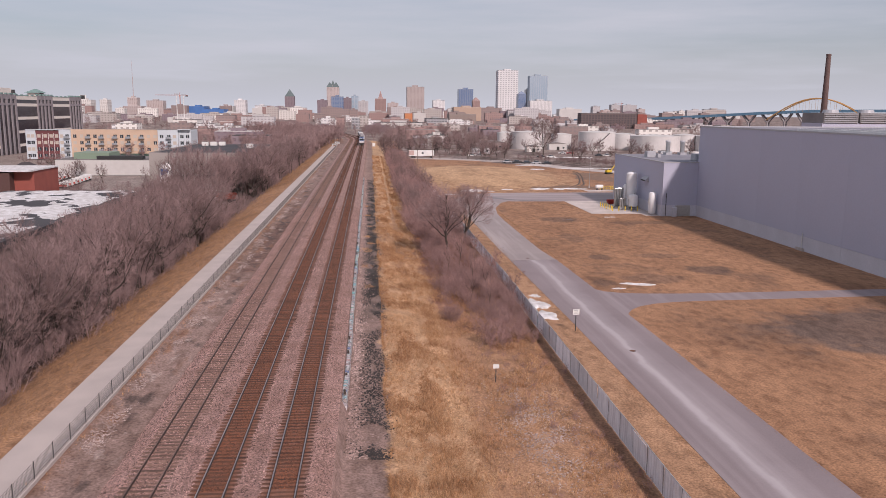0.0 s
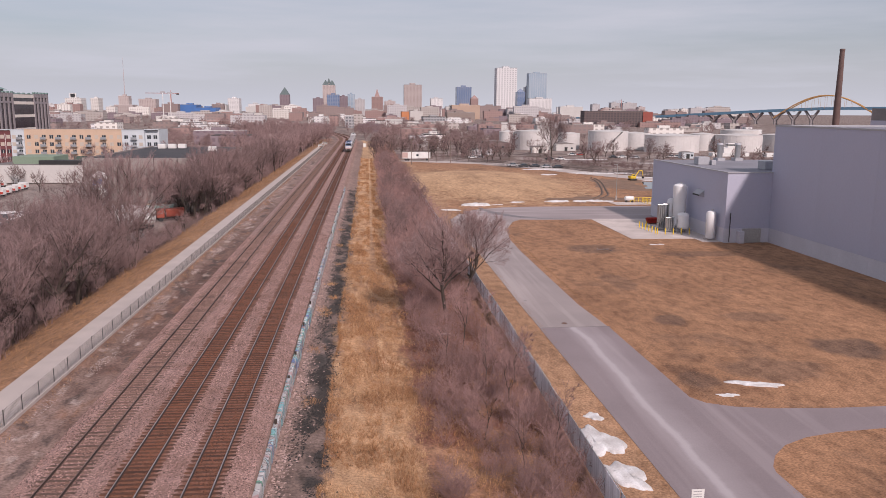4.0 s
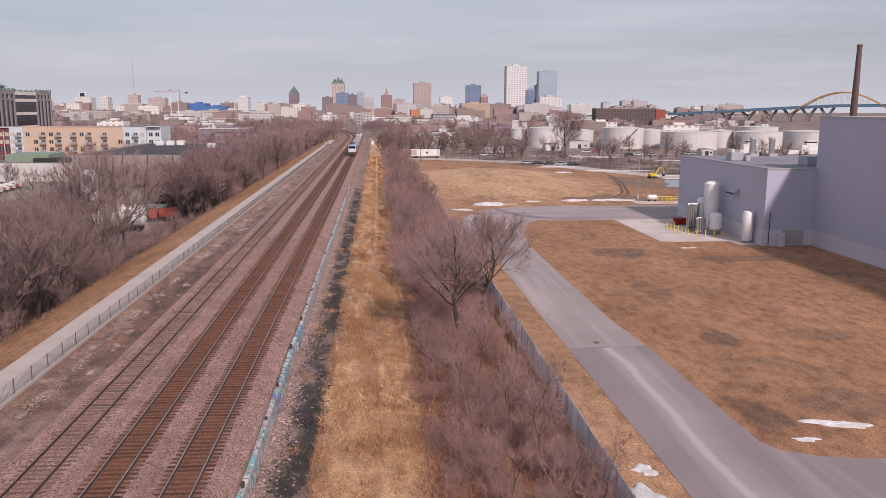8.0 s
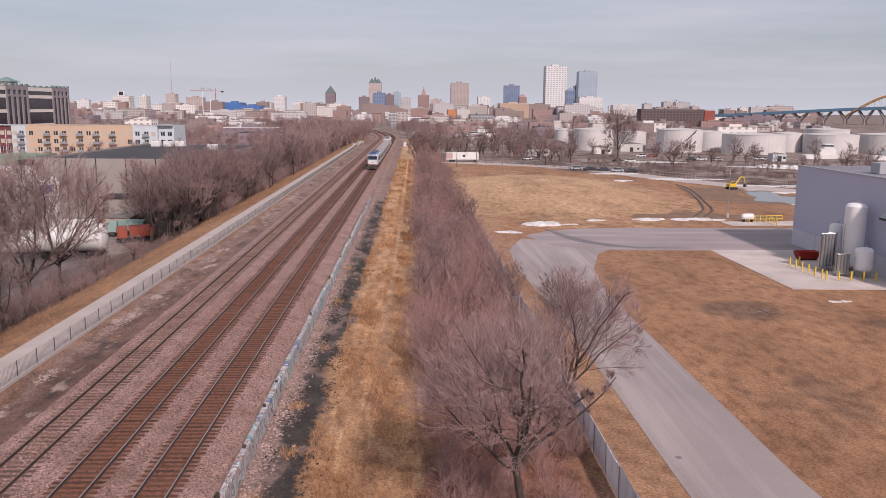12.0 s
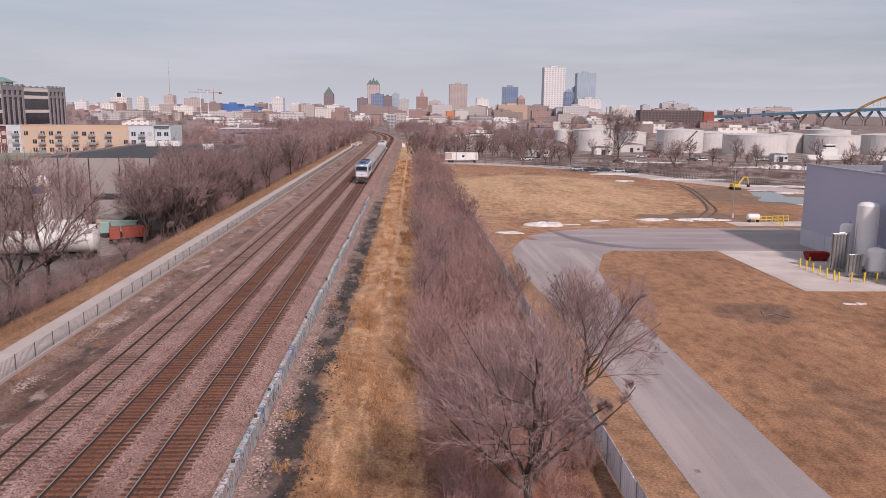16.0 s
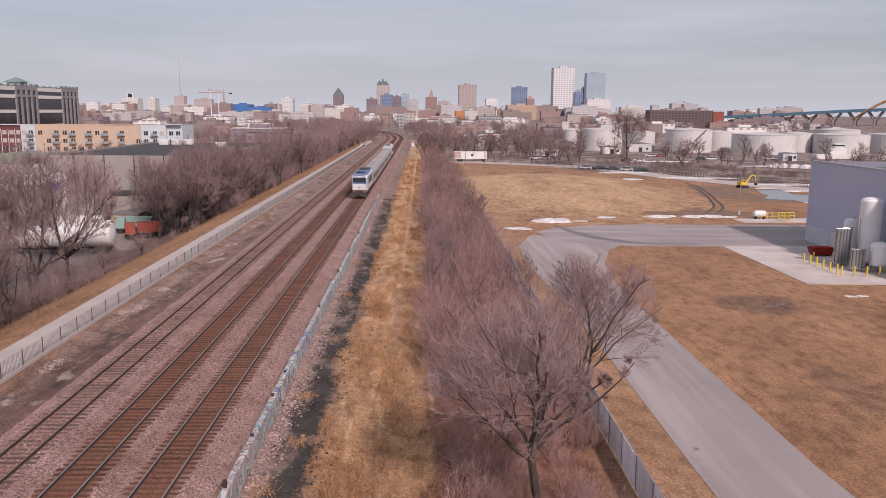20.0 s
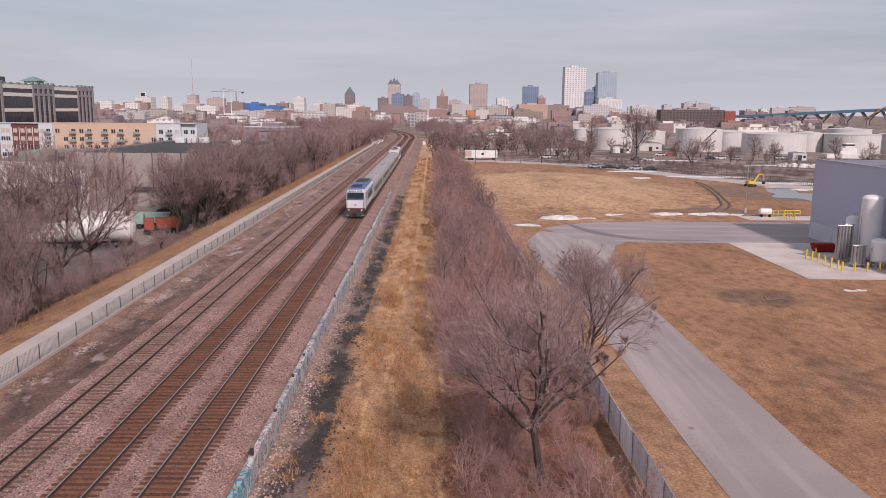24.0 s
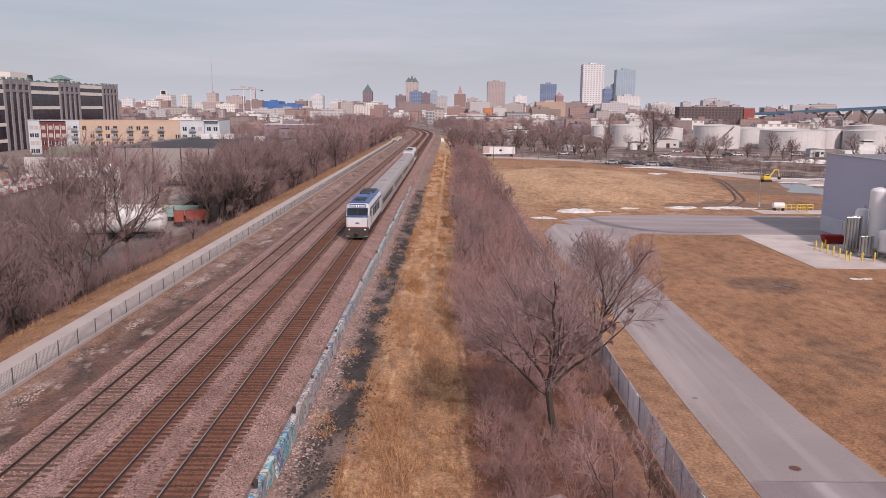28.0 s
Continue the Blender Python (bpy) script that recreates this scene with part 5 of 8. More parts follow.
    for k in range(6):
        plant(rnd.choice(MID), rnd.uniform(-90, -70), rnd.uniform(150, 185), rnd.uniform(0.6, 0.9), rnd)
    for k in range(20):
        plant(rnd.choice(BUSH), rnd.uniform(-75, -44), rnd.uniform(60, 145), rnd.uniform(0.5, 0.9), rnd)
    # woods round the far bend and beyond the field
    for i in range(85):
        c, x = rnd.uniform(300, 430), rnd.uniform(11, 75)
        if 20 < x < 52 and 290 < c < 328:
            continue
        plant(rnd.choice(FAR), x, c, rnd.uniform(0.7, 1.15), rnd)
    for i in range(115):
        x = rnd.uniform(84, 260)
        c = max(306 - 0.5 * (x - 84), 245) + rnd.uniform(0, 78)
        plant(rnd.choice(FAR), x + rnd.gauss(0, 4), c, 0.22 + 0.85 * rnd.random() ** 2, rnd)
    for i in range(60):
        plant(rnd.choice(FAR), rnd.uniform(-150, -70), rnd.uniform(208, 300) if i % 2 else rnd.uniform(380, 480), rnd.uniform(0.5, 0.85), rnd)
    lot = []
    for i in range(190):
        k = rnd.random()
        lot.append((82 + 100 * k + rnd.gauss(0, 3), 297 - 95 * k + 4 + abs(rnd.gauss(0, 9)), rnd.uniform(0.22, 0.6)))
    for i in range(60):
        lot.append((rnd.uniform(20, 80), rnd.uniform(312, 350), rnd.uniform(0.3, 0.7)))
    for i in range(40):
        x = rnd.uniform(84, 190)
        lot.append((x, 292 - 0.95 * (x - 80) * 0.9 + rnd.uniform(2, 30), rnd.uniform(0.35, 0.7)))
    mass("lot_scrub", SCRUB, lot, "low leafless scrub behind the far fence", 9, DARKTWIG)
    for src, x, c, k in ((TALL[0], 104, 342, 1.75), (TALL[1], 112, 300, 0.8)):
        plant(src, x, c, k, random.Random(3))
    wood = []
    for i in range(110):
        c = rnd.uniform(400, 640)
        wood.append((bend(c * CH)[0] + (rnd.uniform(12, 110) if rnd.random() < 0.6 else rnd.uniform(-100, -20)), c, rnd.uniform(0.9, 1.4)))
    for i in range(190):
        c = rnd.uniform(480, 1150)
        wood.append((rnd.uniform(-0.7, 0.62) * c, c, rnd.uniform(0.8, 1.5)))
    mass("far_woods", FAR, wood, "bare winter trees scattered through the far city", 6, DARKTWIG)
    for o in BUSH + SCRUB + YOUNG + TREE + TALL + MID + FAR + BIG:
        for c in list(o.children):
            bpy.data.objects.remove(c)
        bpy.data.objects.remove(o)


scatter_woods()


# ---- city ----
def facade(name, wall, pane, sx, sz, wx, wz, rough=0.8):
    """Walls of far buildings, distance haze mixed into their colours: rows of small windows in the wall's plane."""
    # haze painted in: wall pulled halfway to a slightly blue grey
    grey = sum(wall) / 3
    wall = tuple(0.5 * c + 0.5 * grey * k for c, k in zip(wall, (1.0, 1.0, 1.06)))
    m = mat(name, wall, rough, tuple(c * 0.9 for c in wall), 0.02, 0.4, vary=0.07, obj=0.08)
    nt = m.node_tree
    L = nt.links.new
    b = nt.nodes["Principled BSDF"]
    src = b.inputs["Base Color"].links[0].from_socket
    tc, sp = nt.nodes.new("ShaderNodeTexCoord"), nt.nodes.new("ShaderNodeSeparateXYZ")
    L(tc.outputs["Object"], sp.inputs["Vector"])

    def mn(op, a, c):
        q = nt.nodes.new("ShaderNodeMath")
        q.operation = op
        for i, v in enumerate((a, c)):
            if isinstance(v, (int, float)):
                q.inputs[i].default_value = v
            else:
                L(v, q.inputs[i])
        return q.outputs["Value"]
    u = mn("FRACT", mn("DIVIDE", mn("ADD", sp.outputs["X"], sp.outputs["Y"]), sx), 0)
    v = mn("FRACT", mn("DIVIDE", sp.outputs["Z"], sz), 0)
    geo, sn = nt.nodes.new("ShaderNodeNewGeometry"), nt.nodes.new("ShaderNodeSeparateXYZ")
    L(geo.outputs["Normal"], sn.inputs["Vector"])
    upright = mn("LESS_THAN", mn("ABSOLUTE", sn.outputs["Z"], 0), 0.5)
    k = mn("MULTIPLY", mn("MULTIPLY", mn("LESS_THAN", u, wx), mn("LESS_THAN", v, wz)), upright)
    mx = nt.nodes.new("ShaderNodeMix")
    mx.data_type = "RGBA"
    # panes blended with the wall colour, for the low contrast of haze
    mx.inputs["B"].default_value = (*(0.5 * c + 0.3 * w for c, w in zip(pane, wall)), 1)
    L(k, mx.inputs["Factor"])
    L(src, mx.inputs["A"])
    L(mx.outputs["Result"], b.inputs["Base Color"])
    return m


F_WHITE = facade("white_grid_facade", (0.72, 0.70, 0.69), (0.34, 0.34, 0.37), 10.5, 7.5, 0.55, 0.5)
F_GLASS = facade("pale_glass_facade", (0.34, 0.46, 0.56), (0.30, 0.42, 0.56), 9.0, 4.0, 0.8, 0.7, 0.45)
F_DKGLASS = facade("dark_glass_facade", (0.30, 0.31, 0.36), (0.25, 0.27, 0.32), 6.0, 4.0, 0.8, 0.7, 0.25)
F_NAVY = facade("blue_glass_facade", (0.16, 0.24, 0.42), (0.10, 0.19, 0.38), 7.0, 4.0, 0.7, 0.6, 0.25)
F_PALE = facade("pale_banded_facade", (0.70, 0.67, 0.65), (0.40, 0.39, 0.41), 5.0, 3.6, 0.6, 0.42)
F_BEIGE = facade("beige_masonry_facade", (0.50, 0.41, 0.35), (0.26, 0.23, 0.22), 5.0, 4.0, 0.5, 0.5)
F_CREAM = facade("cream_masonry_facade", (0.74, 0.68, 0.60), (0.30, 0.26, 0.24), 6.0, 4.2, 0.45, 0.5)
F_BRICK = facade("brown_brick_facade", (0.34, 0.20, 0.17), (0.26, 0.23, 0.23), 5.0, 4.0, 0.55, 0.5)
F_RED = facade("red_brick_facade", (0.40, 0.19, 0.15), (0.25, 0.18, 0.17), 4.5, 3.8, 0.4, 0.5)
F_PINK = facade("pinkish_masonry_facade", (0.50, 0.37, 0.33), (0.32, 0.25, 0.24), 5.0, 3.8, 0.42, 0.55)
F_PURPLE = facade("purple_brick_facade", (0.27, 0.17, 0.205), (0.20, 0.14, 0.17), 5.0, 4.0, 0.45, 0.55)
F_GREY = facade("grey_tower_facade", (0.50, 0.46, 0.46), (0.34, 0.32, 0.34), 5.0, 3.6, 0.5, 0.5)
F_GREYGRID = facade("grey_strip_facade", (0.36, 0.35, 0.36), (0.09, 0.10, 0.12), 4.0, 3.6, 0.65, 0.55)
F_PLAINWHITE = mat("plain_white_wall", (0.56, 0.54, 0.53), 0.7, (0.47, 0.45, 0.44), 0.03, 0.5, vary=0.06)
F_SALMON = mat("salmon_wall", (0.46, 0.34, 0.27), 0.8, (0.40, 0.29, 0.23), 0.02, 0.4, vary=0.06)
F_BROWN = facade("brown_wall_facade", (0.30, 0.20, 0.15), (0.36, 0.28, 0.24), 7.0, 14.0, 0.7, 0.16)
F_ORANGE = mat("orange_wall", (0.55, 0.25, 0.13), 0.8, (0.46, 0.16, 0.06), 0.04, 0.5, vary=0.08)
F_BLUE = mat("blue_wrap", (0.07, 0.18, 0.45), 0.5, (0.06, 0.15, 0.38), 0.04, 0.4, vary=0.1)
FLATROOF = mat("tarred_flat_roof", (0.26, 0.235, 0.23), 0.9, (0.17, 0.155, 0.15), 0.05, 0.6, vary=0.12, obj=0.25)
MEMBRANE = mat("pale_roof_membrane", (0.62, 0.61, 0.60), 0.8, (0.5, 0.49, 0.48), 0.05, 0.6, vary=0.08)
DARKROOF = mat("black_roof_felt", (0.055, 0.05, 0.052), 0.9, (0.085, 0.075, 0.075), 0.05, 0.6, vary=0.12)
SPIRE = mat("dark_slate_green_copper", (0.115, 0.15, 0.155), 0.7, (0.09, 0.12, 0.125), 0.1, 2, vary=0.1)
COPPER = mat("green_copper", (0.19, 0.29, 0.27), 0.7, (0.15, 0.23, 0.22), 0.1, 2, vary=0.1)


def block(name, x0, x1, y, depth, top, material, label, base=-6.0):
    t = thing(name, ((x0 + x1) / 2, y, base), label, "building", "city buildings")
    w, h = (x1 - x0) / 2, top - base
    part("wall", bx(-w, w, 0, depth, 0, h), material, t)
    part("roof", bx(-w + 0.4, w - 0.4, 0.4, depth - 0.4, h, h + 0.35), (FLATROOF, FLATROOF, MEMBRANE, DARKROOF)[int(abs(x0) * 7 + y) % 4], t)
    if w * 2 > 14:
        part("roof_house", bx(-w * 0.35, w * 0.3, depth * 0.3, depth * 0.7, h + 0.35, h + min(6, 2 + h * 0.04)), material, t)
    return t


def cone_roof(t, x, y, w, z0, z1, material=None):
    bm = bmesh.new()
    vs = [bm.verts.new((x + sx * w, y + sy * w, z0)) for sx, sy in ((-1, -1), (1, -1), (1, 1), (-1, 1))]
    a = bm.verts.new((x, y, z1))
    bm.faces.new(vs[::-1])
    for i in range(4):
        bm.faces.new((vs[i], vs[(i + 1) % 4], a))
    return part("spire", bm, material or SPIRE, t)


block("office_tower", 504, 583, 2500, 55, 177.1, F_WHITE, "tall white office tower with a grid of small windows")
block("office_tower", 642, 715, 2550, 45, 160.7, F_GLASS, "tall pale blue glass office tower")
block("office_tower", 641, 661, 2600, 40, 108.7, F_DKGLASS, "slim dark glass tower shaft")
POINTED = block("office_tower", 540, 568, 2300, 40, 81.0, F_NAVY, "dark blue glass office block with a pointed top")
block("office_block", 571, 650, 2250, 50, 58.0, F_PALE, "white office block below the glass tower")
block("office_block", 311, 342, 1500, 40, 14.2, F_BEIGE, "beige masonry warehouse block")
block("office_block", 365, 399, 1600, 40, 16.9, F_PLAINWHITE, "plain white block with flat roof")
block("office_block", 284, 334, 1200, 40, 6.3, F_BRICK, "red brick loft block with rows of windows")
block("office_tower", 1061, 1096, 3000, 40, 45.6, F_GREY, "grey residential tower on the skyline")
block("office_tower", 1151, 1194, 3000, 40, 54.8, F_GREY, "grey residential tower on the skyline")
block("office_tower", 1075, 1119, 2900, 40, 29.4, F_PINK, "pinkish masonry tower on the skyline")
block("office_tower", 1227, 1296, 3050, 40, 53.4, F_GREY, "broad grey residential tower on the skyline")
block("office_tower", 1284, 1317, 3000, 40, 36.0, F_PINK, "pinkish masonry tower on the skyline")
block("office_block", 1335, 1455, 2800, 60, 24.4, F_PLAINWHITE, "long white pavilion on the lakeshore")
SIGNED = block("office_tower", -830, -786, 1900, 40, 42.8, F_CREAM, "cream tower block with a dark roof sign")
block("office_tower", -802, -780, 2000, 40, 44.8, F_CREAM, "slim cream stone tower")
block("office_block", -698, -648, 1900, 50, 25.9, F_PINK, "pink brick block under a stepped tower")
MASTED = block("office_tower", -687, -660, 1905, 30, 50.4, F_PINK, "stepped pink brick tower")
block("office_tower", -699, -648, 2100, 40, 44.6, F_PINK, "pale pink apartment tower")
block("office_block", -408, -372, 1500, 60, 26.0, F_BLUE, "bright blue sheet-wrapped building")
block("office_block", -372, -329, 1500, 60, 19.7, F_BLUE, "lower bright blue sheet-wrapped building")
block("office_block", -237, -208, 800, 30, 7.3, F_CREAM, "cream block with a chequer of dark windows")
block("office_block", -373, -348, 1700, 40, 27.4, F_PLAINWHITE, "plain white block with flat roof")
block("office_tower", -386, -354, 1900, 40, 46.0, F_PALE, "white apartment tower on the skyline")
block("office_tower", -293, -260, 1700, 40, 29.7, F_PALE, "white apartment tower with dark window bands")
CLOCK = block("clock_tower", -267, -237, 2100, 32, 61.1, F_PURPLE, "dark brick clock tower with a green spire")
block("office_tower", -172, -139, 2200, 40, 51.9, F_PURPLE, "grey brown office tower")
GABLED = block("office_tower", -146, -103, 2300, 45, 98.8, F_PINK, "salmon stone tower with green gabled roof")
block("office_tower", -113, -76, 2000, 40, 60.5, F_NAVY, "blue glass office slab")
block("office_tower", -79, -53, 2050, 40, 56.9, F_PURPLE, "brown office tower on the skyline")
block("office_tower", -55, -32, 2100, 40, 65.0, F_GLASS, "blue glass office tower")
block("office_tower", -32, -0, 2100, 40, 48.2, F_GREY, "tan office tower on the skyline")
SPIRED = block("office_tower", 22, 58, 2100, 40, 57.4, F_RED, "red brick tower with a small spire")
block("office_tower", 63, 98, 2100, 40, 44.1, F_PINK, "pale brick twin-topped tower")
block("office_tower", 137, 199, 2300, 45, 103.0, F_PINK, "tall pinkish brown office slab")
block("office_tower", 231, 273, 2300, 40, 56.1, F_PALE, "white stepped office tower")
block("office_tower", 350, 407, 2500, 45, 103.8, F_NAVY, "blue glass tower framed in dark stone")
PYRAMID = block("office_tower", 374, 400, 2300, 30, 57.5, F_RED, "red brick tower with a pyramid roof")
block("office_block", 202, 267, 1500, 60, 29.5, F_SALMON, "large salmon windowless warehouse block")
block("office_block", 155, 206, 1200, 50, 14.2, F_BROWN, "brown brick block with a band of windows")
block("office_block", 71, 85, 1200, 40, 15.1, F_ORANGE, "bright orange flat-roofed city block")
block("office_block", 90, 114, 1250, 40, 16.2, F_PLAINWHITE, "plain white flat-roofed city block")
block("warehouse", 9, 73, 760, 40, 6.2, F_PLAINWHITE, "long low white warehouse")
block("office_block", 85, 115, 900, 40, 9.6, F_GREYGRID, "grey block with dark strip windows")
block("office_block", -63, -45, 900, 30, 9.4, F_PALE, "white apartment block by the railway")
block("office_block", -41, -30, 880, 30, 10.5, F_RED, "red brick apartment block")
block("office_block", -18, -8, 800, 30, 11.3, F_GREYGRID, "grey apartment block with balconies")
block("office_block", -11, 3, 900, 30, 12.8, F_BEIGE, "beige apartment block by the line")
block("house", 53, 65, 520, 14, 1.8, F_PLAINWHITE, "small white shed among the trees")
def top_of(t):
    return max(v.co.z for v in t.children[0].data.vertices)


cone_roof(CLOCK, 0, 16, 15, top_of(CLOCK), top_of(CLOCK) + 24)
for sx in (-11, 11):
    cone_roof(GABLED, sx, 12, 11.5, top_of(GABLED), top_of(GABLED) + 18)
cone_roof(GABLED, 0, 22, 9, top_of(GABLED), top_of(GABLED) + 26)
cone_roof(POINTED, 0, 20, 14, top_of(POINTED), top_of(POINTED) + 12, F_NAVY)
cone_roof(SPIRED, 0, 18, 8, top_of(SPIRED), top_of(SPIRED) + 26, F_RED)
cone_roof(PYRAMID, 0, 15, 12, top_of(PYRAMID), top_of(PYRAMID) + 12, F_RED)
H_MAST, H_SIGN = top_of(MASTED), top_of(SIGNED)
part("mast", cy((0, 15, H_MAST), (0, 15, H_MAST + 105), 1.0, 0.25, n=6), mat("faded_red_lattice", (0.45, 0.35, 0.34), 0.7), MASTED, "thin radio mast")
part("roof_sign", bx(-9, 9, 1, 3, H_SIGN, H_SIGN + 13), WHITE, SIGNED, "white and dark rooftop sign")
part("sign_face", bx(-6, 6, 0.6, 1, H_SIGN + 2, H_SIGN + 12), DARK, SIGNED)


def tower_crane(x, y, h, jib):
    t = thing("tower_crane", (x, y, -6), "red and white tower crane over the city", "crane")
    paint = mat("faded_crane_red", (0.42, 0.20, 0.18), 0.7, vary=0.1)
    part("mast", bx(-0.9, 0.9, -0.9, 0.9, 0, h), paint, t)
    part("jib", bx(-jib, 0, -0.6, 0.6, h, h + 1.3), paint, t)
    part("counter_jib", bx(0, jib * 0.32, -0.6, 0.6, h, h + 1.1), paint, t)
    part("counterweight", bx(jib * 0.22, jib * 0.32, -1.2, 1.2, h - 2.5, h), DARK, t)
    part("apex", cy((0, 0, h + 1), (0, 0, h + 8), 0.7, 0.3, n=6), paint, t)
    part("cab", bx(-2.6, -0.9, -1, 1, h - 2.4, h - 0.2), WHITE, t)


tower_crane(-425, 1500, 56, 55)
tower_crane(1040, 2600, 62, 26)


def city_fill():
    """Low blocks, shops and houses between the railway and downtown."""
    rnd = random.Random(21)
    kinds = ((F_BRICK, "low brown brick block with a flat roof"), (F_RED, "low red brick block with a flat roof"), (F_BEIGE, "low beige masonry block with a flat roof"),
             (F_BRICK, "low brown brick workshop block"), (F_PURPLE, "low dark brick block with a flat roof"), (F_RED, "low red brick shop block"), (F_PLAINWHITE, "low white flat-roofed building"), (F_GREY, "low grey flat-roofed block"), (F_PALE, "low pale block with banded windows"), (F_CREAM, "low cream masonry block"))
    k = 0
    while k < 300:
        y = rnd.uniform(430, 1500) if k < 190 else rnd.uniform(1400, 2100)
        x = rnd.uniform(-0.72, 0.62) * y
        s = bend(min(y, 820) * CH)[0]
        if abs(x - s) < 45 and y < 900:
            continue
        if x > 60 and y < 560:
            continue
        if x < -130 and y < 560:
            continue
        m, lab = rnd.choice(kinds)
        h = rnd.uniform(5, 11) if y < 900 else rnd.uniform(7, 17) if y < 1400 else rnd.uniform(14, 34)
        w = rnd.uniform(12, 34) if y < 900 else rnd.uniform(18, 55)
        block("city_block", x - w / 2, x + w / 2, y, rnd.uniform(10, 24), -5 + h, m, lab, -5.0)
        k += 1


city_fill()


# ---- office block, apartments and warehouse to the west ----
def office():
    """Facade parallel to the railway: five-pier bays between banded bays, counted from the north end."""
    t = thing("office_building", (-202.5, 466.4, -6), "long black-glazed office building with grey brick piers and green roof trim", "building", "", 90)
    black = mat("black_office_glass", (0.022, 0.02, 0.028), 0.12, (0.045, 0.04, 0.05), 0.12, 1.2, vary=0.2, obj=0.3)
    pier = mat("grey_brick_pier", (0.29, 0.26, 0.275), 0.8, (0.24, 0.215, 0.23), 0.1, 2, vary=0.06)
    cream = mat("cream_spandrel", (0.72, 0.66, 0.61), 0.8, vary=0.05)
    H = 34.4
    part("core", bx(-186, 0, 0.3, 60, 0, H - 1.2), mat("dark_office_core", (0.03, 0.027, 0.03), 0.8), t)
    part("end_wall", bx(-186, 0, 60, 60.4, 0, H), pier, t)
    part("north_wall", bx(0, 0.4, 0, 60, 0, H), pier, t)
    part("roof", bx(-185.5, -0.5, 0.8, 59, H - 1.2, H - 0.9), FLATROOF, t)
    panes = {}

    def pane(x0, x1, z0, z1):
        key = (round(x1 - x0, 2), round(z1 - z0, 2))
        if key not in panes:
            q = part("window", bx(0, x1 - x0, 0.1, 0.2, 0, z1 - z0), black, t)
            panes[key] = q.data
        else:
            q = new("window", panes[key])
            q.parent = t
        q.matrix_basis = pose(x0, 0, z0)
    x = 0.0
    for w1, w2 in ((22.5, 29.5), (24.0, 29.5), (24.5, 29.5), (26.5, 0)):
        step = (w1 - 1.7) / 4
        for i in range(5):
            px = x - 0.85 - step * i
            part("pier", bx(px - 0.85, px + 0.85, -0.45, 0.25, 0, H), pier, t)
            part("pier_cap", bx(px - 1.0, px + 1.0, -0.6, 0.6, H, H + 0.9), COPPER, t)
            if i < 4:
                for k in range(6):
                    pane(px - step + 0.87, px - 0.87, 0.6 + 4.6 * k, 5.1 + 4.6 * k)
                part("sill_band", bx(px - step + 0.85, px - 0.85, -0.3, 0.22, H - 6.2, H - 4.9), pier, t)
                pane(px - step + 1.1, px - 1.1, H - 4.8, H - 2.6)
                part("head_band", bx(px - step + 0.85, px - 0.85, -0.3, 0.22, H - 2.5, H), pier, t)
        x -= w1
        if not w2:
            break
        n = 9
        for z0, z1 in ((0.4, 4.0), (5.6, 11.8), (13.4, 19.8), (21.5, 27.6), (29.4, 31.6)):
            for i in range(n):
                pane(x - w2 + i * w2 / n + 0.06, x - w2 + (i + 1) * w2 / n - 0.06, z0, z1)
        for z0, z1 in ((4.0, 5.6), (11.8, 13.4), (19.8, 21.5), (27.6, 29.4), (31.6, H - 0.6)):
            part("cream_band", bx(x - w2 + 0.02, x - 0.02, -0.15, 0.22, z0, z1), cream, t)
        for i in range(4):
            part("trim_cap", bx(x - w2 + i * w2 / 4 + 0.3, x - w2 + i * w2 / 4 + 2.6, -0.3, 0.5, H - 0.6, H + 0.3), COPPER, t)
        part("green_trim", bx(x - w2, x, -0.2, 0.45, H - 0.6, H - 0.2), COPPER, t)
        x -= w2
    lan = part("roof_lantern", bx(-62, -54, 4, 11, H - 1, H + 1.9), cream, t)
    for i in range(5):
        part("lantern_window", bx(-61.6 + 1.55 * i, -60.6 + 1.55 * i, 3.9, 4.0, H + 0.2, H + 1.5), black, lan)
    bm = bmesh.new()
    vs = [bm.verts.new(q) for q in ((-63.6, 2.6, H + 1.9), (-52.4, 2.6, H + 1.9), (-52.4, 12.4, H + 1.9), (-63.6, 12.4, H + 1.9))]
    a, b = bm.verts.new((-59.5, 7.5, H + 4.4)), bm.verts.new((-56.5, 7.5, H + 4.4))
    bm.faces.new(vs[::-1])
    for f in ((vs[0], vs[1], b, a), (vs[1], vs[2], b), (vs[2], vs[3], a, b), (vs[3], vs[0], a)):
        bm.faces.new(f)
    part("lantern_roof", bm, COPPER, lan)
    part("roof_plant", bx(-108, -92, 8, 22, H - 1, H + 4), cream, t)
    part("plant_hood", cy((-88, 9, H - 1), (-88, 9, H + 3.2), 1.8, 1.4, n=12), DARK, t)


office()


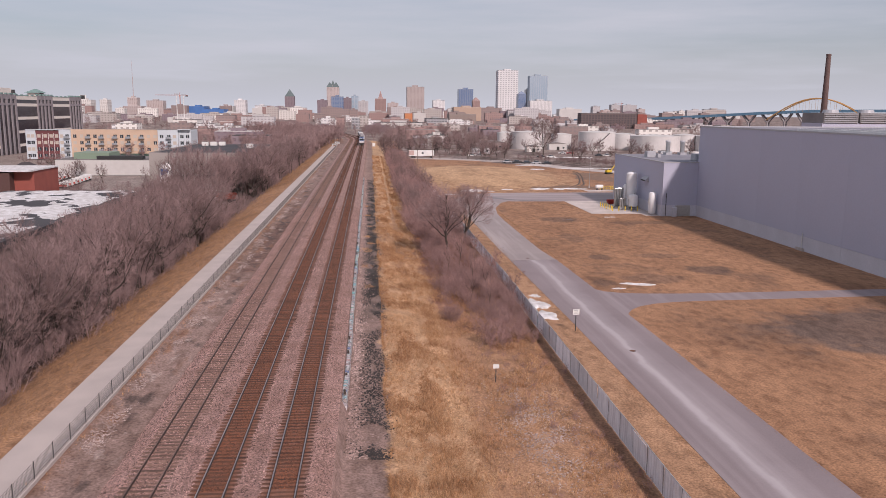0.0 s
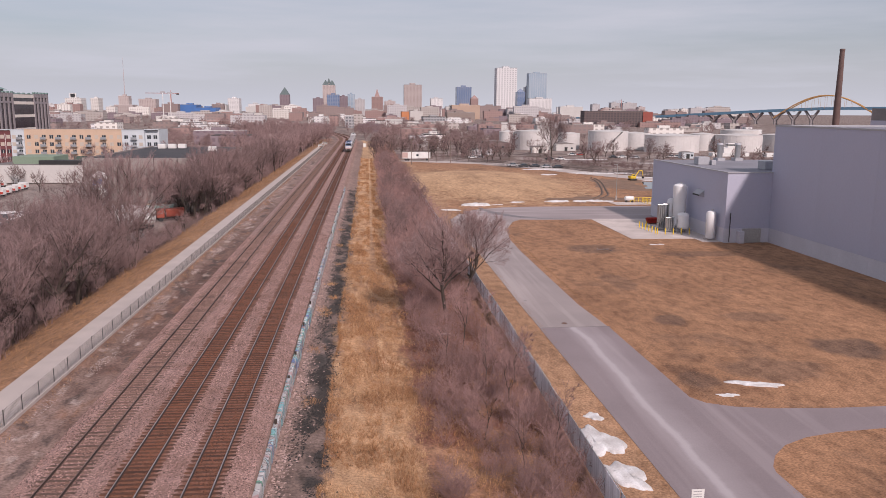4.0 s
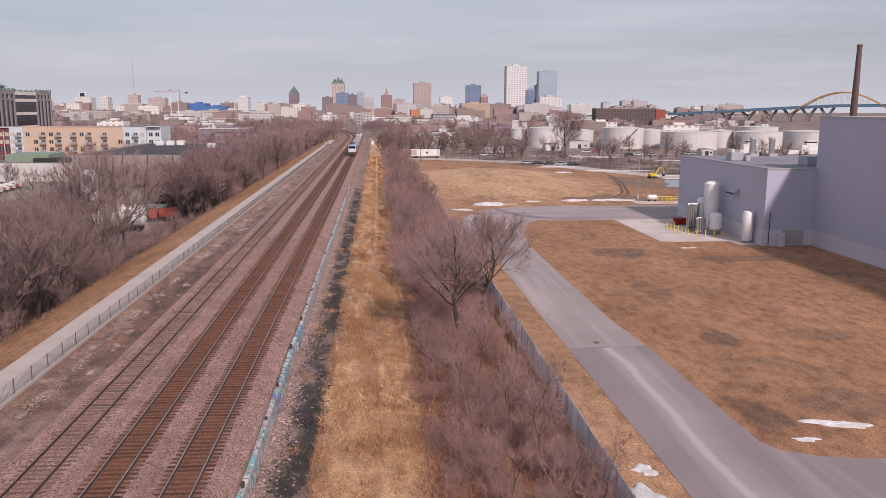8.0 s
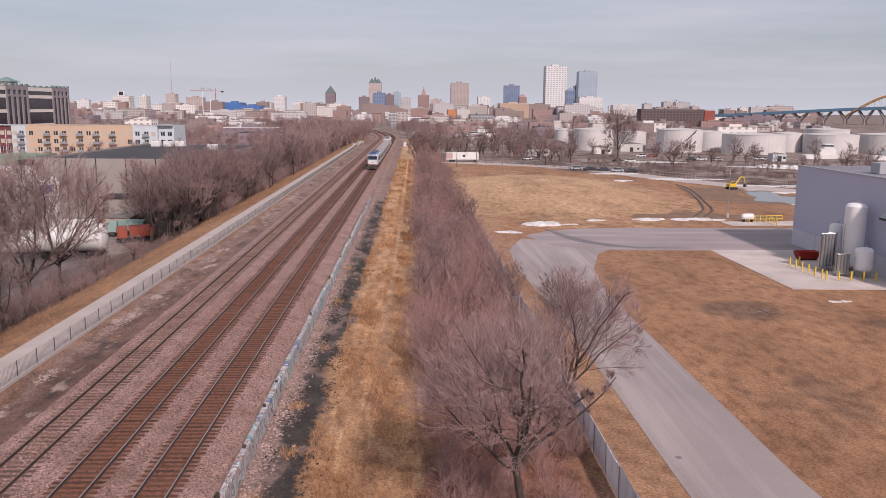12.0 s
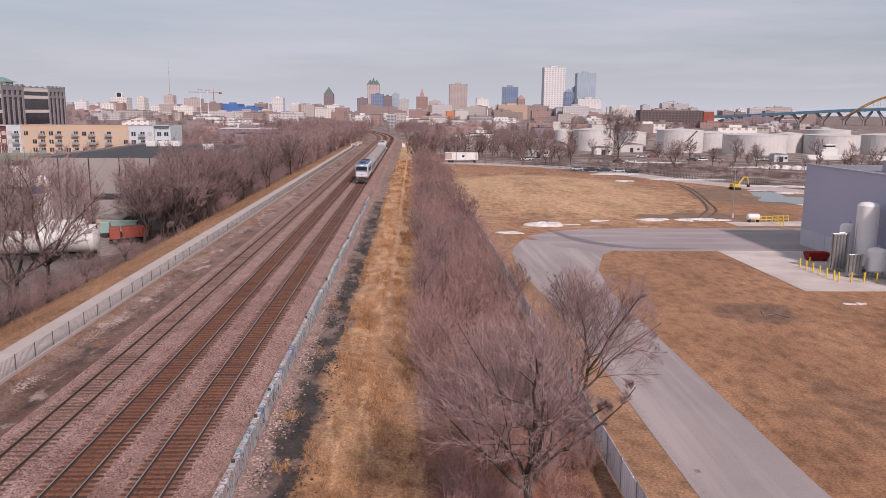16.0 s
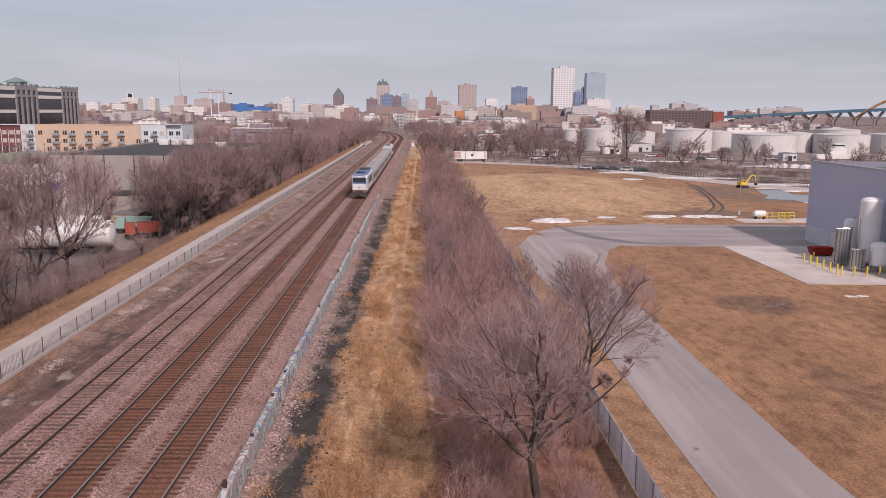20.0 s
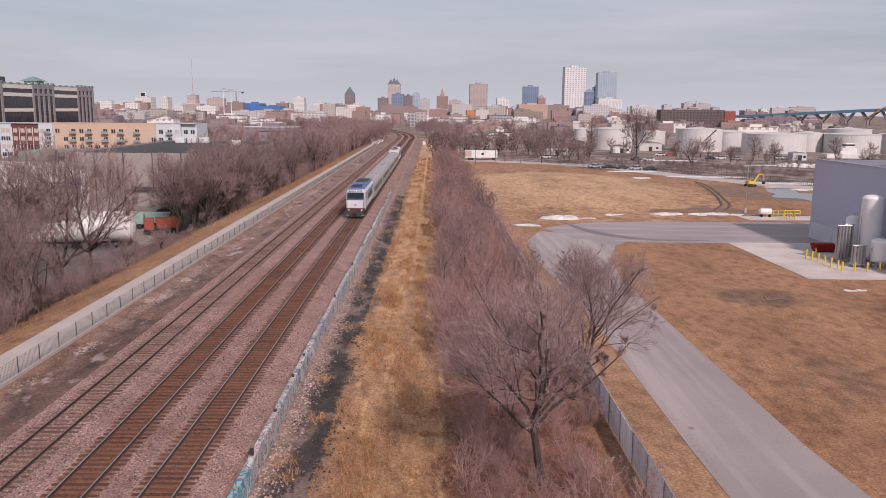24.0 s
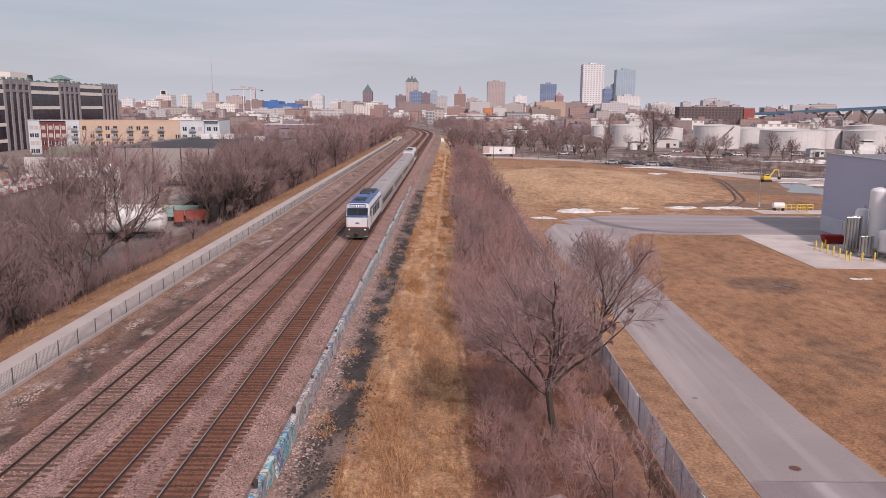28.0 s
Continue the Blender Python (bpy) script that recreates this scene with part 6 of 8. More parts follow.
def apartments():
    tan, red = mat("tan_brick", (0.57, 0.42, 0.315), 0.85, (0.52, 0.38, 0.285), 0.2, 3, vary=0.06), mat("dark_red_panel", (0.16, 0.05, 0.055), 0.7, vary=0.1)
    blue, glass = mat("pale_blue_siding", (0.55, 0.59, 0.63), 0.7, (0.50, 0.54, 0.58), 0.3, 4, vary=0.05), GLASS
    blind = mat("pale_window_blind", (0.50, 0.44, 0.38), 0.6, (0.42, 0.37, 0.33), 0.4, 4, vary=0.08)
    t = thing("apartment_building", (-153.4, 336.5, -6), "four-storey tan brick apartment building with steel balconies and pale blue ends", "building")
    H = 15.5
    part("tan_wing", bx(0, 45, 0, 18, 0, H), tan, t)
    part("blue_wing", bx(45, 55.5, -0.6, 18, 0, H - 0.1), blue, t)
    part("corner_wing", bx(55.5, 62, 1.2, 18, 0, H + 0.3), blue, t)
    part("blue_end", bx(-6, 0, -0.6, 18, 0, H - 0.2), blue, t)
    part("red_wing", bx(-18, -6, 0, 18, 0, H - 0.2), red, t)
    part("west_end", bx(-23, -18, -0.4, 18, 0, H - 0.2), blue, t)
    for a, b, h in ((0, 45, H), (45, 55.5, H - 0.1), (55.5, 62, H + 0.3), (-6, 0, H - 0.2), (-18, -6, H - 0.2), (-23, -18, H - 0.2)):
        part("roof", bx(a + 0.2, b - 0.2, 0.2, 17.8, h, h + 0.15), FLATROOF, t)
        part("parapet", bx(a, b, -0.7 if b > 45 or a < 0 else -0.12, 0.2, h, h + 0.35), tan if a == 0 else blue, t)
    part("shop_front", bx(22, 45, -0.5, 0, 0, 3.1), mat("dark_green_shopfront", (0.08, 0.12, 0.10), 0.5, vary=0.1), t)
    dark0 = part("window", bx(-0.85, 0.85, -0.06, 0.0, 0, 1.75), glass, t)
    pale0 = part("window", bx(-0.85, 0.85, -0.06, 0.0, 0, 1.75), blind, t)
    fr0 = part("window_frame", bx(-0.06, 0.06, -0.09, 0.0, 0, 1.75), WHITE, dark0)
    bal0 = part("balcony", bx(-1.35, 1.35, -1.45, 0, -0.35, -0.15), STEEL, t)
    rail0 = part("railing", bx(-1.35, 1.35, -1.47, -1.41, -0.15, 0.85), mat("galvanised_railing", (0.33, 0.35, 0.38), 0.6, metal=0.3), bal0)
    used = set()
    rn = random.Random(31)

    def window(x, y, z, dark):
        src = dark0 if dark else pale0
        q = src if src not in used else new("window", src.data)
        used.add(src)
        q.parent = t
        q.matrix_basis = pose(x, y, z)
        if dark and q is not dark0:
            new("window_frame", fr0.data).parent = q

    def balcony(x, y, z):
        o = bal0 if bal0 not in used else new("balcony", bal0.data)
        o.parent = t
        if o is not bal0:
            new("railing", rail0.data).parent = o
        used.add(bal0)
        o.matrix_basis = pose(x, y, z)
    for row in range(4):
        z = 1.0 + 3.45 * row
        for i in range(13):
            x = 1.9 + 3.46 * i
            door = i in (2, 4, 6, 8, 10)
            if row == 0 and x > 21:
                continue
            window(x, 0, z, door or i == 3 or rn.random() < 0.25)
            if door:
                balcony(x, 0, z)
        for x, dark in ((47, True), (50.8, True), (53.8, False), (-4.6, False), (-1.8, True)):
            window(x, -0.6, z, dark)
        balcony(50.8, -0.6, z)
        balcony(-1.8, -0.6, z)
        for x in (57.2, 60.2):
            window(x, 1.2, z, True)
        for x in (-21.5, -19.4):
            window(x, -0.4, z, row % 2 == 0)
        for x in (-16.4, -13.2, -10.2, -7.4):
            part("white_mullion", bx(x - 1.55, x - 1.3, -0.1, 0.0, z - 0.9, z + 2.3), WHITE, t)
            window(x, 0, z, row < 2)


apartments()


def warehouse():
    conc = mat("grey_tilt_up_panel", (0.33, 0.295, 0.28), 0.85, (0.29, 0.26, 0.245), 0.12, 3, vary=0.06, obj=0.04)
    tar = mat("black_tar_roof", (0.035, 0.033, 0.038), 0.8, (0.06, 0.055, 0.06), 0.1, 2, vary=0.15)
    t = thing("warehouse", (-64.3, 187.7, -6), "grey concrete-panel warehouse with a black tar roof", "building")
    part("core", bx(0.1, 30, 0.3, 69, 0, 13.0), conc, t)
    part("roof", bx(0.2, 29.8, 0.5, 68.8, 13.0, 13.15), tar, t)
    for i in range(5):
        part("wall_panel", bx(0.05 + 6.0 * i, 5.95 + 6.0 * i, 0, 0.3, 0, 13.5), conc, t)
        part("panel_joint", bx(5.92 + 6.0 * i, 6.1 + 6.0 * i, -0.12, 0.1, 0, 13.55), DARK, t)
    for i in range(9):
        part("end_panel", bx(0, 0.12, 0.4 + 7.6 * i, 7.9 + 7.6 * i, 0, 13.5), conc, t)
    for x, y in ((5, 55), (8, 56), (11, 57), (24, 40)):
        part("roof_unit", bx(x, x + 2.4, y, y + 2, 13.15, 14.6, bevel=0.1), WHITE, t)
    low = thing("workshop", (-49, 187.4, -6), "low grey block workshop in front of the warehouse", "building")
    part("wall", bx(0, 15, -6.5, -0.2, 0, 6.3), conc, low)
    part("roof", bx(-0.4, 15.2, -6.9, -0.4, 6.3, 6.5), tar, low)
    part("dark_window", bx(7, 12, -6.55, -6.5, 4.0, 4.9), GLASS, low)
    off = thing("site_office", (-46.8, 177.8, -6), "small tan site office with two dark windows", "building")
    part("wall", bx(0, 5, 0, 4.6, 0, 3.0), MATS["tan_brick"], off)
    part("roof", bx(-0.2, 5.2, -0.2, 4.7, 3.0, 3.25), FLATROOF, off)
    for x in (0.7, 2.9):
        part("window", bx(x, x + 1.3, -0.05, 0, 1.0, 2.2), GLASS, off)


warehouse()


def silo():
    t = thing("silo", (-56.2, 177.6, -6), "white storage silo with a blue painted emblem", "silo")
    part("shell", lathe([(1.75, 0.0), (1.75, 9.8), (1.2, 10.6), (0.4, 11.0)], 24), WHITE, t)
    bm = bmesh.new()
    for i in range(7):
        a0, a1 = -2.3 + 0.2 * i, -2.3 + 0.2 * (i + 1)
        h0, h1 = 7.6 + 0.08 * i, 9.2 + 0.1 * ((i * 3) % 4)
        bm.faces.new([bm.verts.new((1.77 * math.cos(a), 1.77 * math.sin(a), z)) for a, z in ((a0, h0), (a1, h0), (a1, h1), (a0, h1))])
    part("emblem", bm, LOCO_BLUE, t, "plain blue emblem")
    for k in range(4):
        a = 0.785 + 1.571 * k
        part("leg", bx(1.6 * math.cos(a) - 0.1, 1.6 * math.cos(a) + 0.1, 1.6 * math.sin(a) - 0.1, 1.6 * math.sin(a) + 0.1, -0.1, 0.3), STEEL, t)


silo()


def low_sheds():
    wood = mat("weathered_boards", (0.12, 0.09, 0.085), 0.9, (0.19, 0.15, 0.14), 0.8, 10, 0.4, vary=0.25, stretch=(6, 6, 0.7))
    t = thing("long_shed", (-48, 52, -6), "long weathered timber shed with snow lying on its roof", "shed")
    part("core", bx(-30, -0.05, 0, 99, 0, 8.0), wood, t)
    for i in range(33):
        part("wall_board_bay", bx(-0.05, 0.06, 3.0 * i + 0.04, 3.0 * i + 2.96, 0, 7.2), wood, t)
    part("roof", bx(-30.4, 0.5, -0.4, 99.4, 7.3, 8.25), mat("black_tar_roof", (0.035, 0.033, 0.038)), t)
    bm = bmesh.new()
    bmesh.ops.create_grid(bm, x_segments=40, y_segments=110, size=0.5)
    for v in bm.verts:
        x, y = -15.2 + v.co.x * 29, 49.5 + v.co.y * 98
        v.co = (x, y, 8.16 + 0.3 * (noise.noise((x * 0.12, y * 0.1, 0)) + 0.6 * noise.noise((x * 0.5, y * 0.4, 3)) + 0.42))
    sn = part("roof_snow", bm, SNOW, t, "patchy old snow")
    b = thing("brick_building", (-82, 153, -6), "red brick building with a white flat roof", "building")
    part("brick_wall", bx(-40, 0, 0, 16, 0, 10.9), F_RED_PLAIN, b)
    part("dark_wall", bx(-40, -5.0, -2.6, 0, 0, 10.6), mat("dark_brown_siding", (0.10, 0.05, 0.045), 0.8, vary=0.1), b)
    part("roof", bx(-40.4, 0.3, -3.0, 16.4, 10.9, 11.25), SNOW, b, "white roof")
    h = thing("small_house", (-133, 236, -6), "small house with a dark hipped roof", "house")
    part("wall", bx(0, 10, 0, 9, 0, 3.2), MATS["tan_brick"], h)
    bm = bmesh.new()
    vs = [bm.verts.new(q) for q in ((-0.6, -0.6, 3.2), (10.6, -0.6, 3.2), (10.6, 9.6, 3.2), (-0.6, 9.6, 3.2))]
    r0, r1 = bm.verts.new((3.5, 4.5, 6.2)), bm.verts.new((6.5, 4.5, 6.2))
    for f in ((vs[0], vs[1], r1, r0), (vs[1], vs[2], r1), (vs[2], vs[3], r0, r1), (vs[3], vs[0], r0), tuple(vs[::-1])):
        bm.faces.new(f)
    part("roof", bm, mat("dark_shingles", (0.07, 0.06, 0.065), 0.9, vary=0.2, fine=20), h)
    w = thing("white_warehouse", (-122, 250, -6), "low white warehouse with a flat roof", "building")
    part("wall", bx(0, 42, 0, 26, 0, 6.2), F_PLAINWHITE, w)
    part("roof", bx(0.2, 41.8, 0.2, 25.8, 6.2, 6.4), FLATROOF, w)
    part("green_shed", bx(6, 20, 4, 18, 6.4, 9.0), mat("green_siding", (0.22, 0.29, 0.22), 0.8, vary=0.1), w)
    part("dark_canopy", bx(16, 34, 1, 6, 6.4, 7.8), DARK, w)


F_RED_PLAIN = mat("plain_red_brick", (0.30, 0.085, 0.065), 0.85, (0.25, 0.07, 0.055), 0.3, 6, vary=0.08)
low_sheds()


# ---- yard vehicles ----
def wheels(t, xs, w, r=0.5, y0=0.0):
    for x in xs:
        for sy in (-w, w):
            part("wheel", cy((x, y0 + sy - 0.14, r), (x, y0 + sy + 0.14, r), r, n=14), DARK, t)


def tank_trailer(x, y, rz, ln, r):
    t = thing("tank_trailer", (x, y, -6.0), "white bulk tank trailer parked in the yard", "trailer", "yard vehicles", rz)
    bm = lathe([(r * 0.3, -ln / 2), (r * 0.8, -ln / 2 + 0.25), (r, -ln / 2 + 0.8), (r, 0), (r, ln / 2 - 0.8), (r * 0.8, ln / 2 - 0.25), (r * 0.3, ln / 2)], 24)
    bmesh.ops.rotate(bm, verts=bm.verts[:], matrix=Matrix.Rotation(math.pi / 2, 3, "Y"))
    bmesh.ops.translate(bm, verts=bm.verts[:], vec=(0, 0, r + 1.0))
    part("tank", bm, WHITE, t)
    part("frame", bx(-ln / 2 + 0.5, ln / 2 - 0.5, -0.5, 0.5, 0.7, 1.05), DARK, t)
    wheels(t, (ln / 2 - 1.4, ln / 2 - 2.7, -ln / 2 + 1.6), 1.0)
    for hx in (-ln / 4, ln / 4):
        part("hatch", cy((hx, 0, 2 * r + 0.95), (hx, 0, 2 * r + 1.2), 0.35, n=12), STEEL, t)


tank_trailer(-49.8, 157.5, 3, 12.5, 1.75)
tank_trailer(-41.5, 158.6, 3, 8.5, 2.1)


def box_truck(x, y, rz, body, cab, label, ln=7.0):
    t = thing("box_truck", (x, y, -6.0), label, "truck", "yard vehicles", rz)
    t.scale = (0.85, 0.85, 0.85) if ln > 7 else (0.66, 0.66, 0.62)
    part("box_body", bx(-ln / 2, ln / 2 - 1.6, -1.2, 1.2, 0.95, 3.5, bevel=0.05), body, t)
    c = part("cab", bx(ln / 2 - 1.5, ln / 2 + 0.3, -1.1, 1.1, 0.7, 2.5, bevel=0.15), cab, t)
    part("windshield", bx(ln / 2 + 0.29, ln / 2 + 0.33, -0.95, 0.95, 1.6, 2.3), GLASS, c)
    for sy in (-1.23, 1.2):
        part("side_stripe", bx(-ln / 2 + 0.1, ln / 2 - 1.7, sy, sy + 0.03, 1.2, 2.2), RED, t)
    part("frame", bx(-ln / 2, ln / 2, -0.45, 0.45, 0.5, 0.95), DARK, t)
    wheels(t, (-ln / 2 + 1.2, ln / 2 - 0.6), 0.95, 0.45)


def tipper(x, y, rz, body, label):
    t = thing("dump_truck", (x, y, -6.0), label, "truck", "yard vehicles", rz)
    bm = bmesh.new()
    lo = [bm.verts.new(q) for q in ((-3, -1.1, 1.1), (1, -1.1, 1.1), (1, 1.1, 1.1), (-3, 1.1, 1.1))]
    hi = [bm.verts.new(q) for q in ((-3.4, -1.3, 2.9), (1.2, -1.3, 2.9), (1.2, 1.3, 2.9), (-3.4, 1.3, 2.9))]
    bm.faces.new(lo[::-1])
    bm.faces.new(hi)
    for i in range(4):
        bm.faces.new((lo[i], lo[(i + 1) % 4], hi[(i + 1) % 4], hi[i]))
    part("hopper", bm, body, t)
    c = part("cab", bx(1.4, 3.2, -1.15, 1.15, 0.8, 2.9, bevel=0.12), body, t)
    part("windshield", bx(3.19, 3.23, -1, 1, 1.8, 2.6), GLASS, c)
    part("frame", bx(-3.4, 3.2, -0.45, 0.45, 0.55, 1.1), DARK, t)
    wheels(t, (-2.6, -1.3, 2.3), 1.0, 0.5)


TEAL = mat("faded_teal_paint", (0.24, 0.36, 0.34), 0.6, (0.3, 0.4, 0.37), 0.6, 6, vary=0.1)
RUSTRED = mat("rusty_red_paint", (0.31, 0.07, 0.045), 0.6, (0.20, 0.055, 0.04), 0.6, 6, vary=0.15)
tipper(-37.6, 170.5, 200, RUSTRED, "rusty red dump truck in the yard")
tipper(-41.8, 176, 190, TEAL, "faded teal dump truck in the yard")
box_truck(-50.5, 176.2, 3, WHITE, WHITE, "white box truck beside the site office", 9.5)
for i in range(7):
    box_truck(-99.5 - 0.55 * i, 206 + 4.4 * i, 172, WHITE, RED if i % 3 == 0 else WHITE, "white rental truck in a parked row" if i % 3 else "white rental truck with a red cab in a parked row", 6.0)


for i in range(7):
    box_truck(-110 - 0.5 * i, 212 + 4.4 * i, 172, WHITE, RED if i % 2 else WHITE, "white rental truck with a red cab in a parked row" if i % 2 else "white rental truck in a parked row", 6.0)


def car(x, y, z, rz, body, label):
    t = thing("car", (x, y, z), label, "car", "parked cars", rz)
    part("body", prism([(-0.85, 0.3), (0.85, 0.3), (0.9, 0.55), (0.85, 0.85), (-0.85, 0.85), (-0.9, 0.55)], -2.2, 2.2), body, t)
    bm = bmesh.new()
    lo = [bm.verts.new(q) for q in ((-0.82, -1.5, 0.85), (0.82, -1.5, 0.85), (0.82, 1.2, 0.85), (-0.82, 1.2, 0.85))]
    hi = [bm.verts.new(q) for q in ((-0.65, -1.0, 1.42), (0.65, -1.0, 1.42), (0.65, 0.6, 1.42), (-0.65, 0.6, 1.42))]
    bm.faces.new(hi)
    for i in range(4):
        bm.faces.new((lo[i], lo[(i + 1) % 4], hi[(i + 1) % 4], hi[i]))
    part("cabin", bm, GLASS, t)
    part("roof_panel", bx(-0.64, 0.64, -0.98, 0.58, 1.42, 1.45), body, t)
    for yy in (-1.35, 1.35):
        for sx in (-0.8, 0.8):
            part("wheel", cy((sx - 0.1, yy, 0.32), (sx + 0.1, yy, 0.32), 0.32, n=12), DARK, t)


CARS = [mat("car_paint_" + n, c, 0.35, vary=0.04) for n, c in (("silver", (0.4, 0.4, 0.42)), ("black", (0.03, 0.03, 0.035)), ("white", (0.68, 0.68, 0.68)), ("red", (0.32, 0.05, 0.04)))]
rnd = random.Random(9)
for i in range(9):
    k = rnd.randrange(4)
    car(-76 - 4.6 * (i % 5), 160 + 9 * (i // 5) + rnd.uniform(-1, 1), ground_z(-80, 180), rnd.uniform(80, 100), CARS[k], ("silver", "black", "white", "dark red")[k] + " parked car in the yard")
for i in range(5):
    car(70 + 4.2 * i, 282 - 2.2 * i, ground_z(75, 280), 100, CARS[(0, 1, 1, 0, 1)[i]], ("silver", "black", "black", "silver", "black")[i] + " parked car beside the far road")

# ---- tank farm ----
TANKWALL = mat("chalky_tank_paint", (0.63, 0.605, 0.60), 0.6, (0.56, 0.535, 0.53), 0.12, 0.8, vary=0.05)


def oil_tank(x, y, r, h, label):
    z = ground_z(x, y)
    t = thing("storage_tank", (x, y, z), label, "storage tank", "tank farm")
    shell = part("shell", lathe([(r, 0), (r, h)], 64), TANKWALL, t)
    for f in shell.data.polygons:
        f.use_smooth = False
    part("roof", lathe([(r * 0.985, h), (r * 0.5, h + 0.5), (0.3, h + 0.9)], 48), F_PLAINWHITE, t)
    part("rim_band", lathe([(r + 0.02, h - 0.3), (r + 0.14, h - 0.28), (r + 0.14, h), (r + 0.02, h + 0.02)], 64), TANKWALL, t)
    n = int(r * 1.2)
    for k in range(n):
        a = 3.3 + 2.8 * k / n
        part("plate_seam", bx((r + 0.01) * math.cos(a) - 0.04, (r + 0.01) * math.cos(a) + 0.04, (r + 0.01) * math.sin(a) - 0.04, (r + 0.01) * math.sin(a) + 0.04, 0, h), TANKWALL, t)
    if r > 12.5 or r < 12:
        return
    st = bmesh.new()
    n = 18
    for i in range(n):
        a = -2.2 + 0.06 * i
        box(st, (r + 0.1) * math.cos(a), (r + 0.9) * math.cos(a) + 0.3, (r + 0.5) * math.sin(a) - 0.5, (r + 0.5) * math.sin(a) + 0.3, h * i / n, h * i / n + 0.5)
    part("stair", st, DARK, t)


for x, y, r, h in ((157, 404, 12.2, 12.0), (181, 420, 9, 10.5), (192, 392, 16.0, 10.2), (222, 412, 8, 10.4), (240, 402, 14, 10.2), (276, 408, 15, 10.4), (272, 455, 13, 12), (112, 412, 11, 11.6), (97, 418, 5, 11), (139, 425, 7, 10)):
    oil_tank(x, y, r, h, "large pale cylindrical oil storage tank")


def construction_block():
    t = thing("unfinished_block", (300, 900, -6), "dark brick apartment block under construction", "building")
    part("wall", bx(10, 94, 0, 20, 0, 25), facade("dark_brick_facade", (0.15, 0.085, 0.08), (0.05, 0.05, 0.06), 4.4, 3.4, 0.6, 0.6), t)
    part("red_end", bx(94, 108, -1, 20, 0, 24), F_RED_PLAIN, t)
    part("roof", bx(10, 108, 0.5, 19.5, 25, 25.3), FLATROOF, t)


construction_block()


# ---- bridge and chimney ----
def bridge():
    t = thing("arch_bridge", (0, 0, 0), "long road bridge with a blue girder and orange arch", "bridge")
    blue, orange, pier = mat("blue_steel", (0.10, 0.20, 0.30), 0.6, vary=0.08), mat("orange_steel", (0.50, 0.27, 0.10), 0.6, vary=0.1), mat("grey_concrete_pier", (0.33, 0.30, 0.31), 0.9, vary=0.08)
    way = [(420, 1330, 4), (545, 1255, 7.5), (640, 1195, 15), (730, 1140, 22), (800, 1095, 26.5), (900, 1030, 28), (1000, 960, 27), (1150, 860, 20)]
    way = [(x, y * CH, z) for x, y, z in way]
    for a, b in zip(way, way[1:]):
        bm = bmesh.new()
        d = Vector((b[0] - a[0], b[1] - a[1], 0)).normalized()
        n = Vector((-d.y, d.x, 0)) * 13
        for p, q in ((a, b),):
            vs = [bm.verts.new(Vector(c) + s * n + Vector((0, 0, h))) for c in (p, q) for s in (-1, 1) for h in (-3.6, 1.2)]
            for f in ((0, 1, 3, 2), (4, 6, 7, 5), (0, 4, 5, 1), (2, 3, 7, 6), (1, 5, 7, 3), (0, 2, 6, 4)):
                bm.faces.new([vs[i] for i in f])
        part("deck_girder", bm, blue, t)
    k = 0
    for a, b in zip(way[:4], way[1:5]):
        for i in range(3):
            p = Vector(a).lerp(Vector(b), (i + 0.5) / 3)
            d = Vector((b[0] - a[0], b[1] - a[1], 0)).normalized()
            low, high = -6.0, p.z - 3.4
            mid = low + (high - low) * 0.42
            n = Vector((-d.y, d.x, 0))
            cap = part("pier_cap", cy(p - n * 9 + Vector((0, 0, high - p.z)), p + n * 9 + Vector((0, 0, high - p.z)), 1.0, n=6), pier, t)
            for s in (-7, 7):
                c = p + n * s
                part("pier_column", cy((c.x, c.y, low), (c.x, c.y, mid), 2.1, 1.8, n=8), pier, cap)
                for e in (-1, 1):
                    part("pier_arm", cy((c.x, c.y, mid - 0.6), (c.x + d.x * 11 * e, c.y + d.y * 11 * e, high), 1.7, 1.5, n=8), pier, cap)
    # arch over the main span
    a, b = Vector((741, 1134 * CH, 22.5)), Vector((871, 1053 * CH, 27.5))
    d = (b - a).normalized()
    n = Vector((-d.y, d.x, 0)).normalized() * 16
    for s in (-1, 1):
        bm = bmesh.new()
        pts = [a.lerp(b, i / 16) + s * n + Vector((0, 0, -14 + 37 * math.sin(math.pi * i / 16))) for i in range(17)]
        for p, q in zip(pts, pts[1:]):
            cyl(bm, p, q, 1.1, n=5)
        part("arch_rib", bm, orange, t)
    for i in range(4, 13):
        z = -14 + 37 * math.sin(math.pi * i / 16)
        p = a.lerp(b, i / 16)
        part("arch_brace", cy(p + n + Vector((0, 0, z)), p - n + Vector((0, 0, z)), 0.6, n=5), orange, t)
        if z > 3:
            for s in (-1, 1):
                part("hanger", cy(p + s * n, p + s * n + Vector((0, 0, z)), 0.2, n=4), orange, t)


bridge()
ch = thing("chimney", (626, 828, -5), "tall brown brick industrial chimney", "chimney")
part("shaft", lathe([(4.6, 0), (4.2, 30), (3.0, 105), (2.8, 106)], 20), mat("brown_chimney_brick", (0.14, 0.088, 0.08), 0.9, (0.11, 0.07, 0.065), 0.1, 2, vary=0.1), ch)
part("rim", lathe([(3.1, 103), (3.3, 103.4), (3.3, 105.6), (3.1, 106)], 20), MATS["brown_chimney_brick"], ch)




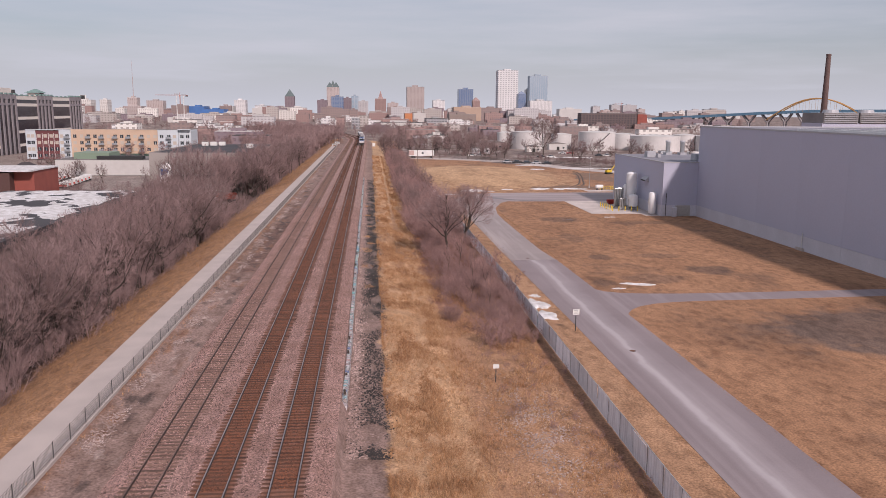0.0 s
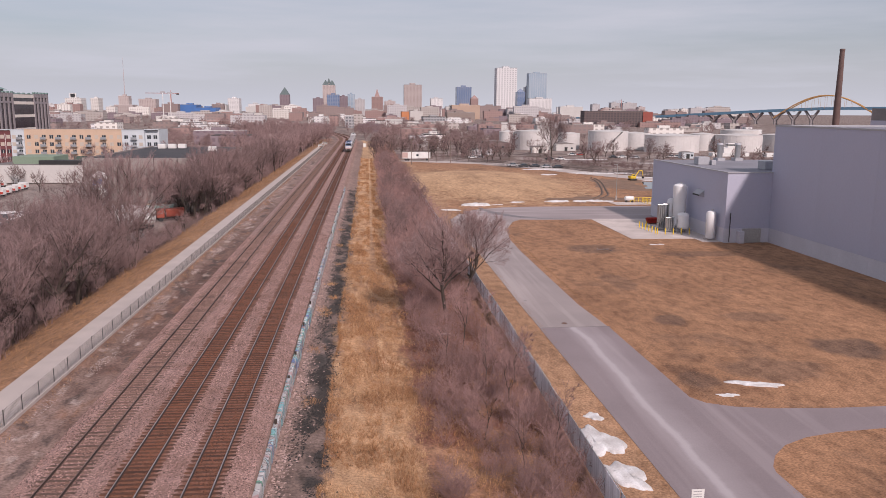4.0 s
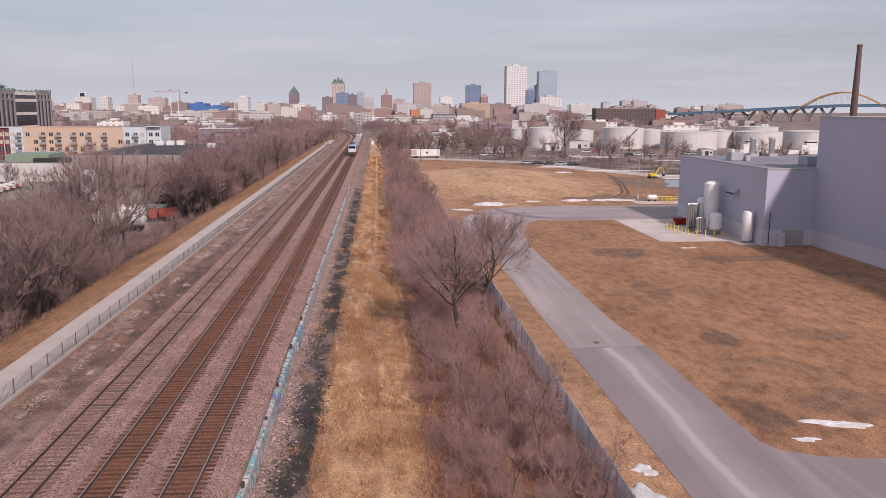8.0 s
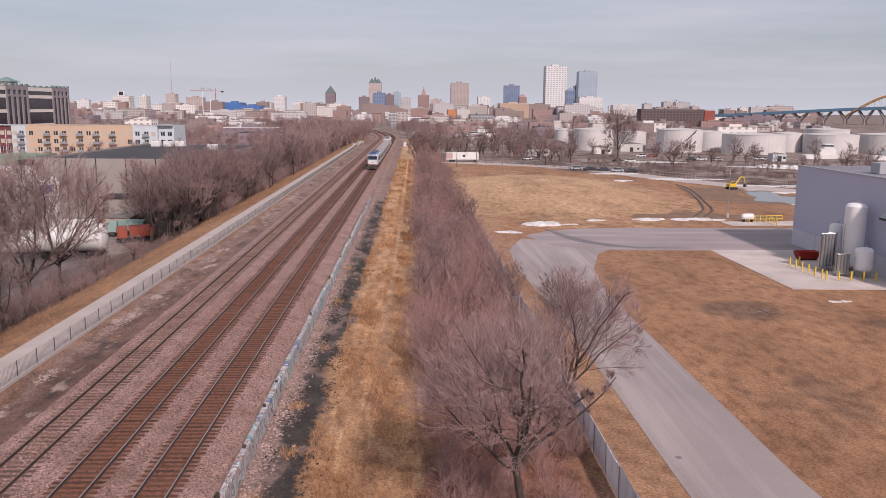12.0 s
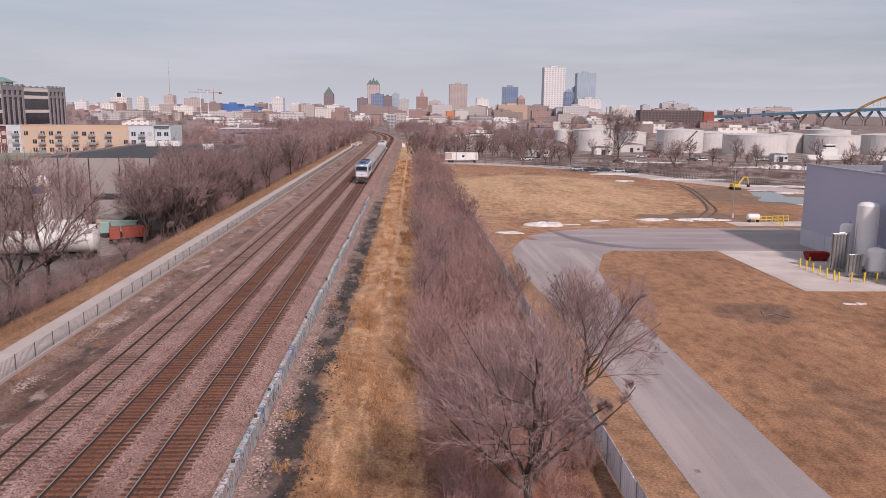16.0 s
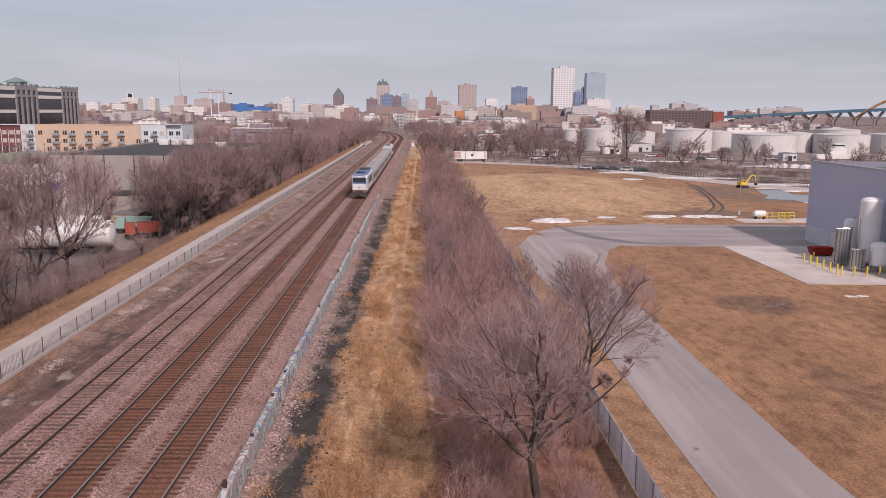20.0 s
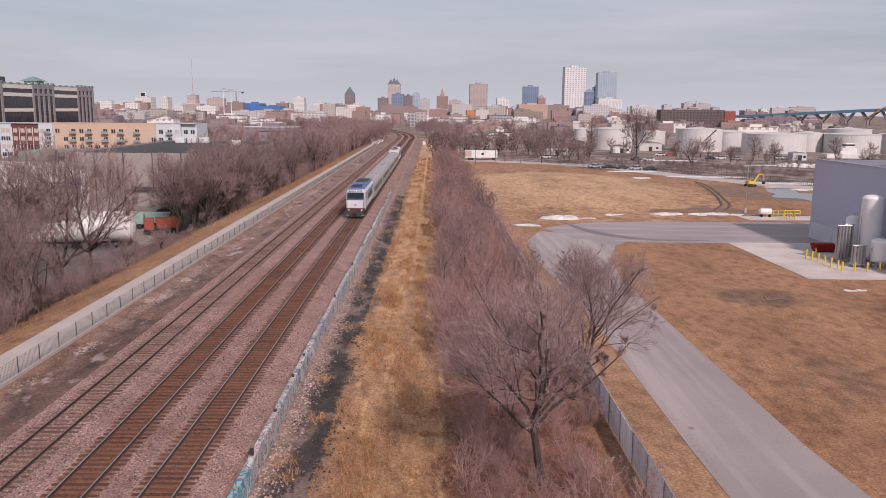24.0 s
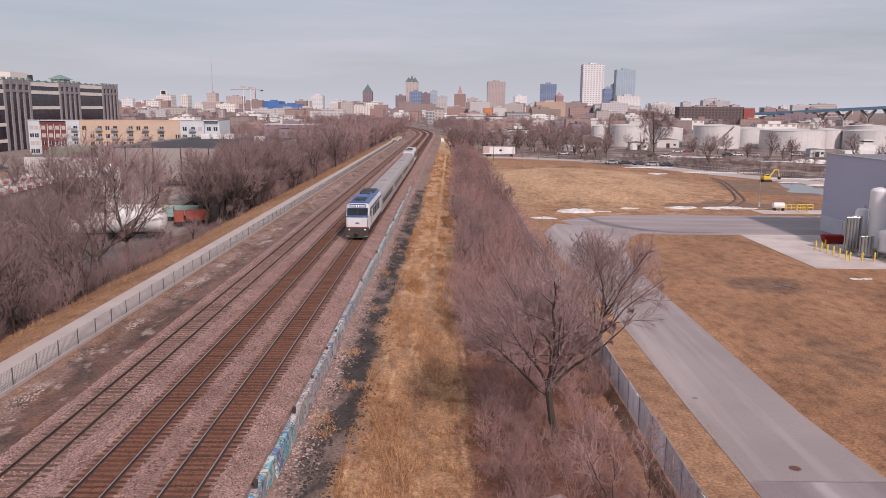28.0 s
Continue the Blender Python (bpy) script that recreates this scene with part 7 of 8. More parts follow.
# ---- excavator, trailer and poles by the far road ----
def excavator():
    t = thing("excavator", (99.5, 228, ground_z(99, 228)), "yellow tracked excavator standing on bare earth", "excavator", "", 15)
    t.scale = (0.68, 0.68, 0.68)
    for sy in (-1.15, 1.15):
        part("track", bx(-2.0, 2.0, sy - 0.32, sy + 0.32, 0, 0.9, bevel=0.2), DARK, t)
    part("house", bx(-1.8, 1.4, -1.25, 1.25, 1.0, 2.3, bevel=0.12), YEL, t)
    cab = part("cab", bx(0.2, 1.7, 0.3, 1.3, 1.2, 3.0, bevel=0.08), YEL, t)
    part("cab_glass", bx(0.3, 1.73, 0.25, 1.33, 1.9, 2.8), GLASS, cab)
    for nm, a, b, w in (("boom", (1.2, -0.3, 1.8), (3.6, -0.3, 4.9), 0.3), ("boom", (3.6, -0.3, 4.9), (5.4, -0.3, 4.8), 0.26), ("stick", (5.4, -0.3, 4.8), (6.0, -0.3, 2.0), 0.2)):
        part(nm, cy(a, b, w, w * 0.85, n=6), YEL, t)
    part("bucket", bx(5.5, 6.5, -0.8, 0.2, 0.9, 2.0, bevel=0.15), DARK, t)


excavator()


def semi_trailer(x, y, rz):
    t = thing("semi_trailer", (x, y, ground_z(x, y)), "long white box trailer parked by the road", "trailer", "", rz)
    part("box_body", bx(-7.5, 5.5, -1.3, 1.3, 1.1, 4.0, bevel=0.04), WHITE, t)
    part("tarp_end", bx(-7.54, -5, -1.32, 1.32, 1.5, 3.9), mat("pale_rust_panel", (0.5, 0.36, 0.33), 0.7, vary=0.1), t)
    part("side_window", bx(-1, 0, -1.33, -1.3, 2.2, 3.0), GLASS, t)
    wheels(t, (-5.8, -4.6, 4.2), 1.0, 0.5)


semi_trailer(32.5, 312, 4)


def pole(x, y, h, arm, label):
    t = thing("utility_pole", (x, y, ground_z(x, y)), label, "pole", "utility poles")
    part("shaft", cy((0, 0, -0.5), (0, 0, h), 0.15, 0.1, n=8), mat("grey_timber_pole", (0.22, 0.17, 0.15), 0.9, vary=0.15), t)
    if arm:
        part("crossarm", bx(-1.1, 1.1, -0.06, 0.06, h - 0.7, h - 0.55), MATS["grey_timber_pole"], t)


for x, y, h in ((28.0, 291, 11), (36.5, 304, 11), (40.5, 306, 10), (46, 300, 10), (52, 318, 9), (83, 292, 11), (24, 330, 9)):
    pole(x, y, h, True, "wooden utility pole with a crossarm")


def light_mast(x, y, h):
    t = thing("light_mast", (x, y, -5), "tall white floodlight mast", "light mast", "floodlight masts")
    part("shaft", cy((0, 0, 0), (0, 0, h), 0.7, 0.4, n=8), WHITE, t)
    part("lamp_bank", bx(-3, 3, -0.4, 0.4, h, h + 2.2), MATS["zinc_flashing"], t)


light_mast(-260, 900, 44)
light_mast(-252, 905, 43)
lp = thing("street_lamp", (75.6, 181.5, -3.06), "slim grey street lamp on a pale concrete foot", "street lamp")
part("foot", cy((0, 0, 0), (0, 0, 0.9), 0.3, 0.28, n=12), CONC, lp)
part("shaft", cy((0, 0, 0.9), (0, 0, 9.5), 0.09, 0.06, n=8), STEEL, lp)
part("lamp_head", bx(-0.9, 0.1, -0.12, 0.12, 9.4, 9.55), STEEL, lp)

# ---- signs ----
def road_sign(x, y, z, h, w, hh, label, bars):
    t = thing("road_sign", (x, y, z), label, "sign")
    part("post", bx(-0.04, 0.04, -0.03, 0.03, 0, h), DARK, t)
    p = part("panel", bx(-w / 2, w / 2, -0.06, -0.03, h - hh, h), WHITE, t)
    for i in range(bars):
        part("bar", bx(-w * 0.36, w * 0.3, -0.068, -0.06, h - 0.15 - 0.16 * i, h - 0.11 - 0.16 * i), mat("faded_sign_print", (0.3, 0.3, 0.32), 0.6), p)


road_sign(28.0, 47.6, -3.06, 2.5, 0.75, 0.62, "white road sign with illegible dark lines on a dark post", 3)
road_sign(16.2, 33.7, -2.75, 1.7, 0.55, 0.4, "small white marker sign in the brush", 0)


# ---- far road, fence and roadside pieces ----
strip("far_road", [(24, 312), (34, 308), (58, 298), (73, 288), (81, 274), (88, 260), (97, 246), (106, 234.5), (117, 222), (150, 193), (200, 166)], 10.5, lambda x, y: ground_z(x, y) + 0.05, 0.3, CONC, "pale concrete road behind the grass mound", "road")
ff = thing("mesh_fence", (0, 0, 0), "dark mesh fence along the far road", "fence")
runs = [Vector((48, 309, 0)), Vector((58, 298, 0)), Vector((67, 288, 0)), Vector((76, 277, 0))], [Vector((81, 292, 0)), Vector((86, 276, 0)), Vector((92.5, 263, 0)), Vector((103, 249.5, 0)), Vector((119, 231.5, 0)), Vector((134, 217, 0)), Vector((150, 203, 0))]
for a, b in [ab for run in runs for ab in zip(run, run[1:])]:
    bm = bmesh.new()
    n = max(3, int((b - a).length / 0.5))
    for i in range(n + 1):
        p = a.lerp(b, i / n)
        z = ground_z(p.x, p.y)
        box(bm, p.x - 0.03, p.x + 0.03, p.y * CH - 0.03, p.y * CH + 0.03, z, z + (1.9 if i % 5 == 0 else 1.7))
    za, zb = ground_z(a.x, a.y), ground_z(b.x, b.y)
    for h in (0.3, 1.0, 1.7):
        cyl(bm, (a.x, a.y * CH, za + h), (b.x, b.y * CH, zb + h), 0.03, n=4)
    part("fence_panel", bm, DARK, ff)
strip("far_apron", [(72, 174.5), (86, 175.2), (100, 176)], 5.5, -3.03, 0.1, APRON, "pale concrete slab beyond the road", "pavement")


def barrier(x, y, rz):
    t = thing("barrier", (x, y, -3.03), "yellow steel barrier frame", "barrier", "yellow barriers", rz)
    for z in (0.6, 1.2):
        part("rail", cy((-1.6, 0, z), (1.6, 0, z), 0.07, n=8), YEL, t)
    for px in (-1.6, -0.5, 0.5, 1.6):
        part("post", cy((px, 0, 0), (px, 0, 1.3), 0.07, n=8), YEL, t)


for x, y, r in ((79, 176.2, 0), (82.5, 176.6, 5), (80.8, 174.0, 90)):
    barrier(x, y, r)
gb = thing("gas_cylinder", (77.2, 176.6, -3.03), "white horizontal gas cylinder on a stand", "tank")
bm = lathe([(0.2, -1.3), (0.55, -1.1), (0.62, -0.8), (0.62, 0.8), (0.55, 1.1), (0.2, 1.3)], 16)
bmesh.ops.rotate(bm, verts=bm.verts[:], matrix=Matrix.Rotation(math.pi / 2, 3, "Y"))
bmesh.ops.translate(bm, verts=bm.verts[:], vec=(0, 0, 1.0))
part("shell", bm, WHITE, gb)
for px in (-0.8, 0.8):
    part("stand", bx(px - 0.1, px + 0.1, -0.5, 0.5, 0, 0.6), DARK, gb)
sg = thing("signal_cabinet", (7.5, 398, ground_z(7.5, 398)), "white trackside signal cabinet", "cabinet")
part("body", bx(-0.9, 0.9, -0.6, 0.6, 0.15, 2.3, bevel=0.04), WHITE, sg)
part("plinth", bx(-1, 1, -0.7, 0.7, -0.3, 0.15), CONC, sg)
# moored white workboats beyond the tanks
for x, y, ln in ((206, 352, 22), (236, 348, 26)):
    t = thing("workboat", (x, y, -4.2), "white workboat with a stepped wheelhouse", "boat", "moored boats")
    bm = slab([(-ln / 2, -2.6), (ln / 2 - 4, -2.6), (ln / 2, 0), (ln / 2 - 4, 2.6), (-ln / 2, 2.6)], 0, 2.4)
    part("hull", bm, WHITE, t)
    w = part("wheelhouse", bx(-ln * 0.2, ln * 0.15, -1.8, 1.8, 2.4, 5.2, bevel=0.1), WHITE, t)
    part("bridge_house", bx(-ln * 0.1, ln * 0.1, -1.5, 1.5, 5.2, 7.4, bevel=0.1), WHITE, w)
    part("window_band", bx(-ln * 0.1 - 0.02, ln * 0.1 + 0.02, -1.53, 1.53, 6.2, 6.9), GLASS, w)
    part("mast", cy((0, 0, 7.4), (0, 0, 11), 0.12, n=6), WHITE, t)

# ---- clutter between the far fence and the tanks ----
def small_building(x, y, w, d, h, m, label, rz=0.0):
    z = ground_z(x, y)
    t = thing("shed", (x, y, z), label, "shed", "lot sheds", rz)
    part("wall", bx(-w / 2, w / 2, 0, d, 0, h), m, t)
    part("roof", prism([(-w / 2 - 0.2, h), (w / 2 + 0.2, h), (0, h + w * 0.08)], -0.2, d + 0.2), FLATROOF, t)
    part("door", bx(-0.9, 0.9, -0.05, 0.02, 0, min(2.3, h - 0.3)), DARK, t)
    part("window", bx(w * 0.25, w * 0.25 + 1.2, -0.05, 0.02, 1.1, 2.1), GLASS, t)


for x, y, w, d, h, m, lab in ((171, 330, 6, 5, 3.2, MATS["pale_blue_siding"], "small blue-grey equipment shed on the lot"), (129, 398, 12, 8, 4.2, F_PLAINWHITE, "low white shed in front of the tanks"), (50, 437, 12, 9, 6, F_PLAINWHITE, "white two-storey shed among bare trees"),
                              (106, 372, 9, 6, 3.4, F_CREAM, "cream hut among the trees by the tanks"), (70, 352, 10, 6, 3.2, F_GREY, "grey hut behind the far road"), (88, 410, 16, 9, 4.5, F_BRICK, "low brown brick store near the tanks")):
    small_building(x, y, w, d, h, m, lab)
for x, y, k in ((166, 338, 2), (170, 339, 0), (174, 339, 2), (132, 330, 1), (137, 331, 2), (143, 329, 0), (96, 318, 1), (101, 317, 2), (118, 352, 2), (123, 353, 3), (60, 326, 2), (64, 327, 0)):
    car(x, y, ground_z(x, y), 84 + (x * 7) % 14, CARS[k], ("silver", "black", "white", "dark red")[k] + " parked car on the gravel lot")
rnd = random.Random(71)
for i in range(5):
    x, y = 146 + 3.2 * i, 297 - 1.4 * i
    bm = bmesh.new()
    bmesh.ops.create_icosphere(bm, subdivisions=2, radius=1.0)
    for v in bm.verts:
        v.co = Vector((v.co.x * 2.6, v.co.y * 1.6, max(v.co.z, -0.1) * 1.5)) * (1 + 0.25 * noise.noise(v.co * 1.7 + Vector((i, 0, 0))))
    pl = part("heap", bm, SNOW)
    pl.matrix_basis = pose(x, y * CH, ground_z(x, y))
    tagged(pl, "ploughed heap of grey-white snow on the lot", "snow heap", "snow heaps")
for i in range(9):
    w = part("concrete_barrier", prism([(-0.3, 0), (0.3, 0), (0.12, 0.35), (0.08, 0.85), (-0.08, 0.85), (-0.12, 0.35)], -1.5, 1.5), WHITE)
    sft, an = bend((366 + 5 * i) * CH)
    w.matrix_basis = pose(sft - 17.2 + (i % 2) * 1.9, (368 + 5 * i) * CH, ground_z(sft - 17, 368 + 5 * i), 0, 0, 20 * (i % 3))
    tagged(w, "white concrete barrier at the footpath end", "barrier", "footpath barriers")


# ---- snow, water and marks on the ground ----
def blob(cx, cy, rx, ry, seed, n=30, wob=0.28):
    rn = random.Random(seed)
    ph = [rn.uniform(0, 6.28) for _ in range(4)]
    out = []
    for i in range(n):
        a = 6.2832 * i / n
        r = 1 + wob * (math.sin(2 * a + ph[0]) * 0.5 + math.sin(3 * a + ph[1]) * 0.5 + math.sin(5 * a + ph[2]) * 0.35 + math.sin(9 * a + ph[3]) * 0.2)
        out.append((cx + rx * r * math.cos(a), cy + ry * r * math.sin(a)))
    return out


def snow_patch(cx, cy, rx, ry, seed, h, label="patch of old snow melting on the grass", rot=0.0):
    pts = blob(0, 0, rx, ry * CH, seed, 44, 0.34)
    bm = bmesh.new()
    rings = []
    for k, hh in ((1.0, 0.0), (0.93, 0.55), (0.75, 0.85), (0.4, 1.0)):
        rings.append([bm.verts.new((x * k, y * k, h * hh * (1 + 0.3 * 1.8 * noise.noise((x * 1.7 + seed, y * 1.7, k))))) for x, y in pts])
    n = len(pts)
    for a, b in zip(rings, rings[1:]):
        for i in range(n):
            f = bm.faces.new((a[i], a[(i + 1) % n], b[(i + 1) % n], b[i]))
            f.smooth = True
    bm.faces.new(rings[-1])
    ob = part("snow_patch", bm, SNOW)
    ob.matrix_basis = pose(cx, cy * CH, ground_z(cx, cy) - 0.01, 0, 0, rot)
    tagged(ob, label, "snow", "snow patches")


snow_patch(43.3, 66.3, 2.1, 0.45, 1, 0.18, rot=-18)
snow_patch(39.6, 64.4, 0.9, 0.28, 2, 0.1, rot=-10)
snow_patch(26.0, 57.6, 1.25, 2.3, 3, 0.28, "grey-edged snow pile between the fence and the road", 12)
snow_patch(26.1, 53.2, 1.1, 1.9, 4, 0.25, "grey-edged snow pile between the fence and the road", 24)
snow_patch(26.9, 61.4, 0.7, 0.6, 5, 0.12)
for i, (x, y, rx, ry, h) in enumerate(((36.6, 172.6, 3.5, 1.3, 0.75), (41.8, 173.2, 1.4, 0.35, 0.15), (47.6, 177.4, 1.7, 0.6, 0.25), (58.6, 178.4, 3.0, 0.9, 0.45), (64.8, 178.4, 1.9, 0.8, 0.4), (68.6, 178.9, 2.6, 0.9, 0.4), (72.4, 178.6, 1.6, 0.6, 0.25),
                                         (29.0, 165.2, 2.3, 0.7, 0.3), (75.6, 247.4, 2.8, 1.6, 0.3), (60.2, 124.5, 0.7, 0.3, 0.15), (61.6, 124.6, 0.6, 0.28, 0.15), (110, 221, 3.5, 0.9, 0.3), (104.5, 226.5, 2.5, 0.6, 0.2), (101, 199.5, 1.6, 0.5, 0.15))):
    snow_patch(x, y, rx, ry * 1.15, 20 + i, h * 0.7)
for i, (x, y, rx, ry) in enumerate(((118, 236, 12, 2.5), (96, 252, 10, 1.6), (132, 225, 14, 2), (80, 268, 8, 1.5), (150, 300, 16, 3), (110, 318, 12, 2.5))):
    snow_patch(x, y, rx, ry, 40 + i, 0.25, "drift of old snow beyond the far road")
rnd = random.Random(33)
for i in range(14):
    snow_patch(rnd.uniform(-100, -58), rnd.uniform(130, 176), rnd.uniform(1.5, 5), rnd.uniform(0.8, 2.2), 60 + i, 0.12, "dirty snow lying in the yard", rnd.uniform(0, 90))

WATER = mat("still_puddle_water", (0.10, 0.095, 0.10), 0.04, (0.12, 0.11, 0.11), 0.2, 2, vary=0.05)
MUD = mat("wet_dark_mud", (0.055, 0.038, 0.031), 0.85, (0.10, 0.066, 0.05), 0.5, 6, 0.3, vary=0.2)
BARE = mat("bare_brown_earth", (0.24, 0.145, 0.095), 0.95, (0.16, 0.10, 0.07), 0.4, 5, 0.4, vary=0.2)


def flat_patch(name, cx, cy, rx, ry, seed, lift, m, label, wob=0.28, rot=0.0, sq=40):
    pts = blob(0, 0, rx, ry, seed, sq, wob)
    c, s = math.cos(radians(rot)), math.sin(radians(rot))
    bm = bmesh.new()
    top = [bm.verts.new((cx + x * c - y * s, (cy + x * s + y * c) * CH, ground_z(cx + x * c - y * s, cy + x * s + y * c) + lift)) for x, y in pts]
    bm.faces.new(top)
    bmesh.ops.triangulate(bm, faces=bm.faces[:])
    ob = part(name, bm, m)
    return tagged(ob, label, "ground", kind="structure")


flat_patch("puddle", 102, 211.5, 5.5, 11.5, 9, 0.05, WATER, "shallow puddle reflecting the sky beside the excavator", 0.4, -22)
flat_patch("bare_ground", 97, 214, 17, 15, 10, 0.02, BARE, "trampled bare earth round the puddle", 0.25)
flat_patch("bare_ground", 72, 183, 13, 4.0, 11, 0.02, BARE, "muddy verge behind the street lamp", 0.4)
# curved wheel ruts on the mound
for pts in ([(88.3, 240), (88.4, 233), (87.2, 226), (85.2, 218), (82.6, 209), (80.2, 201.5), (78.4, 195), (76.4, 190), (73.4, 185.2), (70.6, 181.4), (68.2, 178)],
            [(87.3, 236), (86.4, 229), (84.6, 220.5), (82.2, 212), (79.8, 204), (77.6, 197.5), (75.4, 192), (72.6, 187.4), (69.4, 182.6), (66.4, 178.4)]):
    strip("wheel_rut", pts, [0.2] + [0.48] * (len(pts) - 3) + [0.4, 0.2], lambda x, y: ground_z(x, y) + 0.03, 0.03, MUD, "dark curved wheel rut in the grass", "track")
    strip("rut_edge", [(x + 0.42, y) for x, y in pts], [0.1] + [0.3] * (len(pts) - 2) + [0.1], lambda x, y: ground_z(x, y) + 0.07, 0.06, BARE, "ridge of thrown earth beside the rut", "track")

# ---- marks on the road ----
DAMP = mat("damp_asphalt", (0.15, 0.13, 0.14), 0.6, (0.20, 0.175, 0.18), 0.5, 5, vary=0.15)


seam = part("road_seam", bx(28.35, 36.2, 100.01, 100.10, Z_ROAD - 0.02, Z_ROAD + 0.01), DAMP)
tagged(seam, "dark tar seam across the asphalt", "road marking", kind="structure")
TRAIL = [(36.3, 168.5), (37.6, 163.0), (39.9, 158.0), (43.5, 154.6), (47.4, 152.8), (56, 152.6)]
strip("damp_track", TRAIL, [0.5, 1.6, 2.4, 2.0, 1.4, 0.5], Z_ROAD + 0.03, 0.02, DAMP, "damp curved tyre track on the asphalt", "road marking")
mh = thing("manhole_cover", (31.3, 83.3, Z_ROAD + 0.005), "rusty round manhole cover in the asphalt", "manhole")
part("frame", cy((0, 0, -0.05), (0, 0, 0.008), 0.36, n=24), DAMP, mh)
part("cover", cy((0, 0, -0.05), (0, 0, 0.016), 0.30, n=24), mat("rusty_iron", (0.16, 0.07, 0.045), 0.8, vary=0.2), mh)
copy_thing(mh, pose(32.0, 41.2 * CH, Z_ROAD))
part("drain_grate", bx(28.8, 29.15, 112.1, 112.5, Z_ROAD - 0.02, Z_ROAD + 0.008), DAMP, tagged(new("drain"), "small dark drain grate at the road edge", "drain"))
# grey pipe offcuts lying crossed on the bare spot
for name, x, y, ln, turn in (("pipe_offcut", 49.6, 147.4, 2.6, 25), ("pipe_offcut", 50.3, 147.1, 2.1, 115), ("pipe_offcut", 48.9, 148.3, 1.3, 70)):
    pipe = part(name, cy((-ln / 2, 0, 0.06), (ln / 2, 0, 0.06), 0.05, n=8), mat("dull_pipe", (0.23, 0.20, 0.195), 0.8, vary=0.2))
    pipe.matrix_basis = pose(x, y, ground_z(x, y / CH), 0, 0, turn)
    tagged(pipe, "grey pipe offcut lying on the bare grass", "pipe", "pipe offcuts")
# broken board in the brush
bd = part("plank", bx(-0.7, 0.7, -0.22, 0.22, 0, 0.05), mat("weathered_pink_board", (0.42, 0.33, 0.32), 0.9, vary=0.1))
bd.matrix_basis = pose(17.2, 79.6 * CH, ground_z(17.2, 79.6) + 0.12, 0, 5, 35)
tagged(bd, "weathered broken board lying in the brush", "board")


# ---- dry grass, stones and litter as loose ground cover ----
def tufts(name, m, count, where, size, label, seed, blades=6):
    rn = random.Random(seed)
    v, f = [], []
    for _ in range(count):
        x, y, s = where(rn)
        z = ground_z(x, y) - 0.03
        s *= size * rn.uniform(0.6, 1.4)
        lean = rn.uniform(0, 6.28)
        for b in range(blades):
            a = rn.uniform(0, 6.28)
            w, h = 0.008 * s + 0.006, s * rn.uniform(0.55, 1.0)
            px, py = x + math.cos(a) * 0.14 * s, y * CH + math.sin(a) * 0.14 * s
            tx, ty = px + (math.cos(a) * 0.4 + math.cos(lean) * 0.35) * h, py + (math.sin(a) * 0.4 + math.sin(lean) * 0.35) * h
            o = len(v)
            v += [(px - math.sin(a) * w, py + math.cos(a) * w, z), (px + math.sin(a) * w, py - math.cos(a) * w, z), (tx, ty, z + h * 0.85)]
            f.append((o, o + 1, o + 2))
    ob = raw(name, v, f, m)
    return tagged(ob, label, "grass", kind="stuff")


def island_mat(name, c1, c2, lo=0.72, hi=1.25):
    m = mat(name, c1, 0.95, c2, 0.3, 6, vary=0.15)
    nt = m.node_tree
    b = nt.nodes["Principled BSDF"]
    src = b.inputs["Base Color"].links[0].from_socket
    geo, mr, hs = nt.nodes.new("ShaderNodeNewGeometry"), nt.nodes.new("ShaderNodeMapRange"), nt.nodes.new("ShaderNodeHueSaturation")
    mr.inputs["To Min"].default_value, mr.inputs["To Max"].default_value = lo, hi
    nt.links.new(geo.outputs["Random Per Island"], mr.inputs["Value"])
    nt.links.new(mr.outputs["Result"], hs.inputs["Value"])
    nt.links.new(src, hs.inputs["Color"])
    nt.links.new(hs.outputs["Color"], b.inputs["Base Color"])
    return m


STRAW_MAT = island_mat("straw_blades", (0.52, 0.305, 0.162), (0.32, 0.160, 0.078), 0.5, 1.4)
RUSTGRASS = island_mat("rusty_grass_blades", (0.40, 0.23, 0.115), (0.30, 0.165, 0.085))


def straw_at(rn):
    y = 14 + 300 * rn.random() ** 1.35
    x = max(6.3 + 0.5 * noise.noise((y * 0.15, 0.0, 0.0)), rn.gauss(9.2, 2.1)) if rn.random() < 0.75 else rn.uniform(6.4, 13.5)
    if 9.6 < x < 10.2 and y > 110:
        x += 0.9
    d = noise.noise((x * 0.55, y * 0.13, 3.0)) + 0.5 * noise.noise((x * 1.4, y * 0.5, 7.0))
    if d < -0.12 and rn.random() < 0.8:
        return x, y, 0.2
    return x, y, 0.5 + 0.9 * max(0, d + 0.25)


tufts("straw_grass", STRAW_MAT, 46000, straw_at, 0.5, "tall straw-coloured dead grass beside the cinders", 1, 9)
def bleached_at(rn):
    if rn.random() < 0.7:
        return rn.uniform(6.6, 13.2), 12 + 58 * rn.random(), 0.4 + 0.5 * rn.random()
    return rn.uniform(13, 21.5), 12 + 38 * rn.random() ** 1.3, 0.3 + 0.5 * rn.random()


tufts("pale_straw", island_mat("bleached_straw_blades", (0.60, 0.40, 0.24), (0.44, 0.26, 0.145), 0.6, 1.35), 15000, bleached_at, 0.5, "bleached dead grass lying beside the ash", 21, 8)


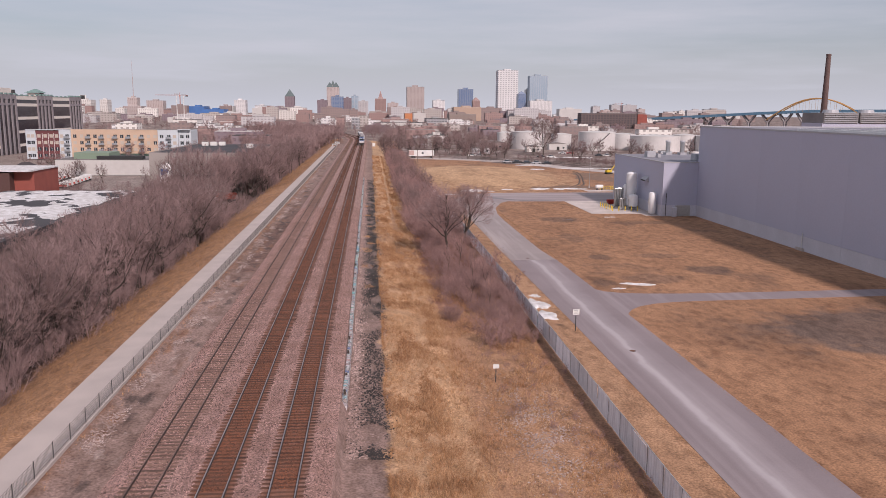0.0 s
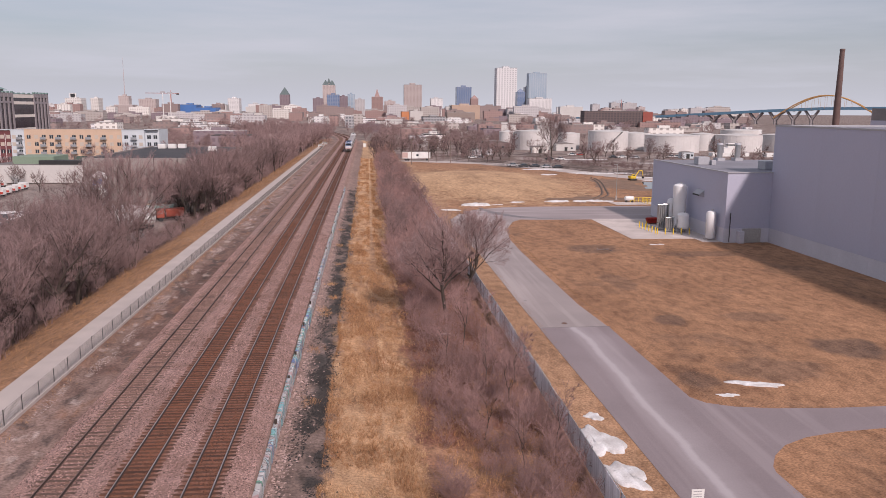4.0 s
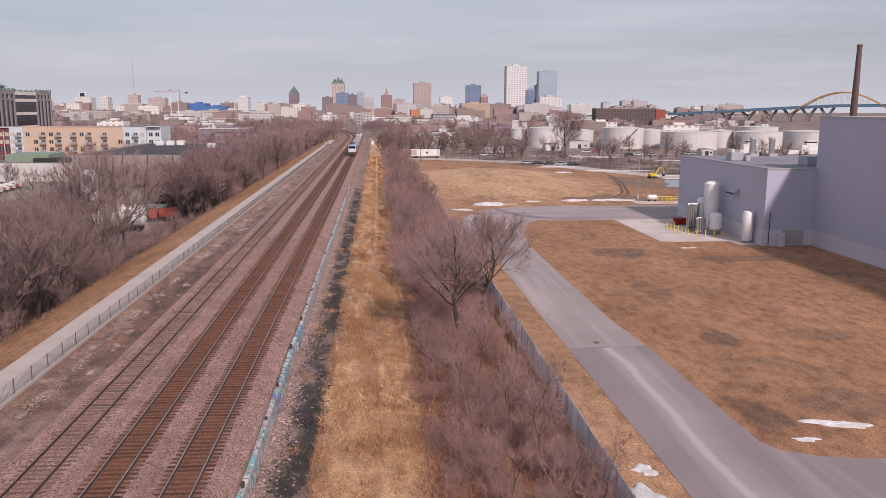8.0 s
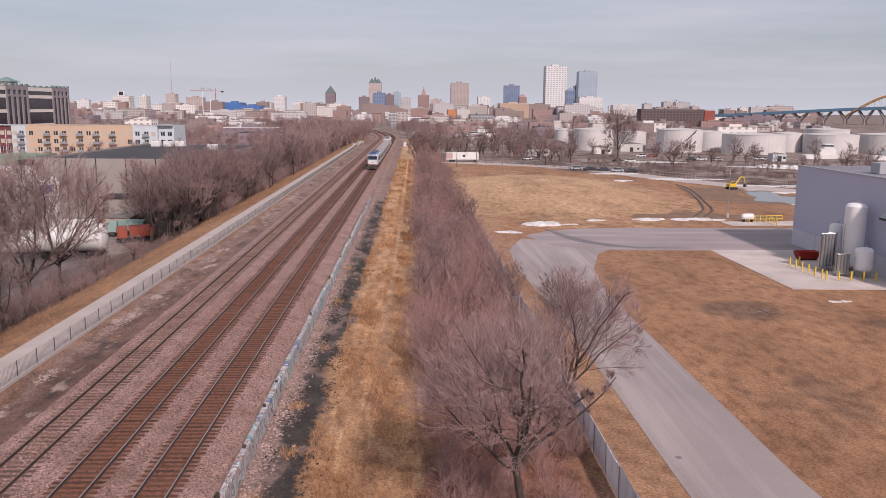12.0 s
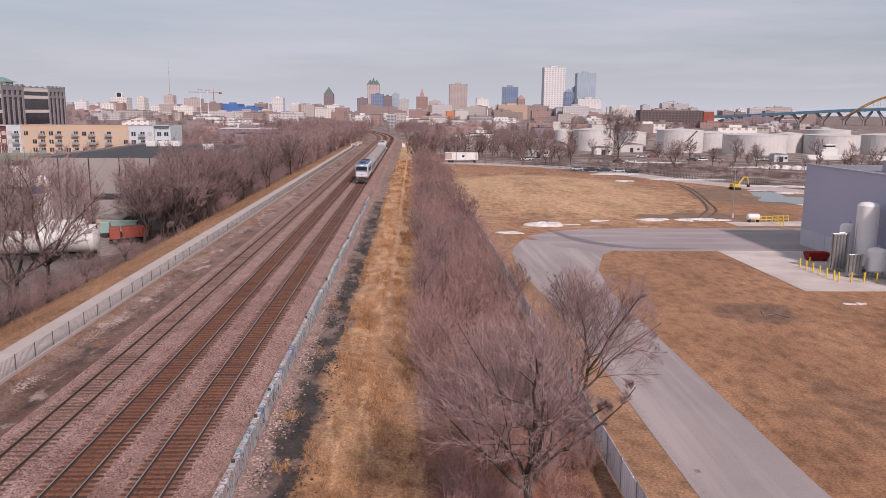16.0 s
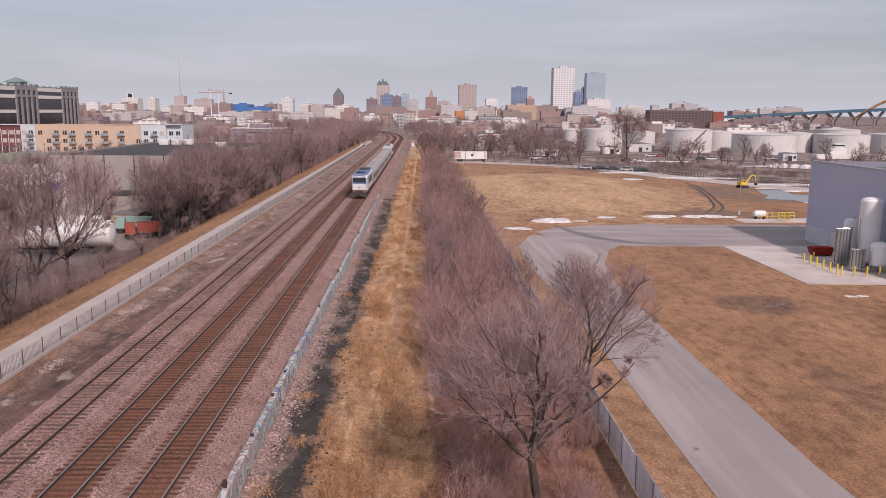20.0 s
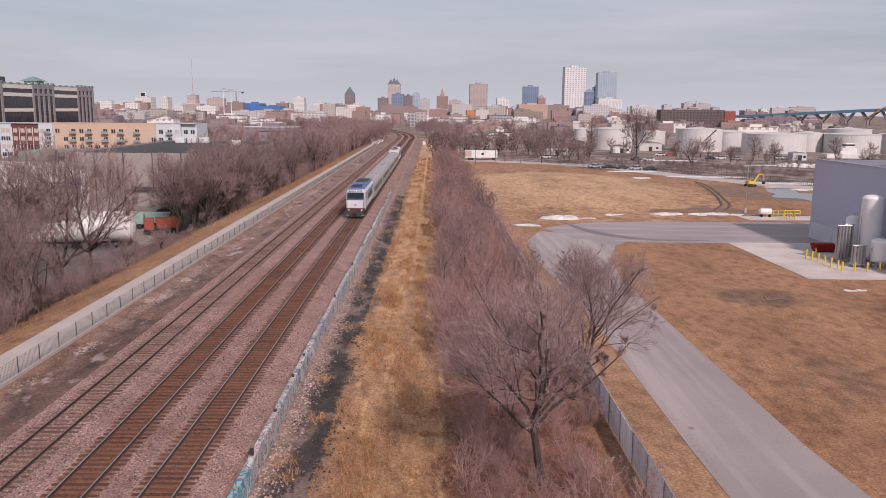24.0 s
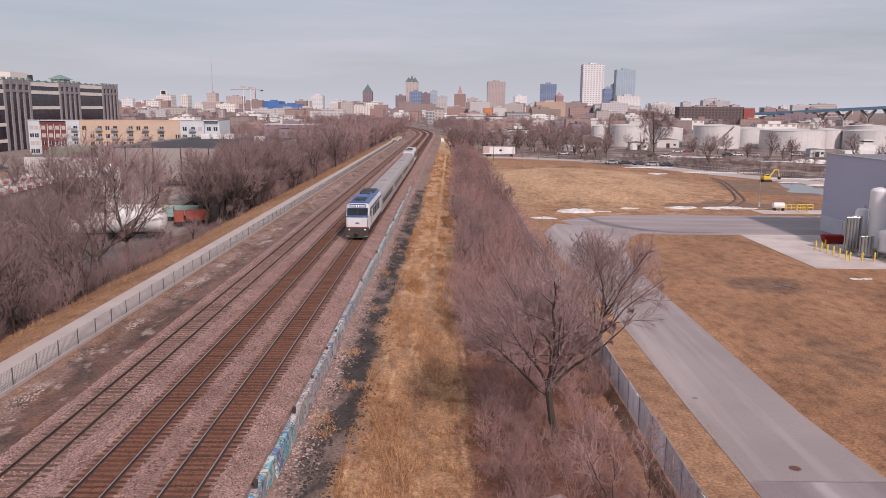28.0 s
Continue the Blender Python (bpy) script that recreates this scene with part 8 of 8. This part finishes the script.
def rubble_clump(rn):
    x, y = rn.choice(((4.6, 84.5), (4.2, 86.2), (4.4, 97.0), (5.0, 108.0), (4.5, 121.0), (4.3, 74.0), (4.8, 63.0), (4.2, 135.0), (5.2, 91.0)))
    return x + rn.gauss(0, 0.35), y + rn.gauss(0, 0.4), 0.6 + 0.6 * rn.random()


tufts("rubble_straw", STRAW_MAT, 420, rubble_clump, 0.45, "clumps of pale straw among the rubble by the wall", 18, 7)
tufts("rough_grass", RUSTGRASS, 5000, lambda rn: (rn.uniform(11, 23), 12 + 120 * rn.random(), 0.6 + 0.5 * rn.random()), 0.55, "rusty dead grass under the brush", 2, 4)
def patchy_straw(rn):
    while True:
        x, y = rn.uniform(11, 22.5), 10 + 60 * rn.random()
        if noise.noise((x * 0.22, y * 0.12, 8.0)) > -0.1:
            return x, y, 0.5 + 0.7 * rn.random()


tufts("tall_straw", STRAW_MAT, 9000, patchy_straw, 0.55, "patches of tall pale straw before the brush", 6, 5)
tufts("bank_grass", RUSTGRASS, 12000, lambda rn: (rn.uniform(-26, -18.2), 10 + 300 * rn.random() ** 1.3, 0.5 + 0.7 * rn.random()), 0.5, "dead grass on the bank below the footpath", 3, 4)
tufts("verge_grass", STRAW_MAT, 900, lambda rn: (rn.gauss(-13.9, 0.35), 10 + 200 * rn.random(), 0.3 + 0.8 * rn.random() ** 3), 0.6, "scattered straw tufts along the path fence", 4, 6)
tufts("verge_grass", STRAW_MAT, 3000, lambda rn: (rn.uniform(24.0, 28.1), 8 + 150 * rn.random(), 0.3 + 0.3 * rn.random()), 0.4, "short dry grass between fence and road", 5, 4)


def stones(name, m, count, where, size, label, seed):
    rn = random.Random(seed)
    v, f = [], []
    for _ in range(count):
        x, y, z, s = where(rn)
        s *= size * rn.uniform(0.5, 1.6)
        o = len(v)
        for dx, dy, dz in ((1, 0, 0), (0, 1, 0), (-1, 0, 0), (0, -1, 0), (0, 0, 0.8)):
            v.append((x + s * dx * rn.uniform(0.6, 1.2) + s * 0.2 * dy, y * CH + s * dy * rn.uniform(0.6, 1.2), z + s * dz * rn.uniform(0.6, 1.1)))
        for i in range(4):
            f.append((o + i, o + (i + 1) % 4, o + 4))
    return tagged(raw(name, v, f, m), label, "stones", kind="stuff")


STONE = island_mat("broken_stone", (0.36, 0.265, 0.245), (0.22, 0.15, 0.135), 0.5, 1.6)
COAL = island_mat("cinder_lumps", (0.05, 0.043, 0.042), (0.03, 0.027, 0.027))


def rubble_at(rn):
    x, y = 3.3 + abs(rn.gauss(0, 0.55)) + (rn.random() < 0.06) * rn.uniform(0, 1.8), 20 + 180 * rn.random() ** 1.3
    return x, y, ground_z(x, y) + 0.02, 1.0


def gravel_at(rn):
    x, y = rn.gauss(18.0, 1.5), rn.gauss(25, 4)
    return x, y, ground_z(x, y) + 0.03, 1.0


stones("bare_gravel", island_mat("pale_loose_gravel", (0.43, 0.355, 0.335), (0.28, 0.21, 0.19)), 3400, gravel_at, 0.06, "scatter of pale gravel and rubble in the straw", 9)
stones("rubble", STONE, 9000, rubble_at, 0.075, "broken stone and rubble along the foot of the wall", 1)


def cinder_at(rn):
    while True:
        x, y = rn.gauss(5.3, 0.7), 20 + 180 * rn.random() ** 1.3
        if noise.noise((x * 0.5, y * 0.2, 4.0)) > -0.12:
            return x, y, ground_z(x, y) + 0.02, 1.0


stones("cinders", COAL, 11000, cinder_at, 0.07, "black cinders in a strip beside the rubble", 2)
BED_Z = ((-10.9, -0.72), (-10.2, -0.42), (-9.4, -0.16), (1.6, -0.16), (2.3, -0.38), (2.7, -0.46))


def ballast_at(rn):
    x = rn.choice((rn.uniform(-10.6, -9.2), rn.uniform(-6.8, -5.2), rn.uniform(-2.8, -1.2), rn.uniform(1.2, 2.7), rn.uniform(-9.2, -6.8)))
    y = 12 + 110 * rn.random() ** 1.2
    return x, y, float(np.interp(x, [p[0] for p in BED_Z], [p[1] for p in BED_Z])) + 0.01, 1.0


BALLAST_BITS = island_mat("loose_ballast", (0.30, 0.192, 0.174), (0.18, 0.107, 0.091), 0.2, 2.0)
stones("loose_ballast", BALLAST_BITS, 95000, ballast_at, 0.042, "loose pinkish grey ballast stones between the tracks", 3)


def rusty_at(rn):
    x = rn.choice((0.0, -4.0)) + rn.uniform(-0.66, 0.66)
    return x, 14 + 120 * rn.random() ** 1.3, -0.15 + 0.02 * rn.random(), 1.0


stones("rusty_ballast", island_mat("brake_dust_ballast", (0.165, 0.064, 0.034), (0.085, 0.036, 0.022), 0.3, 1.9), 42000, rusty_at, 0.034, "rust-stained ballast lying over the ties between the rails", 14)
# chalky crust broken up along the foot of the path fence


def crust_at(rn):
    while True:
        x, y = rn.gauss(-13.1, 0.35), 12 + 190 * rn.random() ** 1.2
        if noise.noise((x * 0.3, y * 0.16, 2.0)) > 0.05:
            return x, y, ground_z(x, y) + 0.01, 1.0


stones("gravel_crust", island_mat("pale_gravel_crust", (0.36, 0.28, 0.26), (0.24, 0.175, 0.16)), 4500, crust_at, 0.06, "pale crust of gravel along the path fence", 12)


def edge_at(rn):
    y = 8 + 132 * rn.random() ** 1.15
    x = 28.25 if rn.random() < 0.5 else 36.25
    if x > 30 and 52 < y < 78:
        y = 80 + 50 * rn.random()
    return x + rn.gauss(0, 0.16), y, 0.25 + 0.5 * rn.random()


tufts("road_edge_grass", RUSTGRASS, 6000, edge_at, 0.3, "short ragged grass creeping over the road edges", 15, 4)
tufts("field_grass", island_mat("pale_mown_blades", (0.40, 0.25, 0.15), (0.27, 0.155, 0.09), 0.6, 1.5), 26000, lambda rn: (36.4 + 40 * rn.random(), 62.5 + 64 * rn.random(), 0.3 + 0.5 * rn.random()), 0.22, "short dry tufts over the mown grass", 16, 3)


motions()
